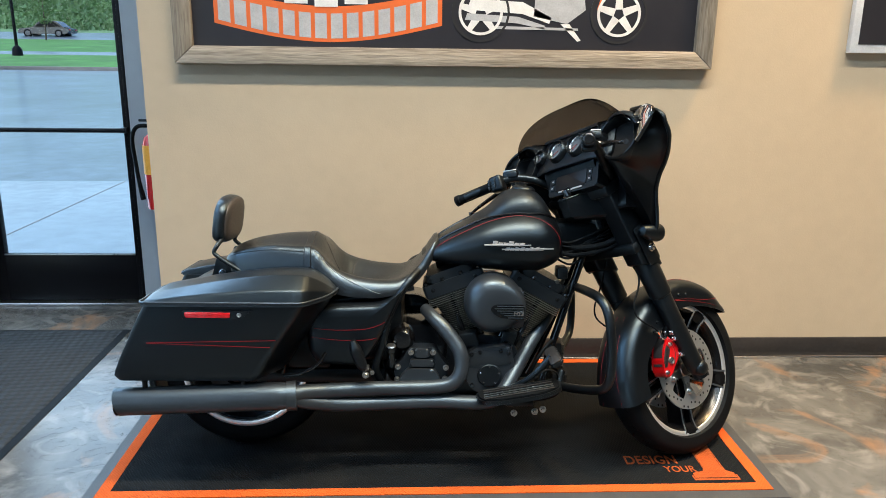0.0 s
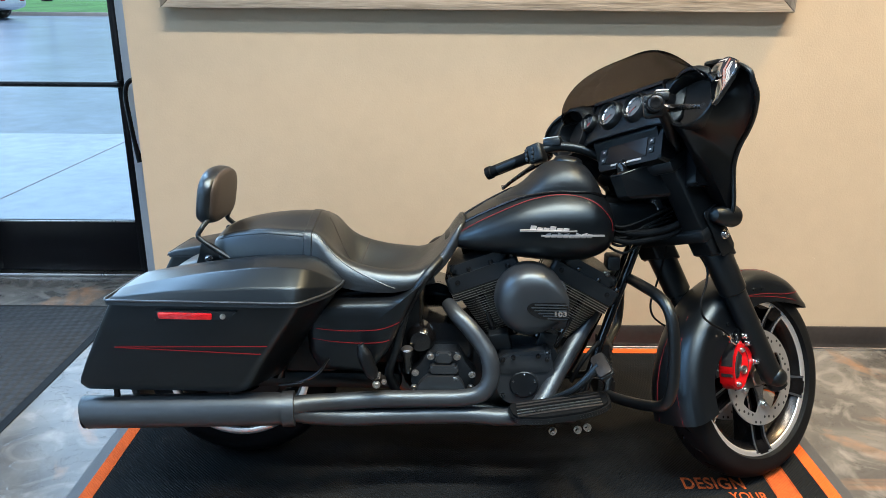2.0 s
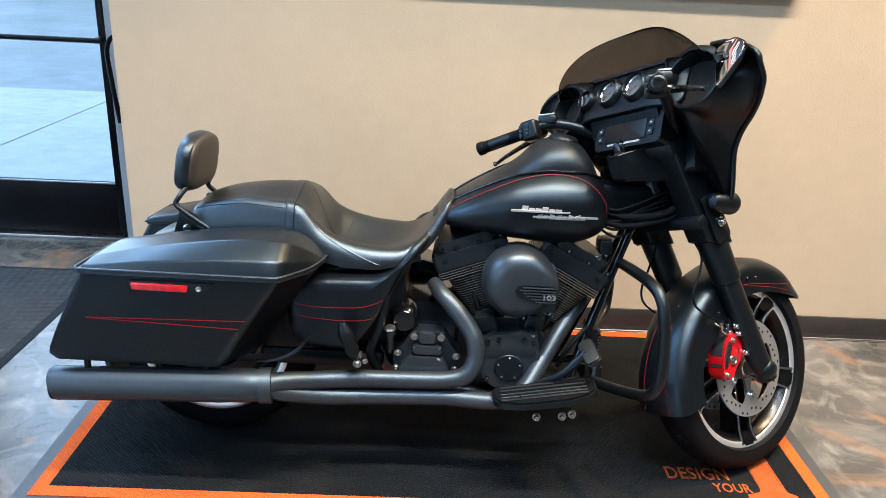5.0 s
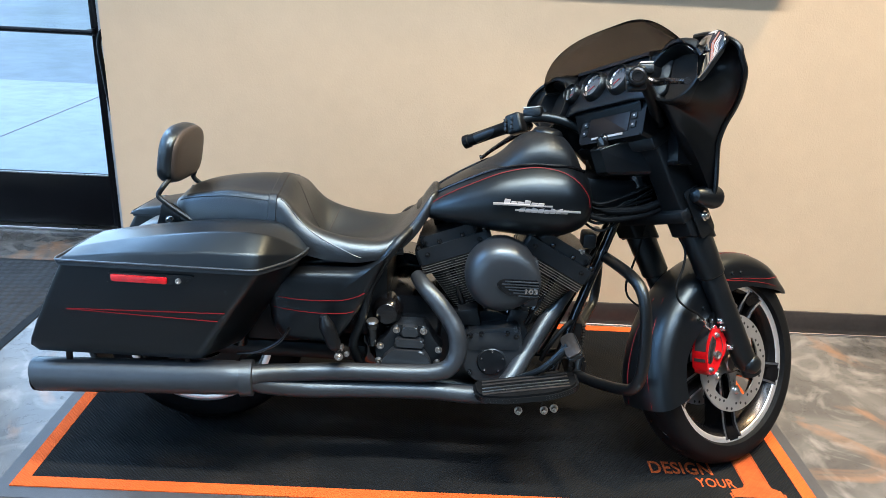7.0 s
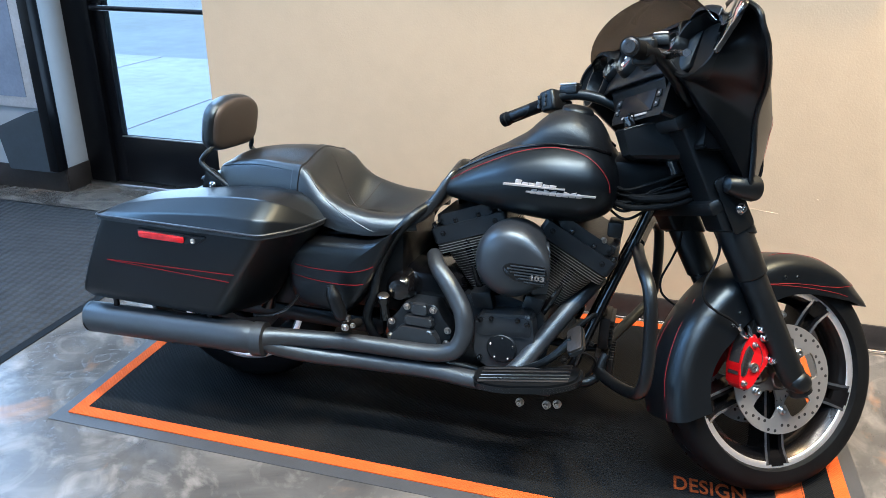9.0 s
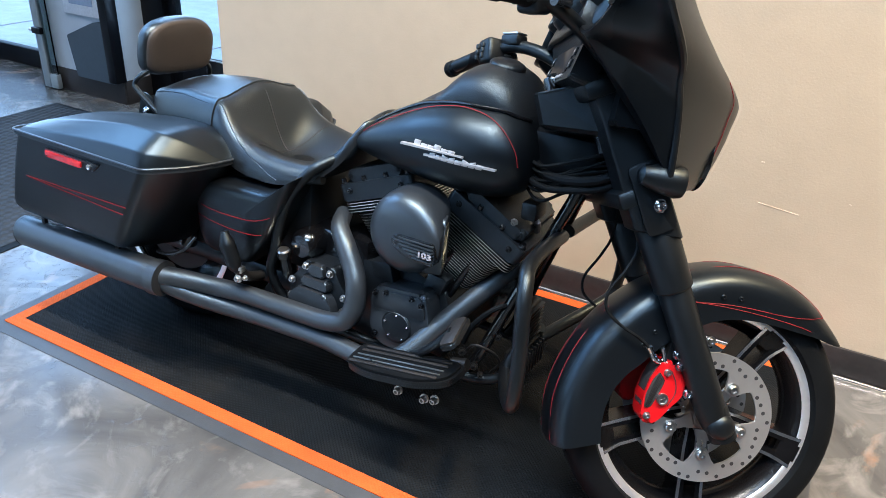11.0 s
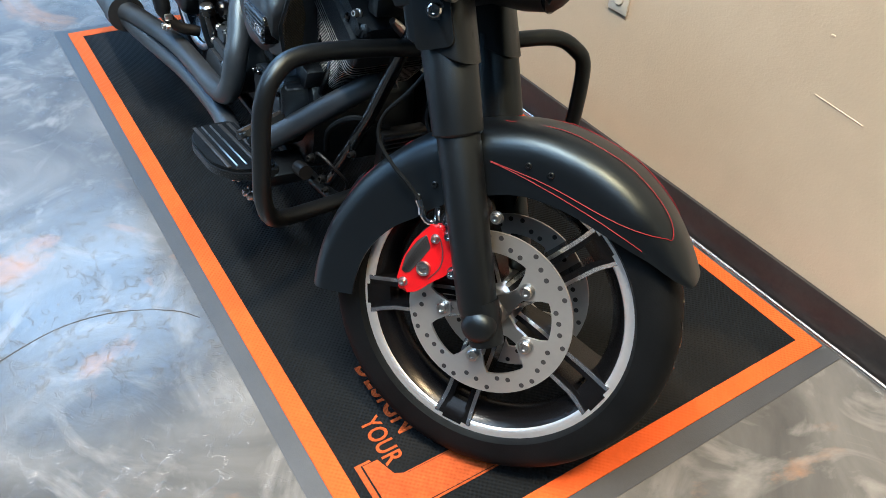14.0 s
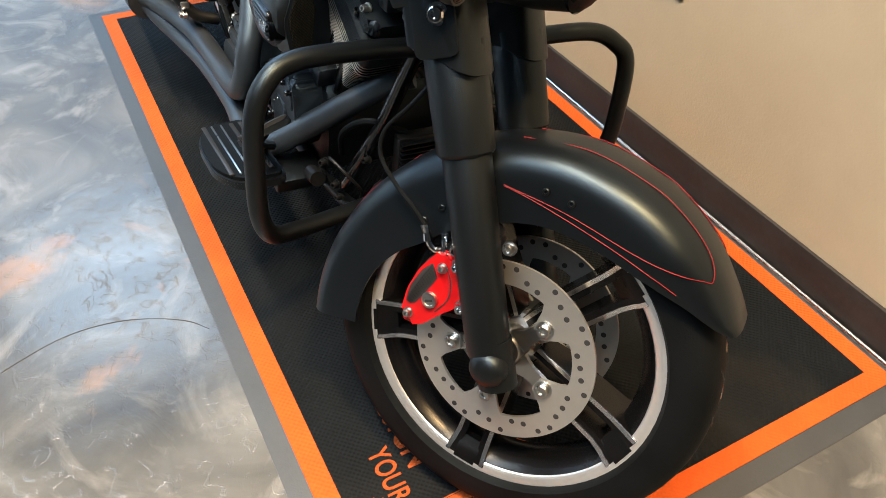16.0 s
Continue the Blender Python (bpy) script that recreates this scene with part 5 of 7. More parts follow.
# --- fork: lower legs, covers, shrouds, clamps
FY = 0.108
for side in (-1, 1):
    y = side * FY
    leg = part("fork_leg", tube([fork_at(-0.018, y), fork_at(0.0, y), fork_at(0.03, y), fork_at(0.06, y), fork_at(0.325, y), fork_at(0.33, y)], [0.018, 0.028, 0.0335, 0.034, 0.0355, 0.034], 28, straight=True), POWDER, bike, "black fork leg", FRONT)
    part("fork_cover", tube([fork_at(0.318, y), fork_at(0.322, y), fork_at(0.47, y), fork_at(0.475, y)], [0.038, 0.0415, 0.044, 0.042], 28, straight=True), POWDER, leg)
    rows = []
    for d, k in ((0.442, 0.90), (0.446, 1.0), (0.470, 1.0), (0.52, 1.0), (0.60, 0.97), (0.72, 0.95), (0.775, 0.92), (0.780, 0.84)):
        out = rounded([(-0.056, -0.040), (0.040, -0.046), (0.048, 0.0), (0.040, 0.046), (-0.056, 0.040)], [0.010, 0.030, 0.020, 0.030, 0.010], 5)
        rows.append([fork_at(d, y + v * k, u * k / math.cos(radians(RAKE)) * 0.94) for u, v in out])
    sh = part("fork_shroud", loft(rows), POWDER, leg, "matte black fork shroud")
    part("shroud_plate", prism(rounded([(-0.034, 0.452), (0.030, 0.452), (0.030, 0.60), (-0.034, 0.60)], 0.012), 0.0, 0.0045, pose(0, y + side * 0.0455, 0, 0, -RAKE, 0) @ Matrix(((1, 0, 0, 0), (0, 0, side, 0), (0, 1, 0, 0), (0, 0, 0, 1))), 0.0018), POWDER, sh)
    cap = part("axle_cap", lathe([(0, 0.022), (0.012, 0.021), (0.022, 0.017), (0.028, 0.009), (0.030, 0.0), (0.030, -0.016), (0.024, -0.02), (0.020, -0.05)], 28, Matrix.Translation((0.004, side * 0.126, 0.004)) @ pose(0, 0, 0, -side * 90, 0, 0)), POWDER, leg, "round black axle cap")
    part("axle_boss", tube([fork_at(-0.03, y, 0.01), fork_at(0.045, y, 0.008)], 0.030, 20, straight=True), POWDER, leg)
    part("caliper_lug", prism(rounded([(-0.150, 0.055), (-0.085, 0.045), (-0.055, 0.10), (-0.060, 0.195), (-0.095, 0.205), (-0.125, 0.165)], 0.012), y - side * 0.030, y - side * 0.010, XZ, 0.004), POWDER, leg)
    for p in ((-0.113, 0.142), (-0.102, 0.119), (-0.074, 0.060)):
        bolt(leg, (p[0], side * 0.108, p[1]), 0.0085, (0, side, 0), CHROME, 0.012)
    bolt(leg, (-0.043, side * 0.100, 0.180), 0.0085, (0, side, 0), STEEL, 0.010)
    bolt(sh, fork_at(0.510, y + side * 0.052, 0.008), 0.011, (0.2, side, 0), CHROME, 0.010)
    bolt(sh, fork_at(0.685, y + side * 0.050, 0.015), 0.008, (0.2, side, 0), CHROME, 0.008)
    bolt(sh, fork_at(0.700, y + side * 0.046, -0.02), 0.005, (0.0, side, 0), CHROME, 0.006)
    # turn signal: bullet lamp on a short stalk
    sig = part("turn_signal", tube([(-0.292, side * 0.170, 0.507), (-0.284, side * 0.170, 0.507), (-0.250, side * 0.172, 0.505), (-0.212, side * 0.174, 0.502), (-0.203, side * 0.174, 0.502)], [0.008, 0.020, 0.030, 0.0335, 0.031], 24, straight=True), POWDER, bike, "black bullet turn signal", FRONT)
    part("lens", lathe([(0, 0.008), (0.018, 0.006), (0.028, 0.0)], 24, Matrix.Translation((-0.203, side * 0.174, 0.502)) @ pose(0, 0, 0, 0, 90, 0)), LENS_AMBER, sig)
    part("stalk", tube([(-0.255, side * 0.130, 0.503), (-0.255, side * 0.175, 0.505)], 0.012, 12, straight=True), POWDER, sig)
for d, w in ((0.53, 0.052), (0.76, 0.055)):
    part("triple_clamp", cube(bmesh.new(), (0.11, 2 * FY + 0.09, 0.040), Matrix.Translation(fork_at(d, 0, -0.015)) @ pose(0, 0, 0, 0, -RAKE, 0), 0.012), POWDER, bike, "", FRONT)
part("fender_bracket", block(-0.09, -0.02, -0.080, 0.080, 0.225, 0.240, 0.004), POWDER, fender)

# --- calipers: red curved body with a black mesh panel
for side in (-1, 1):
    y0, y1 = side * 0.048, side * 0.104
    out = [(-0.166, -0.008), (-0.147, -0.021), (-0.124, -0.006), (-0.103, 0.026), (-0.086, 0.046), (-0.076, 0.072), (-0.088, 0.108), (-0.108, 0.104), (-0.118, 0.128), (-0.136, 0.127), (-0.147, 0.108), (-0.160, 0.080), (-0.168, 0.040)]
    cal = part("brake_caliper", prism(rounded(out, 0.009, 3), min(y0, y1), max(y0, y1), XZ, 0.008, seg=3), RED, bike, "bright red brake caliper", FRONT)
    web = [(-0.142, 0.100), (-0.127, 0.081), (-0.136, 0.052), (-0.148, 0.020), (-0.163, 0.018), (-0.164, 0.048), (-0.154, 0.082)]
    mp = part("caliper_mesh", prism(rounded(web, 0.004), *sorted((side * 0.1005, side * 0.1052)), XZ, 0.001), INK, cal, "black mesh panel")
    rim = [(-0.139, 0.122), (-0.1515, 0.099), (-0.1590, 0.075), (-0.1635, 0.052), (-0.1665, 0.020)]
    part("caliper_mesh", loft([[(x - e, side * yy, z + e * 0.4) for x, z in rim] for yy, e in ((0.056, 0.002), (0.097, 0.002))] + [[(x + 0.006, side * yy, z) for x, z in rim] for yy in (0.097, 0.056)], False, False), INK, cal, "black mesh panel")
    bm = bmesh.new()
    for k in range(15):
        t = k / 14
        p, q = Vector((-0.1625 + 0.020 * t ** 1.3, side * 0.1053, 0.020 + 0.078 * t)), Vector((-0.1525 + 0.024 * t, side * 0.1053, 0.018 + 0.064 * t))
        tube([p, q], 0.0006, 4, bm=bm, straight=True)
    for k in range(4):
        u = (k + 0.5) / 4
        tube([Vector((-0.1605 + 0.008 * u, side * 0.1053, 0.020)), Vector((-0.155 + 0.012 * u, side * 0.1053, 0.058 - 0.006 * u)), Vector((-0.143 + 0.012 * u, side * 0.1053, 0.098 - 0.014 * u))], 0.0006, 4, bm=bm)
    part("mesh_wire", bm, DARK, mp, kind="stuff")
    part("medallion", lathe([(0, 0.003), (0.008, 0.003), (0.009, 0.0045), (0.0125, 0.004), (0.0135, 0.0), (0.0135, -0.004)], 24, Matrix.Translation((-0.126, side * 0.106, 0.041)) @ pose(0, 0, 0, -side * 90, 0, 0)), STEEL, cal, "round steel medallion")
    part("caliper_groove", tube([(-0.117, side * 0.1042, 0.104), (-0.104, side * 0.1044, 0.082), (-0.100, side * 0.1044, 0.056), (-0.112, side * 0.1042, 0.026)], 0.0011, 6), INK, cal)
    part("medallion_mark", cube(bmesh.new(), (0.013, 0.0012, 0.004), Matrix.Translation((-0.126, side * 0.1096, 0.041)) @ pose(0, 0, 0, 0, -30, 0), 0.0004, 1), INK, cal)
    for x, z in ((-0.125, 0.100), (-0.153, 0.000)):
        bolt(cal, (x, side * 0.105, z), 0.0065, (0, side, 0), STEEL)
    line = part("brake_hose", tube([(-0.174, side * 0.102, 0.148), (-0.205, side * 0.104, 0.168), (-0.243, side * 0.102, 0.186), (-0.280, side * 0.100, 0.215), (-0.284, side * 0.10, 0.255), (-0.255, side * 0.10, 0.308), (-0.238, side * 0.09, 0.36), (-0.25, side * 0.05, 0.43)], 0.0034, 8), RUBBER, cal, "black brake hose")
    part("fitting", tube([(-0.133, side * 0.092, 0.126), (-0.146, side * 0.100, 0.120), (-0.156, side * 0.102, 0.123), (-0.163, side * 0.102, 0.130)], 0.0052, 10), CHROME, line, "chrome hose fitting")
    part("fitting", tube([(-0.162, side * 0.102, 0.129), (-0.168, side * 0.102, 0.139), (-0.176, side * 0.102, 0.150)], [0.0075, 0.0060, 0.0075], 10, 16), CHROME, line, "chrome hose fitting")
    part("bleeder", tube([(-0.133, side * 0.096, 0.122), (-0.137, side * 0.097, 0.134), (-0.143, side * 0.098, 0.150)], [0.0065, 0.0055, 0.0048], 10, 16), CHROME, cal, "chrome bleed fitting")

# --- fairing: z, nose x, half width, edge x
FAIR = [(0.480, -0.150, 0.150, -0.225), (0.495, -0.105, 0.185, -0.235), (0.52, -0.088, 0.205, -0.240), (0.56, -0.070, 0.215, -0.245), (0.60, -0.057, 0.222, -0.250), (0.64, -0.048, 0.235, -0.260), (0.67, -0.041, 0.260, -0.275), (0.685, -0.040, 0.275, -0.282), (0.70, -0.047, 0.292, -0.288),
        (0.72, -0.063, 0.325, -0.305), (0.76, -0.102, 0.385, -0.350), (0.80, -0.138, 0.418, -0.385), (0.84, -0.168, 0.420, -0.402), (0.875, -0.190, 0.385, -0.405), (0.90, -0.212, 0.325, -0.395), (0.915, -0.235, 0.255, -0.365)]



def fairing_ring(z, inset=0.0):
    nose, hw, edge = table(FAIR, z)
    hw, nose = hw - inset, nose - inset
    out = []
    for k in range(41):
        s = -1 + 2 * k / 40
        y = hw * math.sin(s * math.pi / 2)
        q = abs(y / hw)
        out.append(Vector((edge + (nose - edge) * (1 - q ** 1.28) ** 0.97, y, z)))
    return out


zs = [0.480 + 0.435 * i / 30 for i in range(31)]
fairing = part("fairing", loft([fairing_ring(z) + fairing_ring(z, 0.004)[::-1] for z in zs]), DENIM, bike, "satin black batwing fairing", FRONT, angle=50)


for side in (-1, 1):
    ribbon([fairing_ring(z)[20 + side * 4] for z in (0.57, 0.61, 0.65, 0.685, 0.72)], 0.0022, (0.8, side * 0.6, 0), STRIPE, fairing, lift=0.001)
# inner fairing: a sheet that closes the back of the shell, dished round the speakers
INNER = material("inner_fairing_black", (0.0030, 0.0032, 0.0038), 0.30, sheen=SKY_CAST, spec=0.30, vary=0.2, scale=6)
DARK_CONE = material("speaker_cone_paper", (0.010, 0.0095, 0.009), 0.75, vary=0.2, scale=40, spec=0.15)
SPEAK, SPEAK_X = [(-0.245, 0.815), (0.245, 0.815)], -0.432
DIALS = [(-0.152, 0.832, 0.024), (-0.052, 0.836, 0.034), (0.052, 0.836, 0.034), (0.152, 0.832, 0.024)]


part("fairing_lining", loft([fairing_ring(z, 0.0055) + fairing_ring(z, 0.009)[::-1] for z in zs]), GLOSS, fairing, "gloss black inside of the fairing", angle=50)

# dial band: y, back x, lower z, upper z
BAND = [(0.0, -0.462, 0.768, 0.893), (0.10, -0.462, 0.768, 0.892), (0.15, -0.458, 0.764, 0.890), (0.19, -0.446, 0.760, 0.886), (0.205, -0.430, 0.775, 0.872)]


def band_ring(y):
    xb, z0, z1 = table(BAND, abs(y))
    tilt = (z1 - z0) * 0.40
    deep = 0.045 + 0.075 * max(0.0, 1 - abs(y) / 0.30)
    pts = [(xb, z0), (xb + tilt, z1), (xb + tilt + 0.02, z1 + 0.010), (xb + tilt + deep, z1 + 0.008), (xb + deep, z0)]
    return [(x, y, z) for x, z in rounded(pts, 0.012, 4)]


inner = part("inner_fairing", loft([band_ring(-0.205 + 0.410 * i / 50) for i in range(51)]), PLASTIC, bike, "black inner fairing with dials and speakers", FRONT, angle=40)
part("centre_panel", prism(rounded([(-0.425, 0.664), (-0.448, 0.772), (-0.33, 0.78), (-0.31, 0.672), (-0.38, 0.655)], 0.01), -0.132, 0.132, XZ, 0.010), PLASTIC, inner)
for side in (-1, 1):
    part("wing_lip", tube([fairing_ring(z, 0.002)[0 if side < 0 else 40] for z in zs[1:]], 0.007, 8, 60), PLASTIC, inner)
DT = Matrix(((0, 0, -1, 0), (-1, 0, 0, 0), (0, 1, 0, 0), (0, 0, 0, 1)))     # dial axis to the rider
for y, z, r in DIALS:
    m = Matrix.Translation((table(BAND, abs(y))[0] + (z - table(BAND, abs(y))[1]) * 0.40 - 0.003, y, z)) @ pose(0, 0, 0, 0, 21, 0) @ DT
    dial = part("dial", lathe([(r * 1.45, -0.012), (r * 1.30, 0.008), (r * 1.18, 0.017), (r * 1.10, 0.019), (r * 1.04, 0.016), (r * 1.0, 0.002), (0, 0.002)], 36, m), PLASTIC, inner, "round dial with a pale face")
    part("dial_ring", lathe([(r * 0.98, 0.003), (r * 0.98, 0.008), (r * 0.90, 0.005), (r * 0.90, 0.003)], 36, m, closed=True), CHROME, dial)
    part("dial_face", lathe([(r * 0.88, 0.0026), (r * 0.88, 0.0040), (r * 0.10, 0.0040), (r * 0.10, 0.0026)], 36, m, closed=True), GAUGE, dial, "pale dial face darkened for hood shade")
    bm = bmesh.new()
    for k in range(11):
        a = radians(225 - 27 * k)
        cube(bm, (r * 0.22, r * 0.05, 0.0012), m @ pose(0, 0, 0.0048, 0, 0, 0) @ Matrix.Rotation(a, 4, "Z") @ Matrix.Translation((r * 0.70, 0, 0)))
    part("dial_tick", bm, INK, dial, kind="stuff")
    part("needle", cube(bmesh.new(), (r * 0.7, r * 0.04, 0.0012), m @ pose(0, 0, 0.006) @ Matrix.Rotation(radians(215), 4, "Z") @ Matrix.Translation((r * 0.35, 0, 0))), RED, dial)
for y, z in SPEAK:
    m = Matrix.Translation((SPEAK_X, y, z)) @ pose(0, 0, 0, 0, 16, -math.copysign(8, y)) @ DT
    sp = part("speaker", lathe([(0.080, -0.060), (0.084, -0.010), (0.084, 0.004), (0.081, 0.010), (0.075, 0.010), (0.071, 0.0), (0.066, -0.034), (0.060, -0.036), (0.035, -0.046), (0.020, -0.048), (0.012, -0.042), (0, -0.040)], 44, m), PLASTIC, inner, "round black speaker pod")
    part("speaker_cone", lathe([(0.066, -0.030), (0.058, -0.034), (0.030, -0.044), (0.022, -0.038), (0.012, -0.034), (0, -0.033)], 40, m), DARK_CONE, sp, "black speaker cone")
# screen unit with side keys
m = Matrix.Translation((-0.432, -0.012, 0.722)) @ pose(0, 0, 0, 0, 16, 0) @ DT
radio = part("screen_unit", prism(rounded([(-0.120, -0.058), (0.138, -0.058), (0.134, 0.058), (-0.118, 0.055)], 0.012), -0.04, 0.012, m, 0.006), PLASTIC, inner, "black touch screen unit")
part("screen", prism(rounded([(-0.080, -0.040), (0.080, -0.040), (0.080, 0.044), (-0.080, 0.044)], 0.004), 0.010, 0.0145, m, 0.001), SCREEN, radio, "dark glossy screen")
part("silver_strip", prism([(-0.062, -0.049), (0.062, -0.049), (0.062, -0.043), (-0.062, -0.043)], 0.010, 0.0150, m), SILVER, radio, "silver strip under the screen")
for k in range(3):
    for s in (-1, 1):
        part("key", prism(rounded([(s * 0.098 - 0.010, 0.018 - 0.026 * k), (s * 0.098 + 0.010, 0.018 - 0.026 * k), (s * 0.098 + 0.010, 0.036 - 0.026 * k), (s * 0.098 - 0.010, 0.036 - 0.026 * k)], 0.003), 0.010, 0.016, m, 0.001), WRINKLE, radio)
        part("key_mark", prism([(s * 0.098 - 0.004, 0.025 - 0.026 * k), (s * 0.098 + 0.004, 0.025 - 0.026 * k), (s * 0.098 + 0.003, 0.030 - 0.026 * k), (s * 0.098 - 0.003, 0.030 - 0.026 * k)], 0.0155, 0.0165, m), SILVER, radio)
# cover of the steering head between the fork tubes
deck = [(-0.372, -0.100, 0.680), (-0.490, -0.022, 0.640), (-0.490, 0.022, 0.640), (-0.372, 0.100, 0.680), (-0.250, 0.100, 0.700), (-0.250, -0.100, 0.700)]
nacelle = part("fork_nacelle", loft([[(x * 0.90 - 0.010, y * 0.92, 0.572) for x, y, z in deck], [(x * 0.93 - 0.012, y * 0.96, 0.580) for x, y, z in deck], deck]), PLASTIC, bike, "black plastic steering head cover", FRONT, angle=20)
for k in range(4):
    part("vent_slot", cube(bmesh.new(), (0.034, 0.005, 0.002), Matrix.Translation((-0.412, -0.022 - 0.012 * k, 0.6685)) @ pose(0, 0, 0, 0, -19, 0), 0.0006, 1), STEEL, nacelle)
part("deck_edge", tube([(-0.376, -0.098, 0.681), (-0.486, -0.022, 0.6425), (-0.490, 0.0, 0.6415), (-0.486, 0.022, 0.6425), (-0.376, 0.098, 0.681)], 0.0035, 8, straight=True), PLASTIC, nacelle)
switch = part("ignition_switch", lathe([(0, 0.030), (0.017, 0.029), (0.020, 0.024), (0.021, 0.004), (0.026, 0.0), (0.026, -0.02)], 24, Matrix.Translation((-0.452, 0.0, 0.656)) @ pose(0, 0, 0, 0, -19, 0)), GLOSS, nacelle, "black ignition switch")
part("switch_wing", cube(bmesh.new(), (0.034, 0.008, 0.012), Matrix.Translation((-0.455, 0.0, 0.688)) @ pose(0, 0, 0, 0, -19, 30), 0.003), PLASTIC, switch)
part("dash_back", prism(rounded([(-0.365, 0.590), (-0.350, 0.775), (-0.275, 0.775), (-0.270, 0.590)], 0.01), -0.185, 0.185, XZ, 0.006), INNER, inner, "black panel under the dials")
# mirrors and wing panels
for side in (-1, 1):
    n = Vector((-0.898, -side * 0.242, 0.368)).normalized()
    u = Vector((0, 0, 1)).cross(n).normalized()
    v = n.cross(u)
    mm = Matrix.Translation((-0.432, side * 0.362, 0.852)) @ Matrix((u, v, n)).transposed().to_4x4()
    oval = [(-side * x, z) for x, z in ((-0.045, -0.030), (-0.072, 0.036), (-0.040, 0.050), (-0.008, 0.051), (0.038, 0.027), (0.045, -0.004), (0.004, -0.056), (-0.021, -0.082))]
    if side > 0:
        mir = inner
    else:
        mir = part("mirror", prism(rounded(oval, 0.012, 5), -0.006, 0.002, mm, 0.001), MIRROR, inner, "small fairing mirror")
        part("mirror_shell", prism(rounded([(x * 1.06, z * 1.06) for x, z in oval], 0.014, 5), -0.010, -0.0005, mm, 0.003), GLOSS, mir)
    # panel from the dials out to the edge of the wing
    sy, sz = SPEAK[0 if side < 0 else 1]
    hole = Matrix.Translation((SPEAK_X, sy, sz)) @ pose(0, 0, 0, 0, 16, -math.copysign(8, sy)) @ DT
    layers = [[] for _ in range(9)]
    for j in range(72):
        a = 2 * math.pi * j / 72
        inner_p = hole @ Vector((-side * 0.0825 * math.cos(a), 0.0825 * math.sin(a), 0.003))
        r = 0.085
        while True:
            y, z = abs(sy) + r * math.cos(a), sz + r * math.sin(a)
            zz = min(max(z, 0.505), 0.893)
            nose, hw, edge = table(FAIR, zz)
            if z <= 0.505 or z >= 0.893 or y >= hw - 0.005 or y <= 0.135 or r > 0.5:
                break
            r += 0.003
        at_edge = max(0.0, min(1.0, (y - 0.15) / max(0.02, hw - 0.005 - 0.15)))
        back_x = -0.355 + 0.13 * max(0.0, min(1.0, (0.745 - zz) / 0.12))
        outer_p = Vector((back_x + (edge - 0.003 - back_x) * at_edge, side * min(y, hw - 0.005), zz))
        for k in range(9):
            t = k / 8
            p = inner_p.lerp(outer_p, t)
            layers[k].append(p + Vector((0.016 * math.sin(math.pi * t) * at_edge, 0, 0)))
    back = [[p + Vector((0.007, 0, 0)) for p in row] for row in layers[::-1]]
    part("wing_panel", loft(layers + back, False, True), INNER, inner, "black inside panel of the fairing wing", angle=50)
    for y, z in ((0.290, 0.735), (0.20, 0.655), (0.185, 0.575)):
        bolt(inner, (-0.345 + 0.35 * abs(z - 0.74), side * y, z), 0.005, (-1, 0, 0), DARK, 0.004)

# brow from the foot of the windshield back over dials and speakers
rings = []
for i in range(61):
    y = -0.306 + 0.0102 * i
    s = y / 0.312
    a = abs(y)
    z_in = 0.896 if a < 0.15 else 0.0
    if abs(a - 0.245) < 0.088:
        z_in = max(z_in, 0.814 + math.sqrt(0.0885 ** 2 - (a - 0.245) ** 2))
    z_in = max(z_in, 0.845)
    x_in = -0.418 - 0.012 * min(1.0, max(0.0, (a - 0.14) / 0.08)) + 0.010 * max(0.0, (a - 0.27) / 0.05)
    x_out, z_out = -0.256 - 0.160 * s * s, 0.894 - 0.034 * s * s
    top = [(x_out + (x_in - x_out) * t, y, z_out + (z_in - z_out) * t + 0.016 * math.sin(math.pi * t)) for t in (0, 0.2, 0.4, 0.6, 0.8, 0.93, 1.0)]
    low = [(x - (0.004 if k == 0 else 0.0), y, z - 0.010) for k, (x, _, z) in enumerate(top[::-1])]
    rings.append(top + low)
part("dash_brow", loft(rings), PLASTIC, inner, "black moulded brow over the dials", angle=50)

# windshield: low smoked screen with a thick edge
rows = []
for k in (0, 1):
    for i in range(13) if k == 0 else range(12, -1, -1):
        v = i / 12
        row = []
        for j in range(41):
            s = -1 + 2 * j / 40
            top = 0.105 * (1 - abs(s) ** 2.8) ** 0.75
            w = 0.304 - 0.008 * v
            row.append((-0.260 - 0.160 * v * (top / 0.105) - 0.160 * s * s + (-0.0035 if k else 0.0), w * s, 0.893 + top * v - 0.034 * s * s))
        rows.append(row)
shield = part("windshield", loft(rows, False, False), SMOKE, bike, "low dark smoked windshield", FRONT, angle=60)
part("windshield_trim", tube([(-0.258 - 0.160 * s * s, 0.306 * s, 0.895 - 0.034 * s * s) for s in [-1 + 0.1 * i for i in range(21)]], 0.006, 8), PLASTIC, shield)
part("headlamp", lathe([(0.080, -0.05), (0.080, 0.010), (0.082, 0.018), (0.076, 0.012), (0.072, 0.020), (0.05, 0.032), (0, 0.038)], 40, Matrix.Translation((-0.128, 0, 0.572)) @ pose(0, 0, 0, 0, 90, 0)), GLOSS, bike, "round headlamp in a black ring", FRONT)

LEVER = material("black_lever_coat", (0.006, 0.0062, 0.0066), 0.26, spec=0.7, vary=0.1)
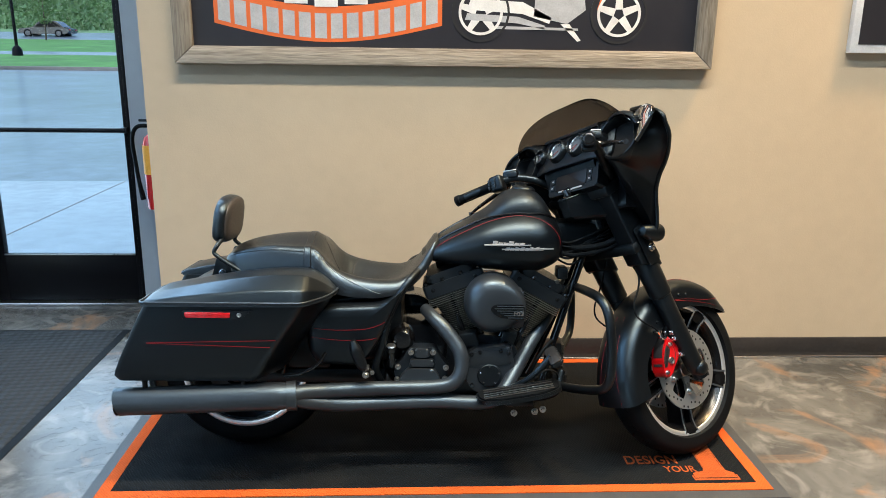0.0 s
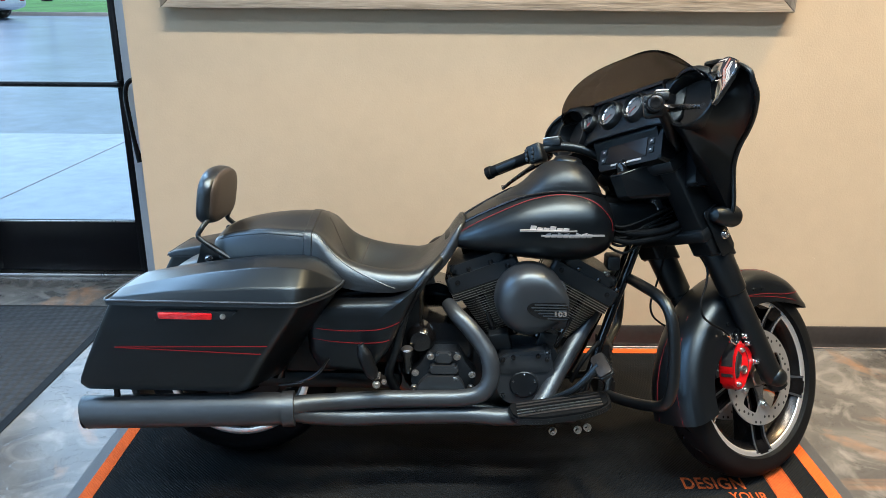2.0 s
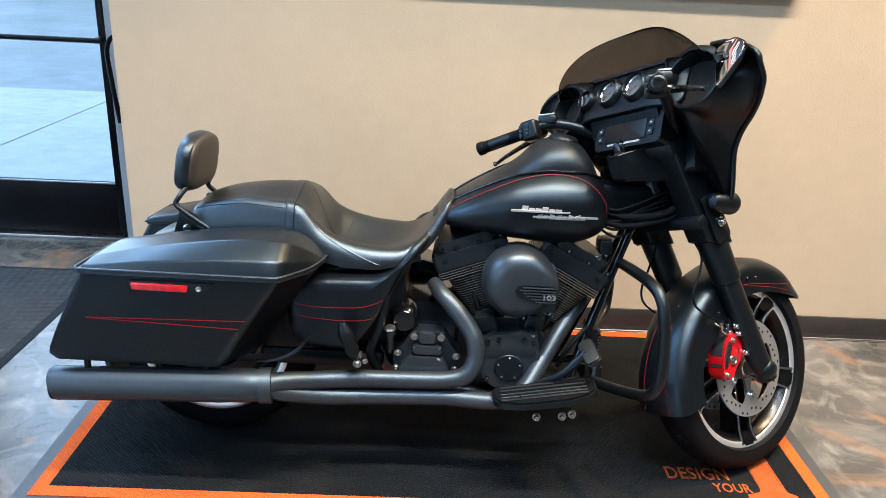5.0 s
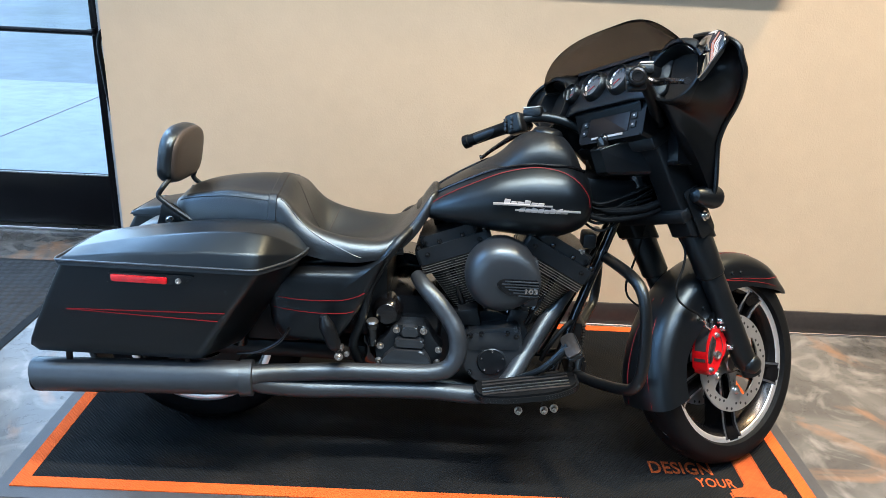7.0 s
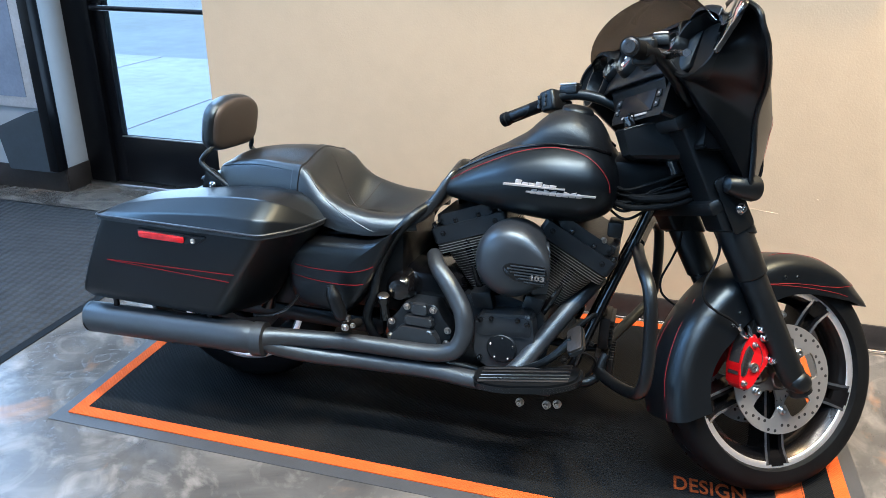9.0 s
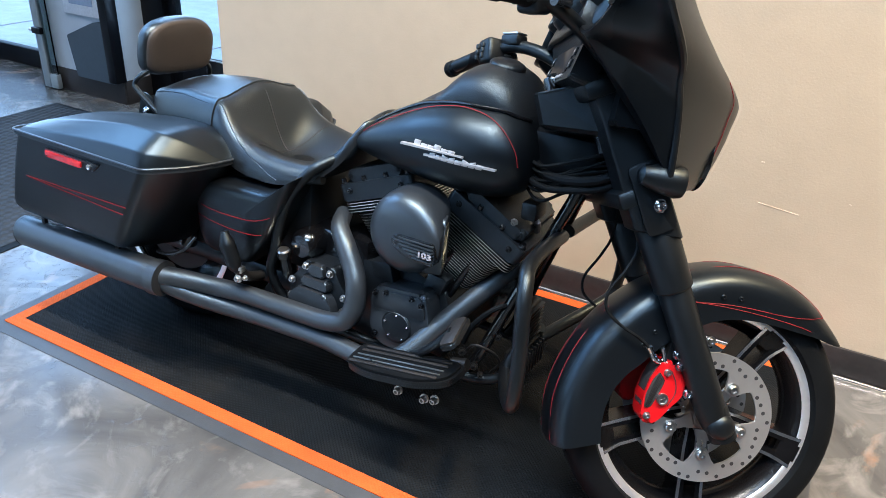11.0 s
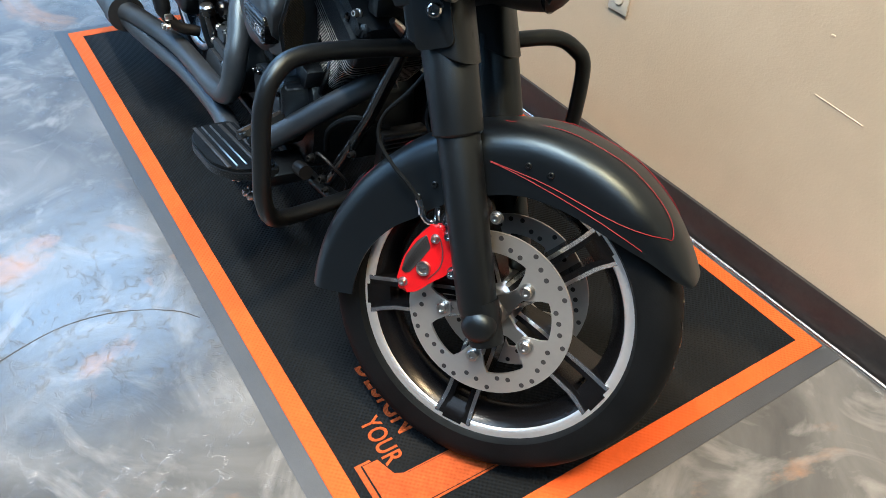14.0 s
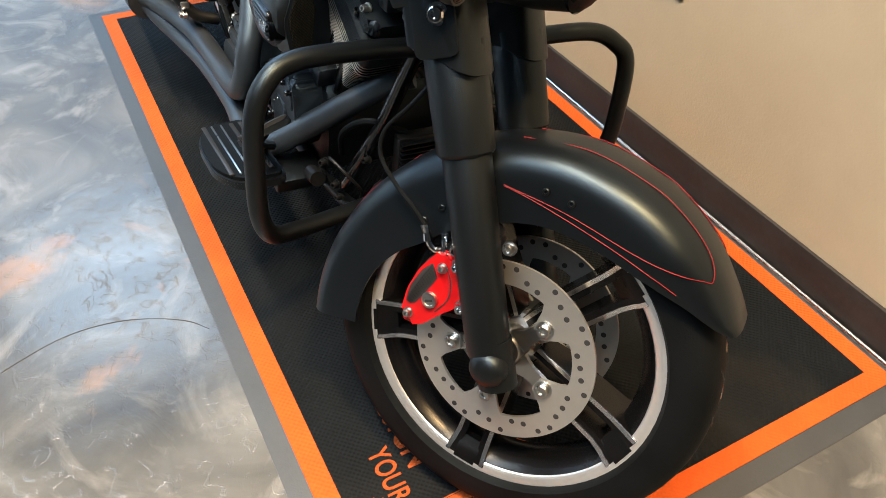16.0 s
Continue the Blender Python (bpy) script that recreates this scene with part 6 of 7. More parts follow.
# --- handlebar, grips, switch boxes, levers
for side in (-1, 1):
    bar = part("handlebar", tube([(-0.335, side * 0.055, 0.650), (-0.358, side * 0.112, 0.682), (-0.410, side * 0.152, 0.729), (-0.466, side * 0.190, 0.760), (-0.525, side * 0.232 + 0.006, 0.776 - side * 0.006), (-0.582, side * 0.278 + 0.014, 0.766 - side * 0.018), (-0.645, side * 0.345 + 0.034, 0.744 - side * 0.026)], 0.0155, 14), POWDER, bike, "black handlebar", FRONT)
    a, b = Vector((-0.584, side * 0.272 + 0.016, 0.765 - side * 0.020)), Vector((-0.654, side * 0.378 + 0.048, 0.741 - side * 0.029))
    d = (b - a).normalized()
    grip = part("grip", tube([a, a + d * 0.004, a + d * 0.010, b - d * 0.020, b - d * 0.017, b], [0.022, 0.022, 0.0188, 0.0188, 0.0215, 0.0215], 20, straight=True), RUBBER, bar, "black rubber grip")
    part("grip_end", lathe([(0, 0.003), (0.007, 0.003), (0.008, 0.005), (0.013, 0.005), (0.014, 0.002), (0.0185, 0.0), (0.0185, -0.006)], 20, Matrix.Translation(b) @ d.to_track_quat("Z", "Y").to_matrix().to_4x4()), LEVER, grip)
    c = a - d * 0.030
    q = Matrix.Translation(c) @ d.to_track_quat("Z", "Y").to_matrix().to_4x4()
    box = part("switch_box", cube(bmesh.new(), (0.050, 0.062, 0.052), q, 0.010, 3), PLASTIC, bar, "black switch housing")
    for i in range(2):
        for k in range(3):
            part("switch", cube(bmesh.new(), (0.009, 0.012, 0.009), Matrix.Translation(c + Vector((-0.028, 0, 0.012 - 0.013 * k)) + d * (0.012 - 0.022 * i)) @ d.to_track_quat("Z", "Y").to_matrix().to_4x4(), 0.002), WRINKLE, box)
    part("reservoir", cube(bmesh.new(), (0.058, 0.038, 0.026), Matrix.Translation(c - d * 0.030 + Vector((0.034, 0, 0.026))) @ pose(0, 0, 0, 0, 0, -side * 55), 0.006), PLASTIC, box)
    part("reservoir_lid", cube(bmesh.new(), (0.054, 0.034, 0.005), Matrix.Translation(c - d * 0.030 + Vector((0.034, 0, 0.0415))) @ pose(0, 0, 0, 0, 0, -side * 55), 0.002), STEEL, box, "bare metal reservoir lid")
    tip = b + Vector((0.098, side * 0.060, -0.016 - (0.022 if side > 0 else 0.0)))
    part("lever", tube([c + Vector((0.026, 0, 0.002)), c + Vector((0.058, side * 0.010, -0.004)), c.lerp(tip, 0.45) + Vector((0.030, 0, 0.0)), c.lerp(tip, 0.78) + Vector((0.012, 0, 0.0)), tip - d * 0.012, tip], [0.010, 0.011, 0.0085, 0.0065, 0.0060, 0.0088], 10), LEVER, bar, "black hand lever")

# --- cables between tank and fork
for pts, r in (([(0.53, -0.05, 0.80), (0.60, -0.10, 0.775), (0.70, -0.12, 0.79), (0.78, -0.11, 0.83)], 0.011), ([(0.52, -0.07, 0.76), (0.60, -0.115, 0.750), (0.70, -0.12, 0.770), (0.77, -0.11, 0.80)], 0.008), ([(0.52, 0.02, 0.83), (0.62, -0.03, 0.82), (0.72, -0.06, 0.85)], 0.014)):
    part("wiring_loom", tube(pts, r, 10), RUBBER, bike)
part("wiring_tray", block(0.515, 0.700, -0.070, 0.070, 0.735, 0.865, 0.02), PLASTIC, bike)
rng_loom = random.Random(11)
for k in range(6):
    z0, y0 = 0.745 + 0.014 * k, -0.055 - 0.012 * rng_loom.random()
    part("cable", tube([(0.520, y0, z0), (0.575 + 0.02 * rng_loom.random(), y0 - 0.045, z0 - 0.012 - 0.02 * rng_loom.random()), (0.650, y0 - 0.040, z0 - 0.010 + 0.03 * rng_loom.random()), (0.735, y0 - 0.020, z0 + 0.040)], 0.0028 + 0.002 * rng_loom.random(), 8, 20), RUBBER, bike)
part("ignition_coil", block(0.545, 0.585, -0.10, -0.03, 0.655, 0.70, 0.008), PLASTIC, bike)
part("coil_stud", tube([(0.562, -0.02, 0.61), (0.569, -0.040, 0.628), (0.576, -0.060, 0.646)], [0.011, 0.011, 0.007], 10, straight=True), STEEL, bike)
bolt(bike, (0.540, -0.115, 0.650), 0.007, (0.3, -1, 0.2), STEEL, 0.012)


# ---- display mat ----
MX0, MX1, MY0, MY1 = -1.105, 1.320, 2.216, 3.421
display = thing("display_mat", pose(0, 0, 0), "black rubber display mat with an orange border line", "floor mat")


def frame_strip(x0, x1, y0, y1, w, z0, z1, zi=None):
    """A flat rectangular ring; zi is the height at its outer edge if it slopes."""
    bm = bmesh.new()
    zi = z1 if zi is None else zi
    o = [(x0, y0), (x1, y0), (x1, y1), (x0, y1)]
    i = [(x0 + w, y0 + w), (x1 - w, y0 + w), (x1 - w, y1 - w), (x0 + w, y1 - w)]
    ob, ot = [bm.verts.new((*p, z0)) for p in o], [bm.verts.new((*p, zi)) for p in o]
    ib, it = [bm.verts.new((*p, z0)) for p in i], [bm.verts.new((*p, z1)) for p in i]
    for k in range(4):
        q = (k + 1) % 4
        for f in ((ob[k], ob[q], ot[q], ot[k]), (ot[k], ot[q], it[q], it[k]), (it[k], it[q], ib[q], ib[k]), (ib[k], ib[q], ob[q], ob[k])):
            bm.faces.new(f)
    return bm


part("mat_edge", frame_strip(MX0, MX1, MY0, MY1, 0.050, 0.0005, 0.007, 0.002), EDGE, display, "grey bevelled rubber edge")
part("orange_band", frame_strip(-1.060, 1.275, 2.256, 3.408, 0.042, 0.001, 0.0095), ORANGE, display, "orange woven border band")
def dusty(m, tone, low, high):
    """Pale trodden-in dust in broad soft patches over a cloth."""
    nt = m.node_tree
    b = nt.nodes["Principled BSDF"]
    old = b.inputs["Base Color"].links[0].from_socket
    co = [n for n in nt.nodes if n.type == "TEX_COORD"][0]
    t = nt.nodes.new("ShaderNodeTexNoise")
    t.inputs["Scale"].default_value, t.inputs["Detail"].default_value, t.inputs["Distortion"].default_value = 2.6, 8, 0.8
    nt.links.new(co.outputs["Object"], t.inputs["Vector"])
    mr = nt.nodes.new("ShaderNodeMapRange")
    mr.inputs[1].default_value, mr.inputs[2].default_value = low, high
    nt.links.new(t.outputs["Fac"], mr.inputs[0])
    mx = nt.nodes.new("ShaderNodeMix")
    mx.data_type = "RGBA"
    nt.links.new(mr.outputs[0], mx.inputs["Factor"])
    nt.links.new(old, mx.inputs["A"])
    mx.inputs["B"].default_value = rgb(*tone)
    nt.links.new(mx.outputs["Result"], b.inputs["Base Color"])


dusty(FIELD, (0.0135, 0.0130, 0.0120), 0.52, 0.80)
part("mat_field", block(-1.018, 1.233, 2.298, 3.366, 0.001, 0.0085), FIELD, display, "black ribbed cloth field")
WORN = ribbed("worn_orange_cloth", (0.30, 0.060, 0.014), 0.011, 0.001, vary=0.25)
lettering("word", "DESIGN", 0.080, WORN, display, pose(0.801, 2.431, 0.0092), 0.0004, 0.0014, 0.69)
lettering("word", "YOUR", 0.056, WORN, display, pose(0.934, 2.374, 0.0092), 0.0004, 0.001, 0.72)


def numeral(k):
    """A serif figure one, with a foot and a flag."""
    o = [(1.005, 2.318), (1.172, 2.318), (1.172, 2.350), (1.150, 2.362), (1.140, 2.385), (1.140, 2.700), (1.085, 2.700), (1.020, 2.640), (1.020, 2.615), (1.062, 2.625), (1.062, 2.385), (1.050, 2.362), (1.005, 2.350)]
    c = Vector((1.09, 2.50))
    return [tuple(c + Vector((0.014, 0.0)) + (Vector(p) - c).normalized() * ((Vector(p) - c).length - k)) for p in o]


one = part("figure", prism(numeral(0.0), 0.0085, 0.0094), WORN, display)
part("figure_line", prism(numeral(0.012), 0.0090, 0.0097), FIELD, one)
part("figure_fill", prism(numeral(0.016), 0.0092, 0.0101), WORN, one)

# ---- entrance mat ----
em = thing("entrance_mat", pose(0, 0, 0), "charcoal waffle-ribbed entrance mat by the door", "floor mat")
part("mat_border", frame_strip(-2.95, -1.50, 1.9, 3.86, 0.03, 0.0005, 0.008, 0.003), RUBBER, em)
part("mat_body", block(-2.92, -1.53, 1.93, 3.83, 0.001, 0.009), DOORMAT, em)

# ---- framed picture on the tan wall ----


def wood(name, stretch):
    """Weathered board: long grain, dark checks and knots."""
    m = material(name, (0.22, 0.175, 0.125), 0.82, vary=0.45, scale=3, colour2=(0.40, 0.345, 0.275), random=0.12)
    nt = m.node_tree
    co = [n for n in nt.nodes if n.type == "TEX_COORD"][0]
    mp = nt.nodes.new("ShaderNodeMapping")
    mp.inputs["Scale"].default_value = stretch
    nt.links.new(co.outputs["Object"], mp.inputs["Vector"])
    for n in list(nt.nodes):
        if n.type == "TEX_NOISE":
            n.inputs["Distortion"].default_value = 0.6
            nt.links.new(mp.outputs[0], n.inputs["Vector"])
    g = nt.nodes.new("ShaderNodeTexNoise")
    g.inputs["Scale"].default_value, g.inputs["Detail"].default_value = 26, 6
    nt.links.new(mp.outputs[0], g.inputs["Vector"])
    bp = nt.nodes.new("ShaderNodeBump")
    bp.inputs["Strength"].default_value, bp.inputs["Distance"].default_value = 0.8, 0.004
    nt.links.new(g.outputs["Fac"], bp.inputs["Height"])
    nt.links.new(bp.outputs[0], nt.nodes["Principled BSDF"].inputs["Normal"])
    return m


BARN, BARN_UP = wood("weathered_barn_wood", (0.35, 4, 5)), wood("weathered_barn_wood_upright", (5, 4, 0.35))
NAVY = material("dark_print_ground", (0.018, 0.018, 0.024), 0.45, vary=0.12, scale=3)
PRINT_ORANGE = material("orange_print", (0.70, 0.14, 0.03), 0.45, vary=0.05)
PRINT_GREY = material("silver_print", (0.42, 0.42, 0.43), 0.45, vary=0.15, scale=20)
PRINT_WHITE = material("white_print", (0.72, 0.70, 0.68), 0.45, vary=0.1, scale=20)
PX0, PX1, PZ0, PZ1 = -1.022, 1.362, 1.412, 2.62
pic = thing("framed_picture", pose(0, WALL_Y, 0), "wide dark printed picture in a weathered barn-wood frame", "picture")
for name, o in (("frame_rail", [(PX0, PZ0), (PX1, PZ0), (PX1 - 0.083, PZ0 + 0.076), (PX0 + 0.083, PZ0 + 0.076)]), ("frame_rail", [(PX0, PZ1), (PX1, PZ1), (PX1 - 0.083, PZ1 - 0.076), (PX0 + 0.083, PZ1 - 0.076)]),
                ("frame_stile", [(PX0, PZ0 + 0.001), (PX0 + 0.082, PZ0 + 0.077), (PX0 + 0.082, PZ1 - 0.077), (PX0, PZ1 - 0.001)]), ("frame_stile", [(PX1, PZ0 + 0.001), (PX1 - 0.082, PZ0 + 0.077), (PX1 - 0.082, PZ1 - 0.077), (PX1, PZ1 - 0.001)])):
    part(name, prism(o, -0.048, -0.002, XZ, 0.003), BARN if name == "frame_rail" else BARN_UP, pic)
part("print", block(PX0 + 0.08, PX1 - 0.08, -0.022, -0.006, PZ0 + 0.074, PZ1 - 0.074), NAVY, pic, "dark navy print")


def print_shape(o, mat, d, name="print_shape"):
    return part(name, prism(o, -0.022 - d, -0.0215, XZ), mat, pic)


def banner(z0, z1, x0, x1, sag):
    top = [(x0 + (x1 - x0) * i / 16, z1 - sag * math.sin(math.pi * i / 16)) for i in range(17)]
    low = [(x0 + (x1 - x0) * i / 16, z0 - sag * math.sin(math.pi * i / 16)) for i in range(16, -1, -1)]
    return top + low


print_shape(banner(1.585, 1.735, -0.845, 0.145, 0.075), PRINT_ORANGE, 0.001, "banner")
for i in range(14):
    t0, t1 = (i + 0.12) / 14, (i + 0.86) / 14
    xa, xb = -0.835 + 0.97 * t0, -0.835 + 0.97 * t1
    za, zb = 0.075 * math.sin(math.pi * t0), 0.075 * math.sin(math.pi * t1)
    print_shape([(xa, 1.600 - za), (xb, 1.600 - zb), (xb, 1.705 - zb), (xa, 1.705 - za)], PRINT_GREY, 0.002, "silver_bar")
for i in range(5):
    print_shape([(-0.67 + i * 0.13, 1.70 - 0.03 * (2 - abs(i - 2)) ** 0.5), (-0.57 + i * 0.13, 1.70 - 0.03 * (2 - abs(i - 2)) ** 0.5), (-0.57 + i * 0.13, 1.95), (-0.67 + i * 0.13, 1.95)], PRINT_WHITE, 0.003, "white_bar")


def disc(cx, cz, r0, r1, n=36):
    bm = bmesh.new()
    o = [[(cx + r * math.cos(2 * math.pi * k / n), -0.0245 if e else -0.0215, cz + r * math.sin(2 * math.pi * k / n)) for k in range(n)] for r, e in ((r0, 0), (r0, 1), (r1, 1), (r1, 0))]
    return loft(o, False, True, bm)


for cx in (0.315, 0.930):
    part("printed_wheel", disc(cx, 1.645, 0.128, 0.118), INK, pic)
    part("printed_rim", disc(cx, 1.645, 0.098, 0.086), PRINT_WHITE, pic)
    for k in range(5):
        a = radians(72 * k + 20)
        u, v = math.cos(a), math.sin(a)
        print_shape([(cx + 0.02 * u - 0.018 * v, 1.645 + 0.02 * v + 0.018 * u), (cx + 0.09 * u - 0.012 * v, 1.645 + 0.09 * v + 0.012 * u), (cx + 0.09 * u + 0.012 * v, 1.645 + 0.09 * v - 0.012 * u), (cx + 0.02 * u + 0.018 * v, 1.645 + 0.02 * v - 0.018 * u)], PRINT_WHITE, 0.0015)
for o, mm in (([(0.255, 1.655), (0.50, 1.640), (0.62, 1.600), (0.63, 1.625), (0.50, 1.690), (0.27, 1.700)], PRINT_WHITE), ([(0.245, 1.612), (0.48, 1.600), (0.60, 1.575), (0.60, 1.592), (0.48, 1.628), (0.255, 1.640)], PRINT_GREY), ([(0.55, 1.63), (0.70, 1.60), (0.78, 1.66), (0.76, 1.80), (0.56, 1.80)], PRINT_GREY), ([(0.67, 1.60), (0.71, 1.60), (0.765, 1.53), (0.75, 1.525)], PRINT_WHITE), ([(0.38, 1.575), (0.75, 1.572), (0.75, 1.582), (0.38, 1.588)], PRINT_GREY), ([(0.83, 1.66), (0.86, 1.70), (0.90, 1.80), (0.87, 1.80)], PRINT_ORANGE)):
    print_shape(o, mm, 0.0018)

second = thing("canvas_print", pose(0, WALL_Y, 0), "white-edged canvas photo print on the tan wall", "picture")
part("canvas", block(1.995, 2.75, -0.035, -0.002, 1.492, 2.2, 0.003), PRINT_WHITE, second)
part("photo", block(2.030, 2.71, -0.0375, -0.034, 1.530, 2.16), NAVY, second, "dark dusk photograph")

# ---- wall details ----
outlet = thing("wall_outlet", pose(0.385, WALL_Y, 0.515), "ivory wall outlet on the tan wall", "outlet")
IVORY = material("ivory_plastic", (0.62, 0.58, 0.48), 0.35, vary=0.05)
part("cover_plate", block(-0.036, 0.036, -0.006, -0.0005, -0.058, 0.058, 0.003), IVORY, outlet)
for z in (-0.022, 0.022):
    part("socket", lathe([(0, 0.002), (0.014, 0.002), (0.016, 0.0), (0.016, -0.004)], 18, pose(0, -0.007, z, 90, 0, 0)), IVORY, outlet)
part("trim", tube([(-1.15, WALL_Y - 0.022, 0.006), (7.9, WALL_Y - 0.022, 0.006)], 0.0055, 8, straight=True), MACHINED, None, "thin metal floor trim along the baseboard", kind="structure", category="trim")

# ---- fire extinguisher on the grey wall ----
ext = thing("fire_extinguisher", pose(-1.405, DOOR_Y - 0.075, 0.60), "red fire extinguisher with a black hose on the grey wall", "fire extinguisher")
EXT_RED = material("extinguisher_red", (0.50, 0.012, 0.012), 0.25, vary=0.06, coat=0.5)
YELLOW = material("yellow_label", (0.75, 0.33, 0.03), 0.45, vary=0.15, scale=20)
part("cylinder", lathe([(0, 0.0), (0.062, 0.004), (0.066, 0.02), (0.066, 0.36), (0.055, 0.40), (0.025, 0.425), (0.02, 0.44), (0, 0.44)], 32), EXT_RED, ext)
part("label_band", lathe([(0.0665, 0.20), (0.0675, 0.20), (0.0675, 0.36), (0.0665, 0.36)], 32, closed=True), YELLOW, ext, "orange-yellow label")
part("valve", block(-0.02, 0.02, -0.02, 0.02, 0.44, 0.49, 0.005), STEEL, ext)
part("handle", block(-0.075, 0.02, -0.012, 0.012, 0.485, 0.50, 0.004), PLASTIC, ext)
part("hose", tube([(-0.01, -0.02, 0.465), (-0.075, -0.035, 0.46), (-0.105, -0.04, 0.40), (-0.098, -0.045, 0.28), (-0.085, -0.05, 0.16), (-0.070, -0.05, 0.06)], [0.011, 0.011, 0.011, 0.011, 0.011, 0.015], 12), RUBBER, ext, "black rubber hose")
part("wall_hook", block(-0.02, 0.02, 0.06, 0.0745, 0.38, 0.44, 0.003), STEEL, ext)

# ---- leaflet box on the pier ----
holder = thing("notice_board", pose(-2.82, 4.09, -0.13), "dark box and framed notice on the pale pier", "notice")
part("notice_frame", block(-0.20, 0.12, -0.02, -0.001, 0.62, 1.55, 0.004), material("notice_frame_grey", (0.50, 0.52, 0.55), 0.5), holder)
part("notice_sheet", block(-0.14, 0.06, -0.023, -0.019, 0.68, 1.5), material("notice_blue_grey", (0.20, 0.25, 0.34), 0.4), holder)
part("dark_panel", prism(rounded([(-0.12, 0.26), (0.20, 0.26), (0.22, 0.62), (0.08, 0.60), (-0.16, 0.50)], 0.006), -0.06, -0.002, XZ, 0.004), material("dark_slate_plastic", (0.03, 0.045, 0.06), 0.5), holder)
part("side_post", block(0.17, 0.235, -0.075, -0.0005, 0.27, 2.1, 0.004), ALU_BLACK, holder)


# ---- second door leaf, standing open against the pier ----
leaf = thing("door_2", pose(-3.245, 4.045, 0), "open glass door leaf in a pale metal frame with a black latch", "door", kind="structure")
PALE_METAL = material("pale_grey_metal", (0.30, 0.34, 0.35), 0.35, metal=0.4, vary=0.1, scale=6)
part("stile", block(-0.030, 0.030, -0.018, 0.018, 0.012, 2.10, 0.004), PALE_METAL, leaf)
part("pane", block(0.030, 0.095, -0.005, 0.005, 0.10, 2.05), glass("green_edge_glass", (0.62, 0.74, 0.72), 0.08, 1.3), leaf)
part("bottom_shoe", block(0.030, 0.098, -0.016, 0.016, 0.012, 0.10, 0.003), PALE_METAL, leaf)
latch = part("latch", block(-0.020, 0.060, -0.046, -0.018, 0.345, 0.385, 0.006), ALU_BLACK, leaf, "black latch")
part("bolt_rod", tube([(-0.055, -0.030, 0.362), (-0.018, -0.030, 0.362)], 0.009, 10, straight=True), STEEL, latch, "bare steel bolt")

# ---- outside things ----
WHEEL_GREY = material("grey_wheel_paint", (0.16, 0.165, 0.17), 0.4, vary=0.1)
def car(name, m, length, width, height, paint, label, suv):
    """A plain road car: body, glasshouse, four wheels, lamps."""
    t = thing(name, m, label, "car")
    L, H = length / 2, height
    belt = 0.58 * H if not suv else 0.56 * H
    prof = [(-L, 0.28 * H), (-L + 0.05, belt * 0.92), (-0.62 * L, belt), (0.45 * L, belt), (0.90 * L, belt * 0.86), (L, belt * 0.62), (L, 0.24 * H), (0.2 * L, 0.19 * H), (-0.8 * L, 0.19 * H)]
    part("body", prism(rounded(prof, 0.12), -width / 2, width / 2, XZ, 0.08, seg=3), paint, t)
    if suv:
        cab = [(-0.97 * L, belt - 0.02), (-0.88 * L, 0.97 * H), (-0.2 * L, H), (0.12 * L, 0.95 * H), (0.46 * L, belt - 0.02)]
    else:
        cab = [(-0.80 * L, belt - 0.02), (-0.48 * L, 0.95 * H), (-0.1 * L, H), (0.12 * L, 0.96 * H), (0.48 * L, belt - 0.02)]
    part("roof", prism(rounded(cab, 0.10), -width * 0.42, width * 0.42, XZ, 0.05, seg=3), paint, t)
    c = Vector((-0.15 * L, 0.78 * H))
    win = [tuple(c + (Vector(p) - c) * 0.80) for p in cab]
    for s in (-1, 1):
        part("side_glass", prism(rounded(win, 0.05), *sorted((s * width * 0.41, s * (width * 0.42 + 0.006))), XZ), SCREEN, t)
        for x in (-0.58 * L, 0.62 * L):
            r = 0.235 * H
            w = part("wheel", lathe([(0, 0.10), (r * 0.62, 0.10), (r * 0.66, 0.12), (r * 0.95, 0.11), (r, 0.06), (r, -0.10), (0, -0.10)], 24, Matrix.Translation((x, s * (width / 2 - 0.10), r)) @ pose(0, 0, 0, 90 if s < 0 else -90, 0, 0)), RUBBER, t)
            part("wheel_disc", lathe([(0, 0.125), (r * 0.5, 0.125), (r * 0.62, 0.115)], 20, Matrix.Translation((x, s * (width / 2 - 0.10), r)) @ pose(0, 0, 0, 90 if s < 0 else -90, 0, 0)), WHEEL_GREY, w)
        part("headlamp", block(L - 0.16, L + 0.01, s * width * 0.34 - 0.16, s * width * 0.34 + 0.16, belt * 0.66, belt * 0.80, 0.03), PRINT_WHITE, t)
        part("tail_lamp", block(-L - 0.01, -L + 0.12, s * width * 0.36 - 0.14, s * width * 0.36 + 0.14, belt * 0.70, belt * 0.86, 0.03), LENS_RED, t)
    return t


CAR_GREY = material("grey_car_paint", (0.10, 0.115, 0.14), 0.25, metal=0.5, vary=0.05, coat=0.6)
CAR_WHITE = material("white_car_paint", (0.78, 0.78, 0.79), 0.25, vary=0.03, coat=0.6)
car("sedan", pose(-31.8, 70, 2.36, 0, 0, 180), 4.4, 1.8, 1.45, CAR_GREY, "grey sedan on the wet street", False)
car("suv", pose(-19.15, 31.2, 0.475, 0, 0, 180), 4.9, 1.95, 1.72, CAR_WHITE, "white suv parked at the kerb", True)
post = thing("street_lamp", pose(-21.8, 44, 1.03), "dark lamp post on a footing in the lawn", "lamp post")
part("footing", lathe([(0, 0), (0.28, 0), (0.26, 0.35), (0.16, 0.5), (0.1, 0.55), (0, 0.55)], 16), ALU_BLACK, post)
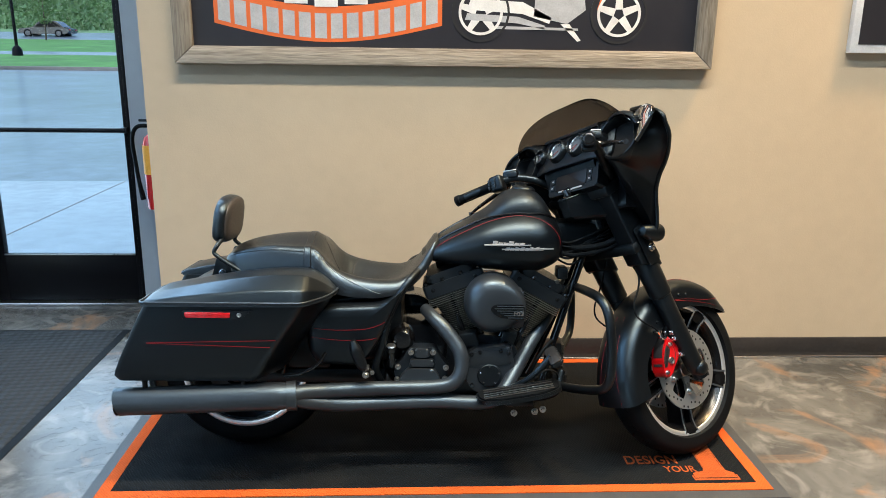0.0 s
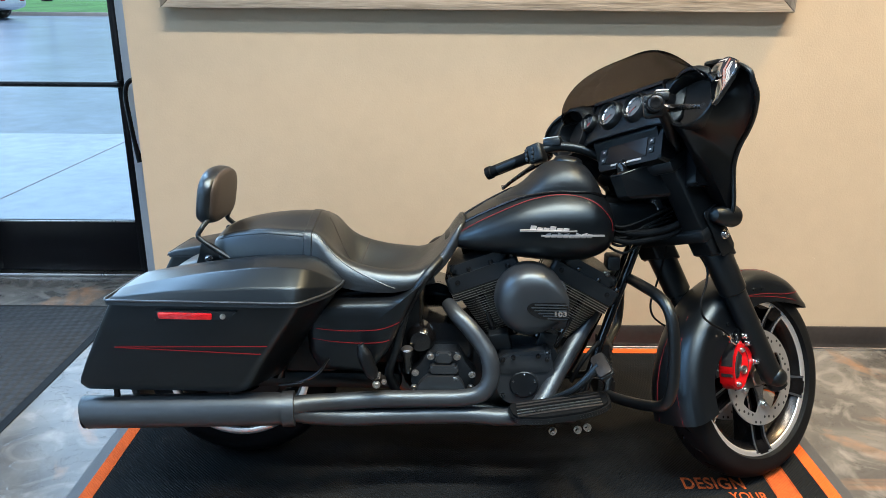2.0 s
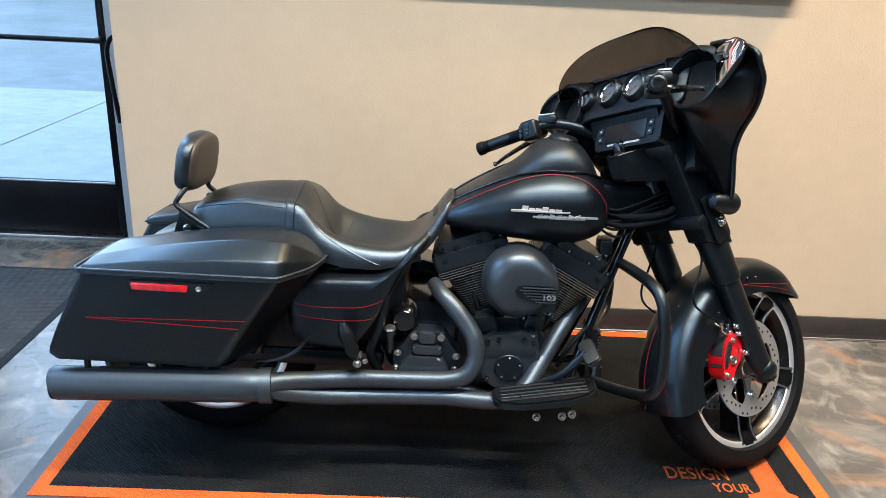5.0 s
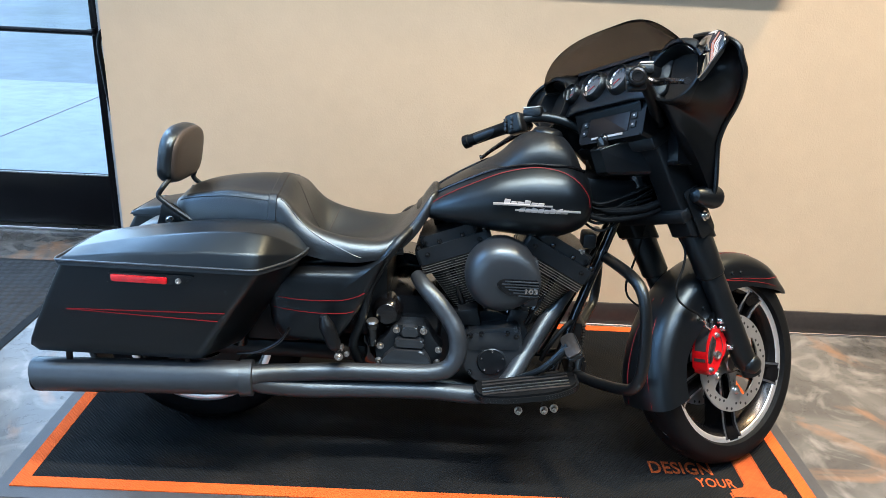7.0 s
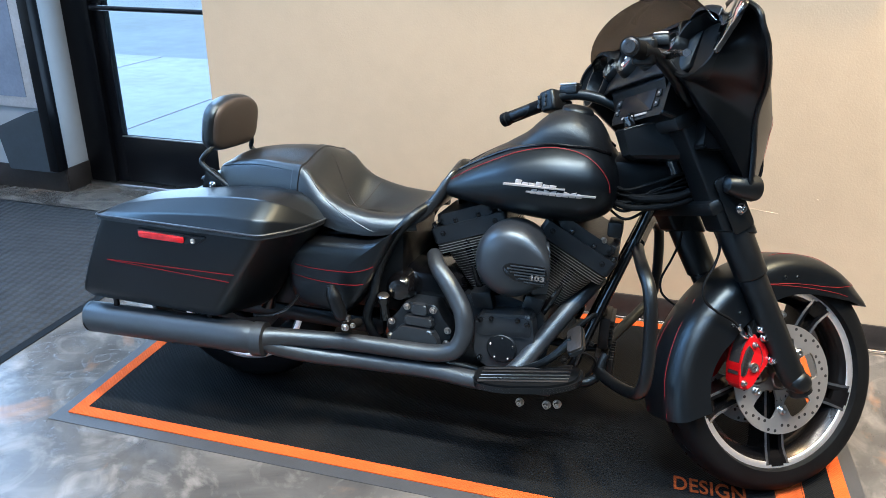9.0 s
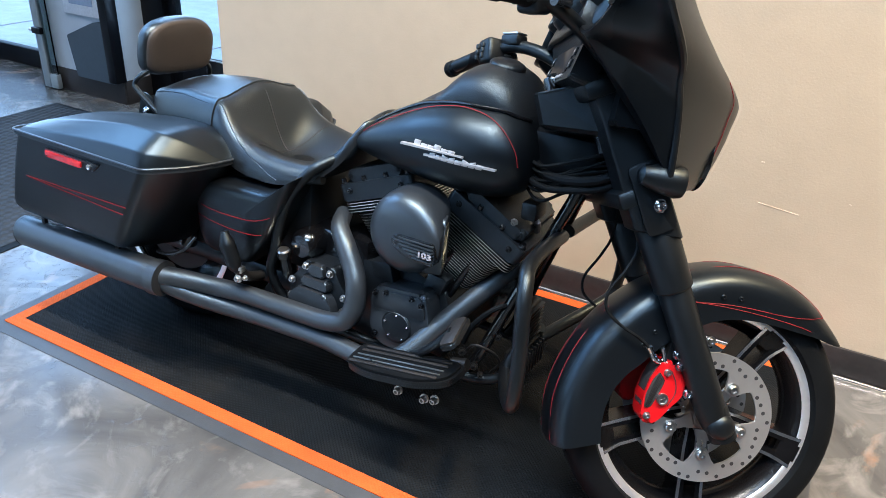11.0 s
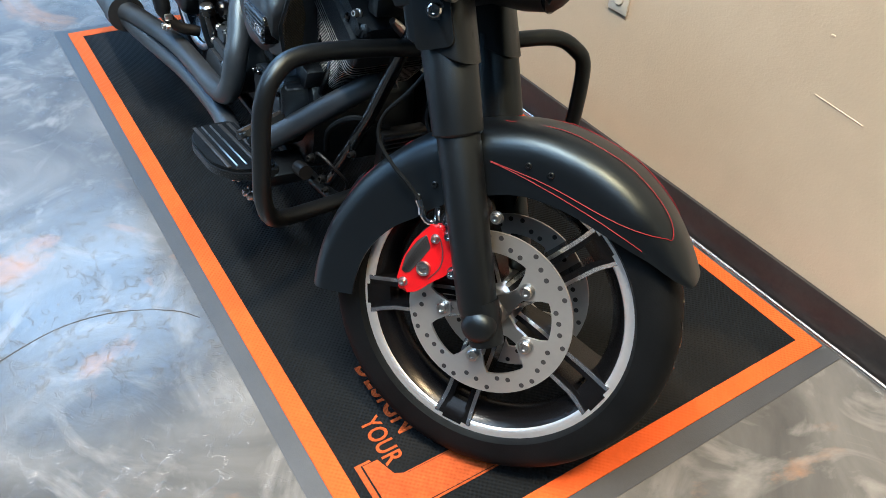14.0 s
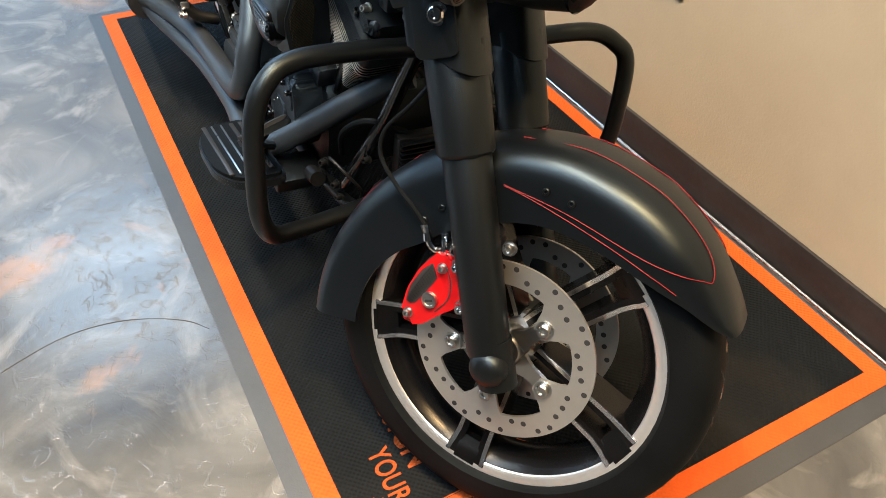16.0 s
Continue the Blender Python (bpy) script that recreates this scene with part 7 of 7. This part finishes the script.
part("pole", tube([(0, 0, 0.5), (0, 0, 7.0)], 0.085, 12, straight=True), ALU_BLACK, post)
part("lamp_head", block(-0.1, 0.7, -0.18, 0.18, 6.9, 7.1, 0.04), ALU_BLACK, post)
BARK = material("young_bark", (0.10, 0.075, 0.055), 0.85, vary=0.3)
LEAF = material("young_leaves", (0.11, 0.19, 0.06), 0.7, vary=0.35, scale=2)
rng = random.Random(5)
tree = thing("young_tree", pose(-29.3, 64, 2.06), "slender young street tree in leaf", "tree")
part("trunk", tube([(0, 0, -0.1), (0.03, 0, 1.5), (0, 0.02, 4.2)], [0.07, 0.055, 0.02], 8), BARK, tree)
bm = bmesh.new()
for i in range(900):
    h = 1.3 + 3.4 * rng.random() ** 0.9
    r = 1.15 * (1 - abs(h - 2.7) / 2.4) * rng.random() ** 0.5
    a = rng.random() * 6.28
    m = Matrix.Translation((r * math.cos(a), r * math.sin(a), h)) @ Euler((rng.random() * 6, rng.random() * 6, rng.random() * 6)).to_matrix().to_4x4()
    vs = [bm.verts.new(m @ Vector(p)) for p in ((-0.10, 0, 0), (0, -0.05, 0.01), (0.10, 0, 0), (0, 0.05, 0.01))]
    bm.faces.new(vs)
part("crown", bm, LEAF, tree)
for i in range(5):
    a = i * 1.3
    part("limb", tube([(0, 0, 1.6 + 0.45 * i), (0.5 * math.cos(a), 0.5 * math.sin(a), 2.2 + 0.45 * i)], [0.025, 0.01], 6), BARK, tree)
bush = bmesh.new()
BRUSH = material("bank_brush", (0.14, 0.24, 0.09), 0.8, vary=0.35, scale=0.4)
for i in range(14000):
    x, y = -70 + 60 * rng.random(), 77 + 24 * rng.random()
    z = 2.95 + max(0, (y - 76)) * 0.23
    s = 0.10 + 0.26 * rng.random()
    m = Matrix.Translation((x, y, z + s * 0.25)) @ Euler((rng.random() * 6, rng.random() * 6, rng.random() * 6)).to_matrix().to_4x4()
    bush.faces.new([bush.verts.new(m @ Vector(p) * 1.0) for p in ((-s, 0, 0), (0, -s * 0.5, 0.1), (s, 0, 0), (0, s * 0.5, 0.1))])
part("brush", bush, BRUSH, None, "rough green brush on the bank", kind="stuff", category="brush")

# ---- marks on floor and wall ----
CRACK = material("crack_shadow", (0.03, 0.028, 0.025), 0.8, vary=0.3, scale=60)
part("floor_crack", tube([(0.46, 1.72, 0.0004), (0.41, 1.83, 0.0004), (0.382, 1.926, 0.0004), (0.386, 2.02, 0.0004), (0.414, 2.10, 0.0004), (0.455, 2.165, 0.0004), (0.497, 2.20, 0.0004)], [0.0005, 0.0010, 0.0006, 0.0011, 0.0006, 0.0012, 0.0005], 5, 60), CRACK, bpy.data.objects["floor"])
part("floor_crack", tube([(-0.15, 1.05, 0.0004), (0.05, 1.38, 0.0004), (0.16, 1.62, 0.0004), (0.30, 1.80, 0.0004)], [0.0006, 0.0011, 0.0008, 0.0006], 5, 40), CRACK, bpy.data.objects["floor"])
CHIP = material("paint_chip", (0.60, 0.49, 0.36), 0.7, vary=0.1, scale=60)
for x, z, w, h, a in ((0.976, 0.641, 0.010, 0.004, 0), (1.052, 0.507, 0.121, 0.0018, 5.7), (1.235, 0.567, 0.006, 0.002, 10), (1.62, 0.42, 0.012, 0.0018, 40)):
    part("paint_chip", cube(bmesh.new(), (w, 0.0016, h), Matrix.Translation((x, WALL_Y - 0.0004, z)) @ pose(0, 0, 0, 0, a, 0), 0.0005, 1), CHIP, bpy.data.objects["wall_north"])
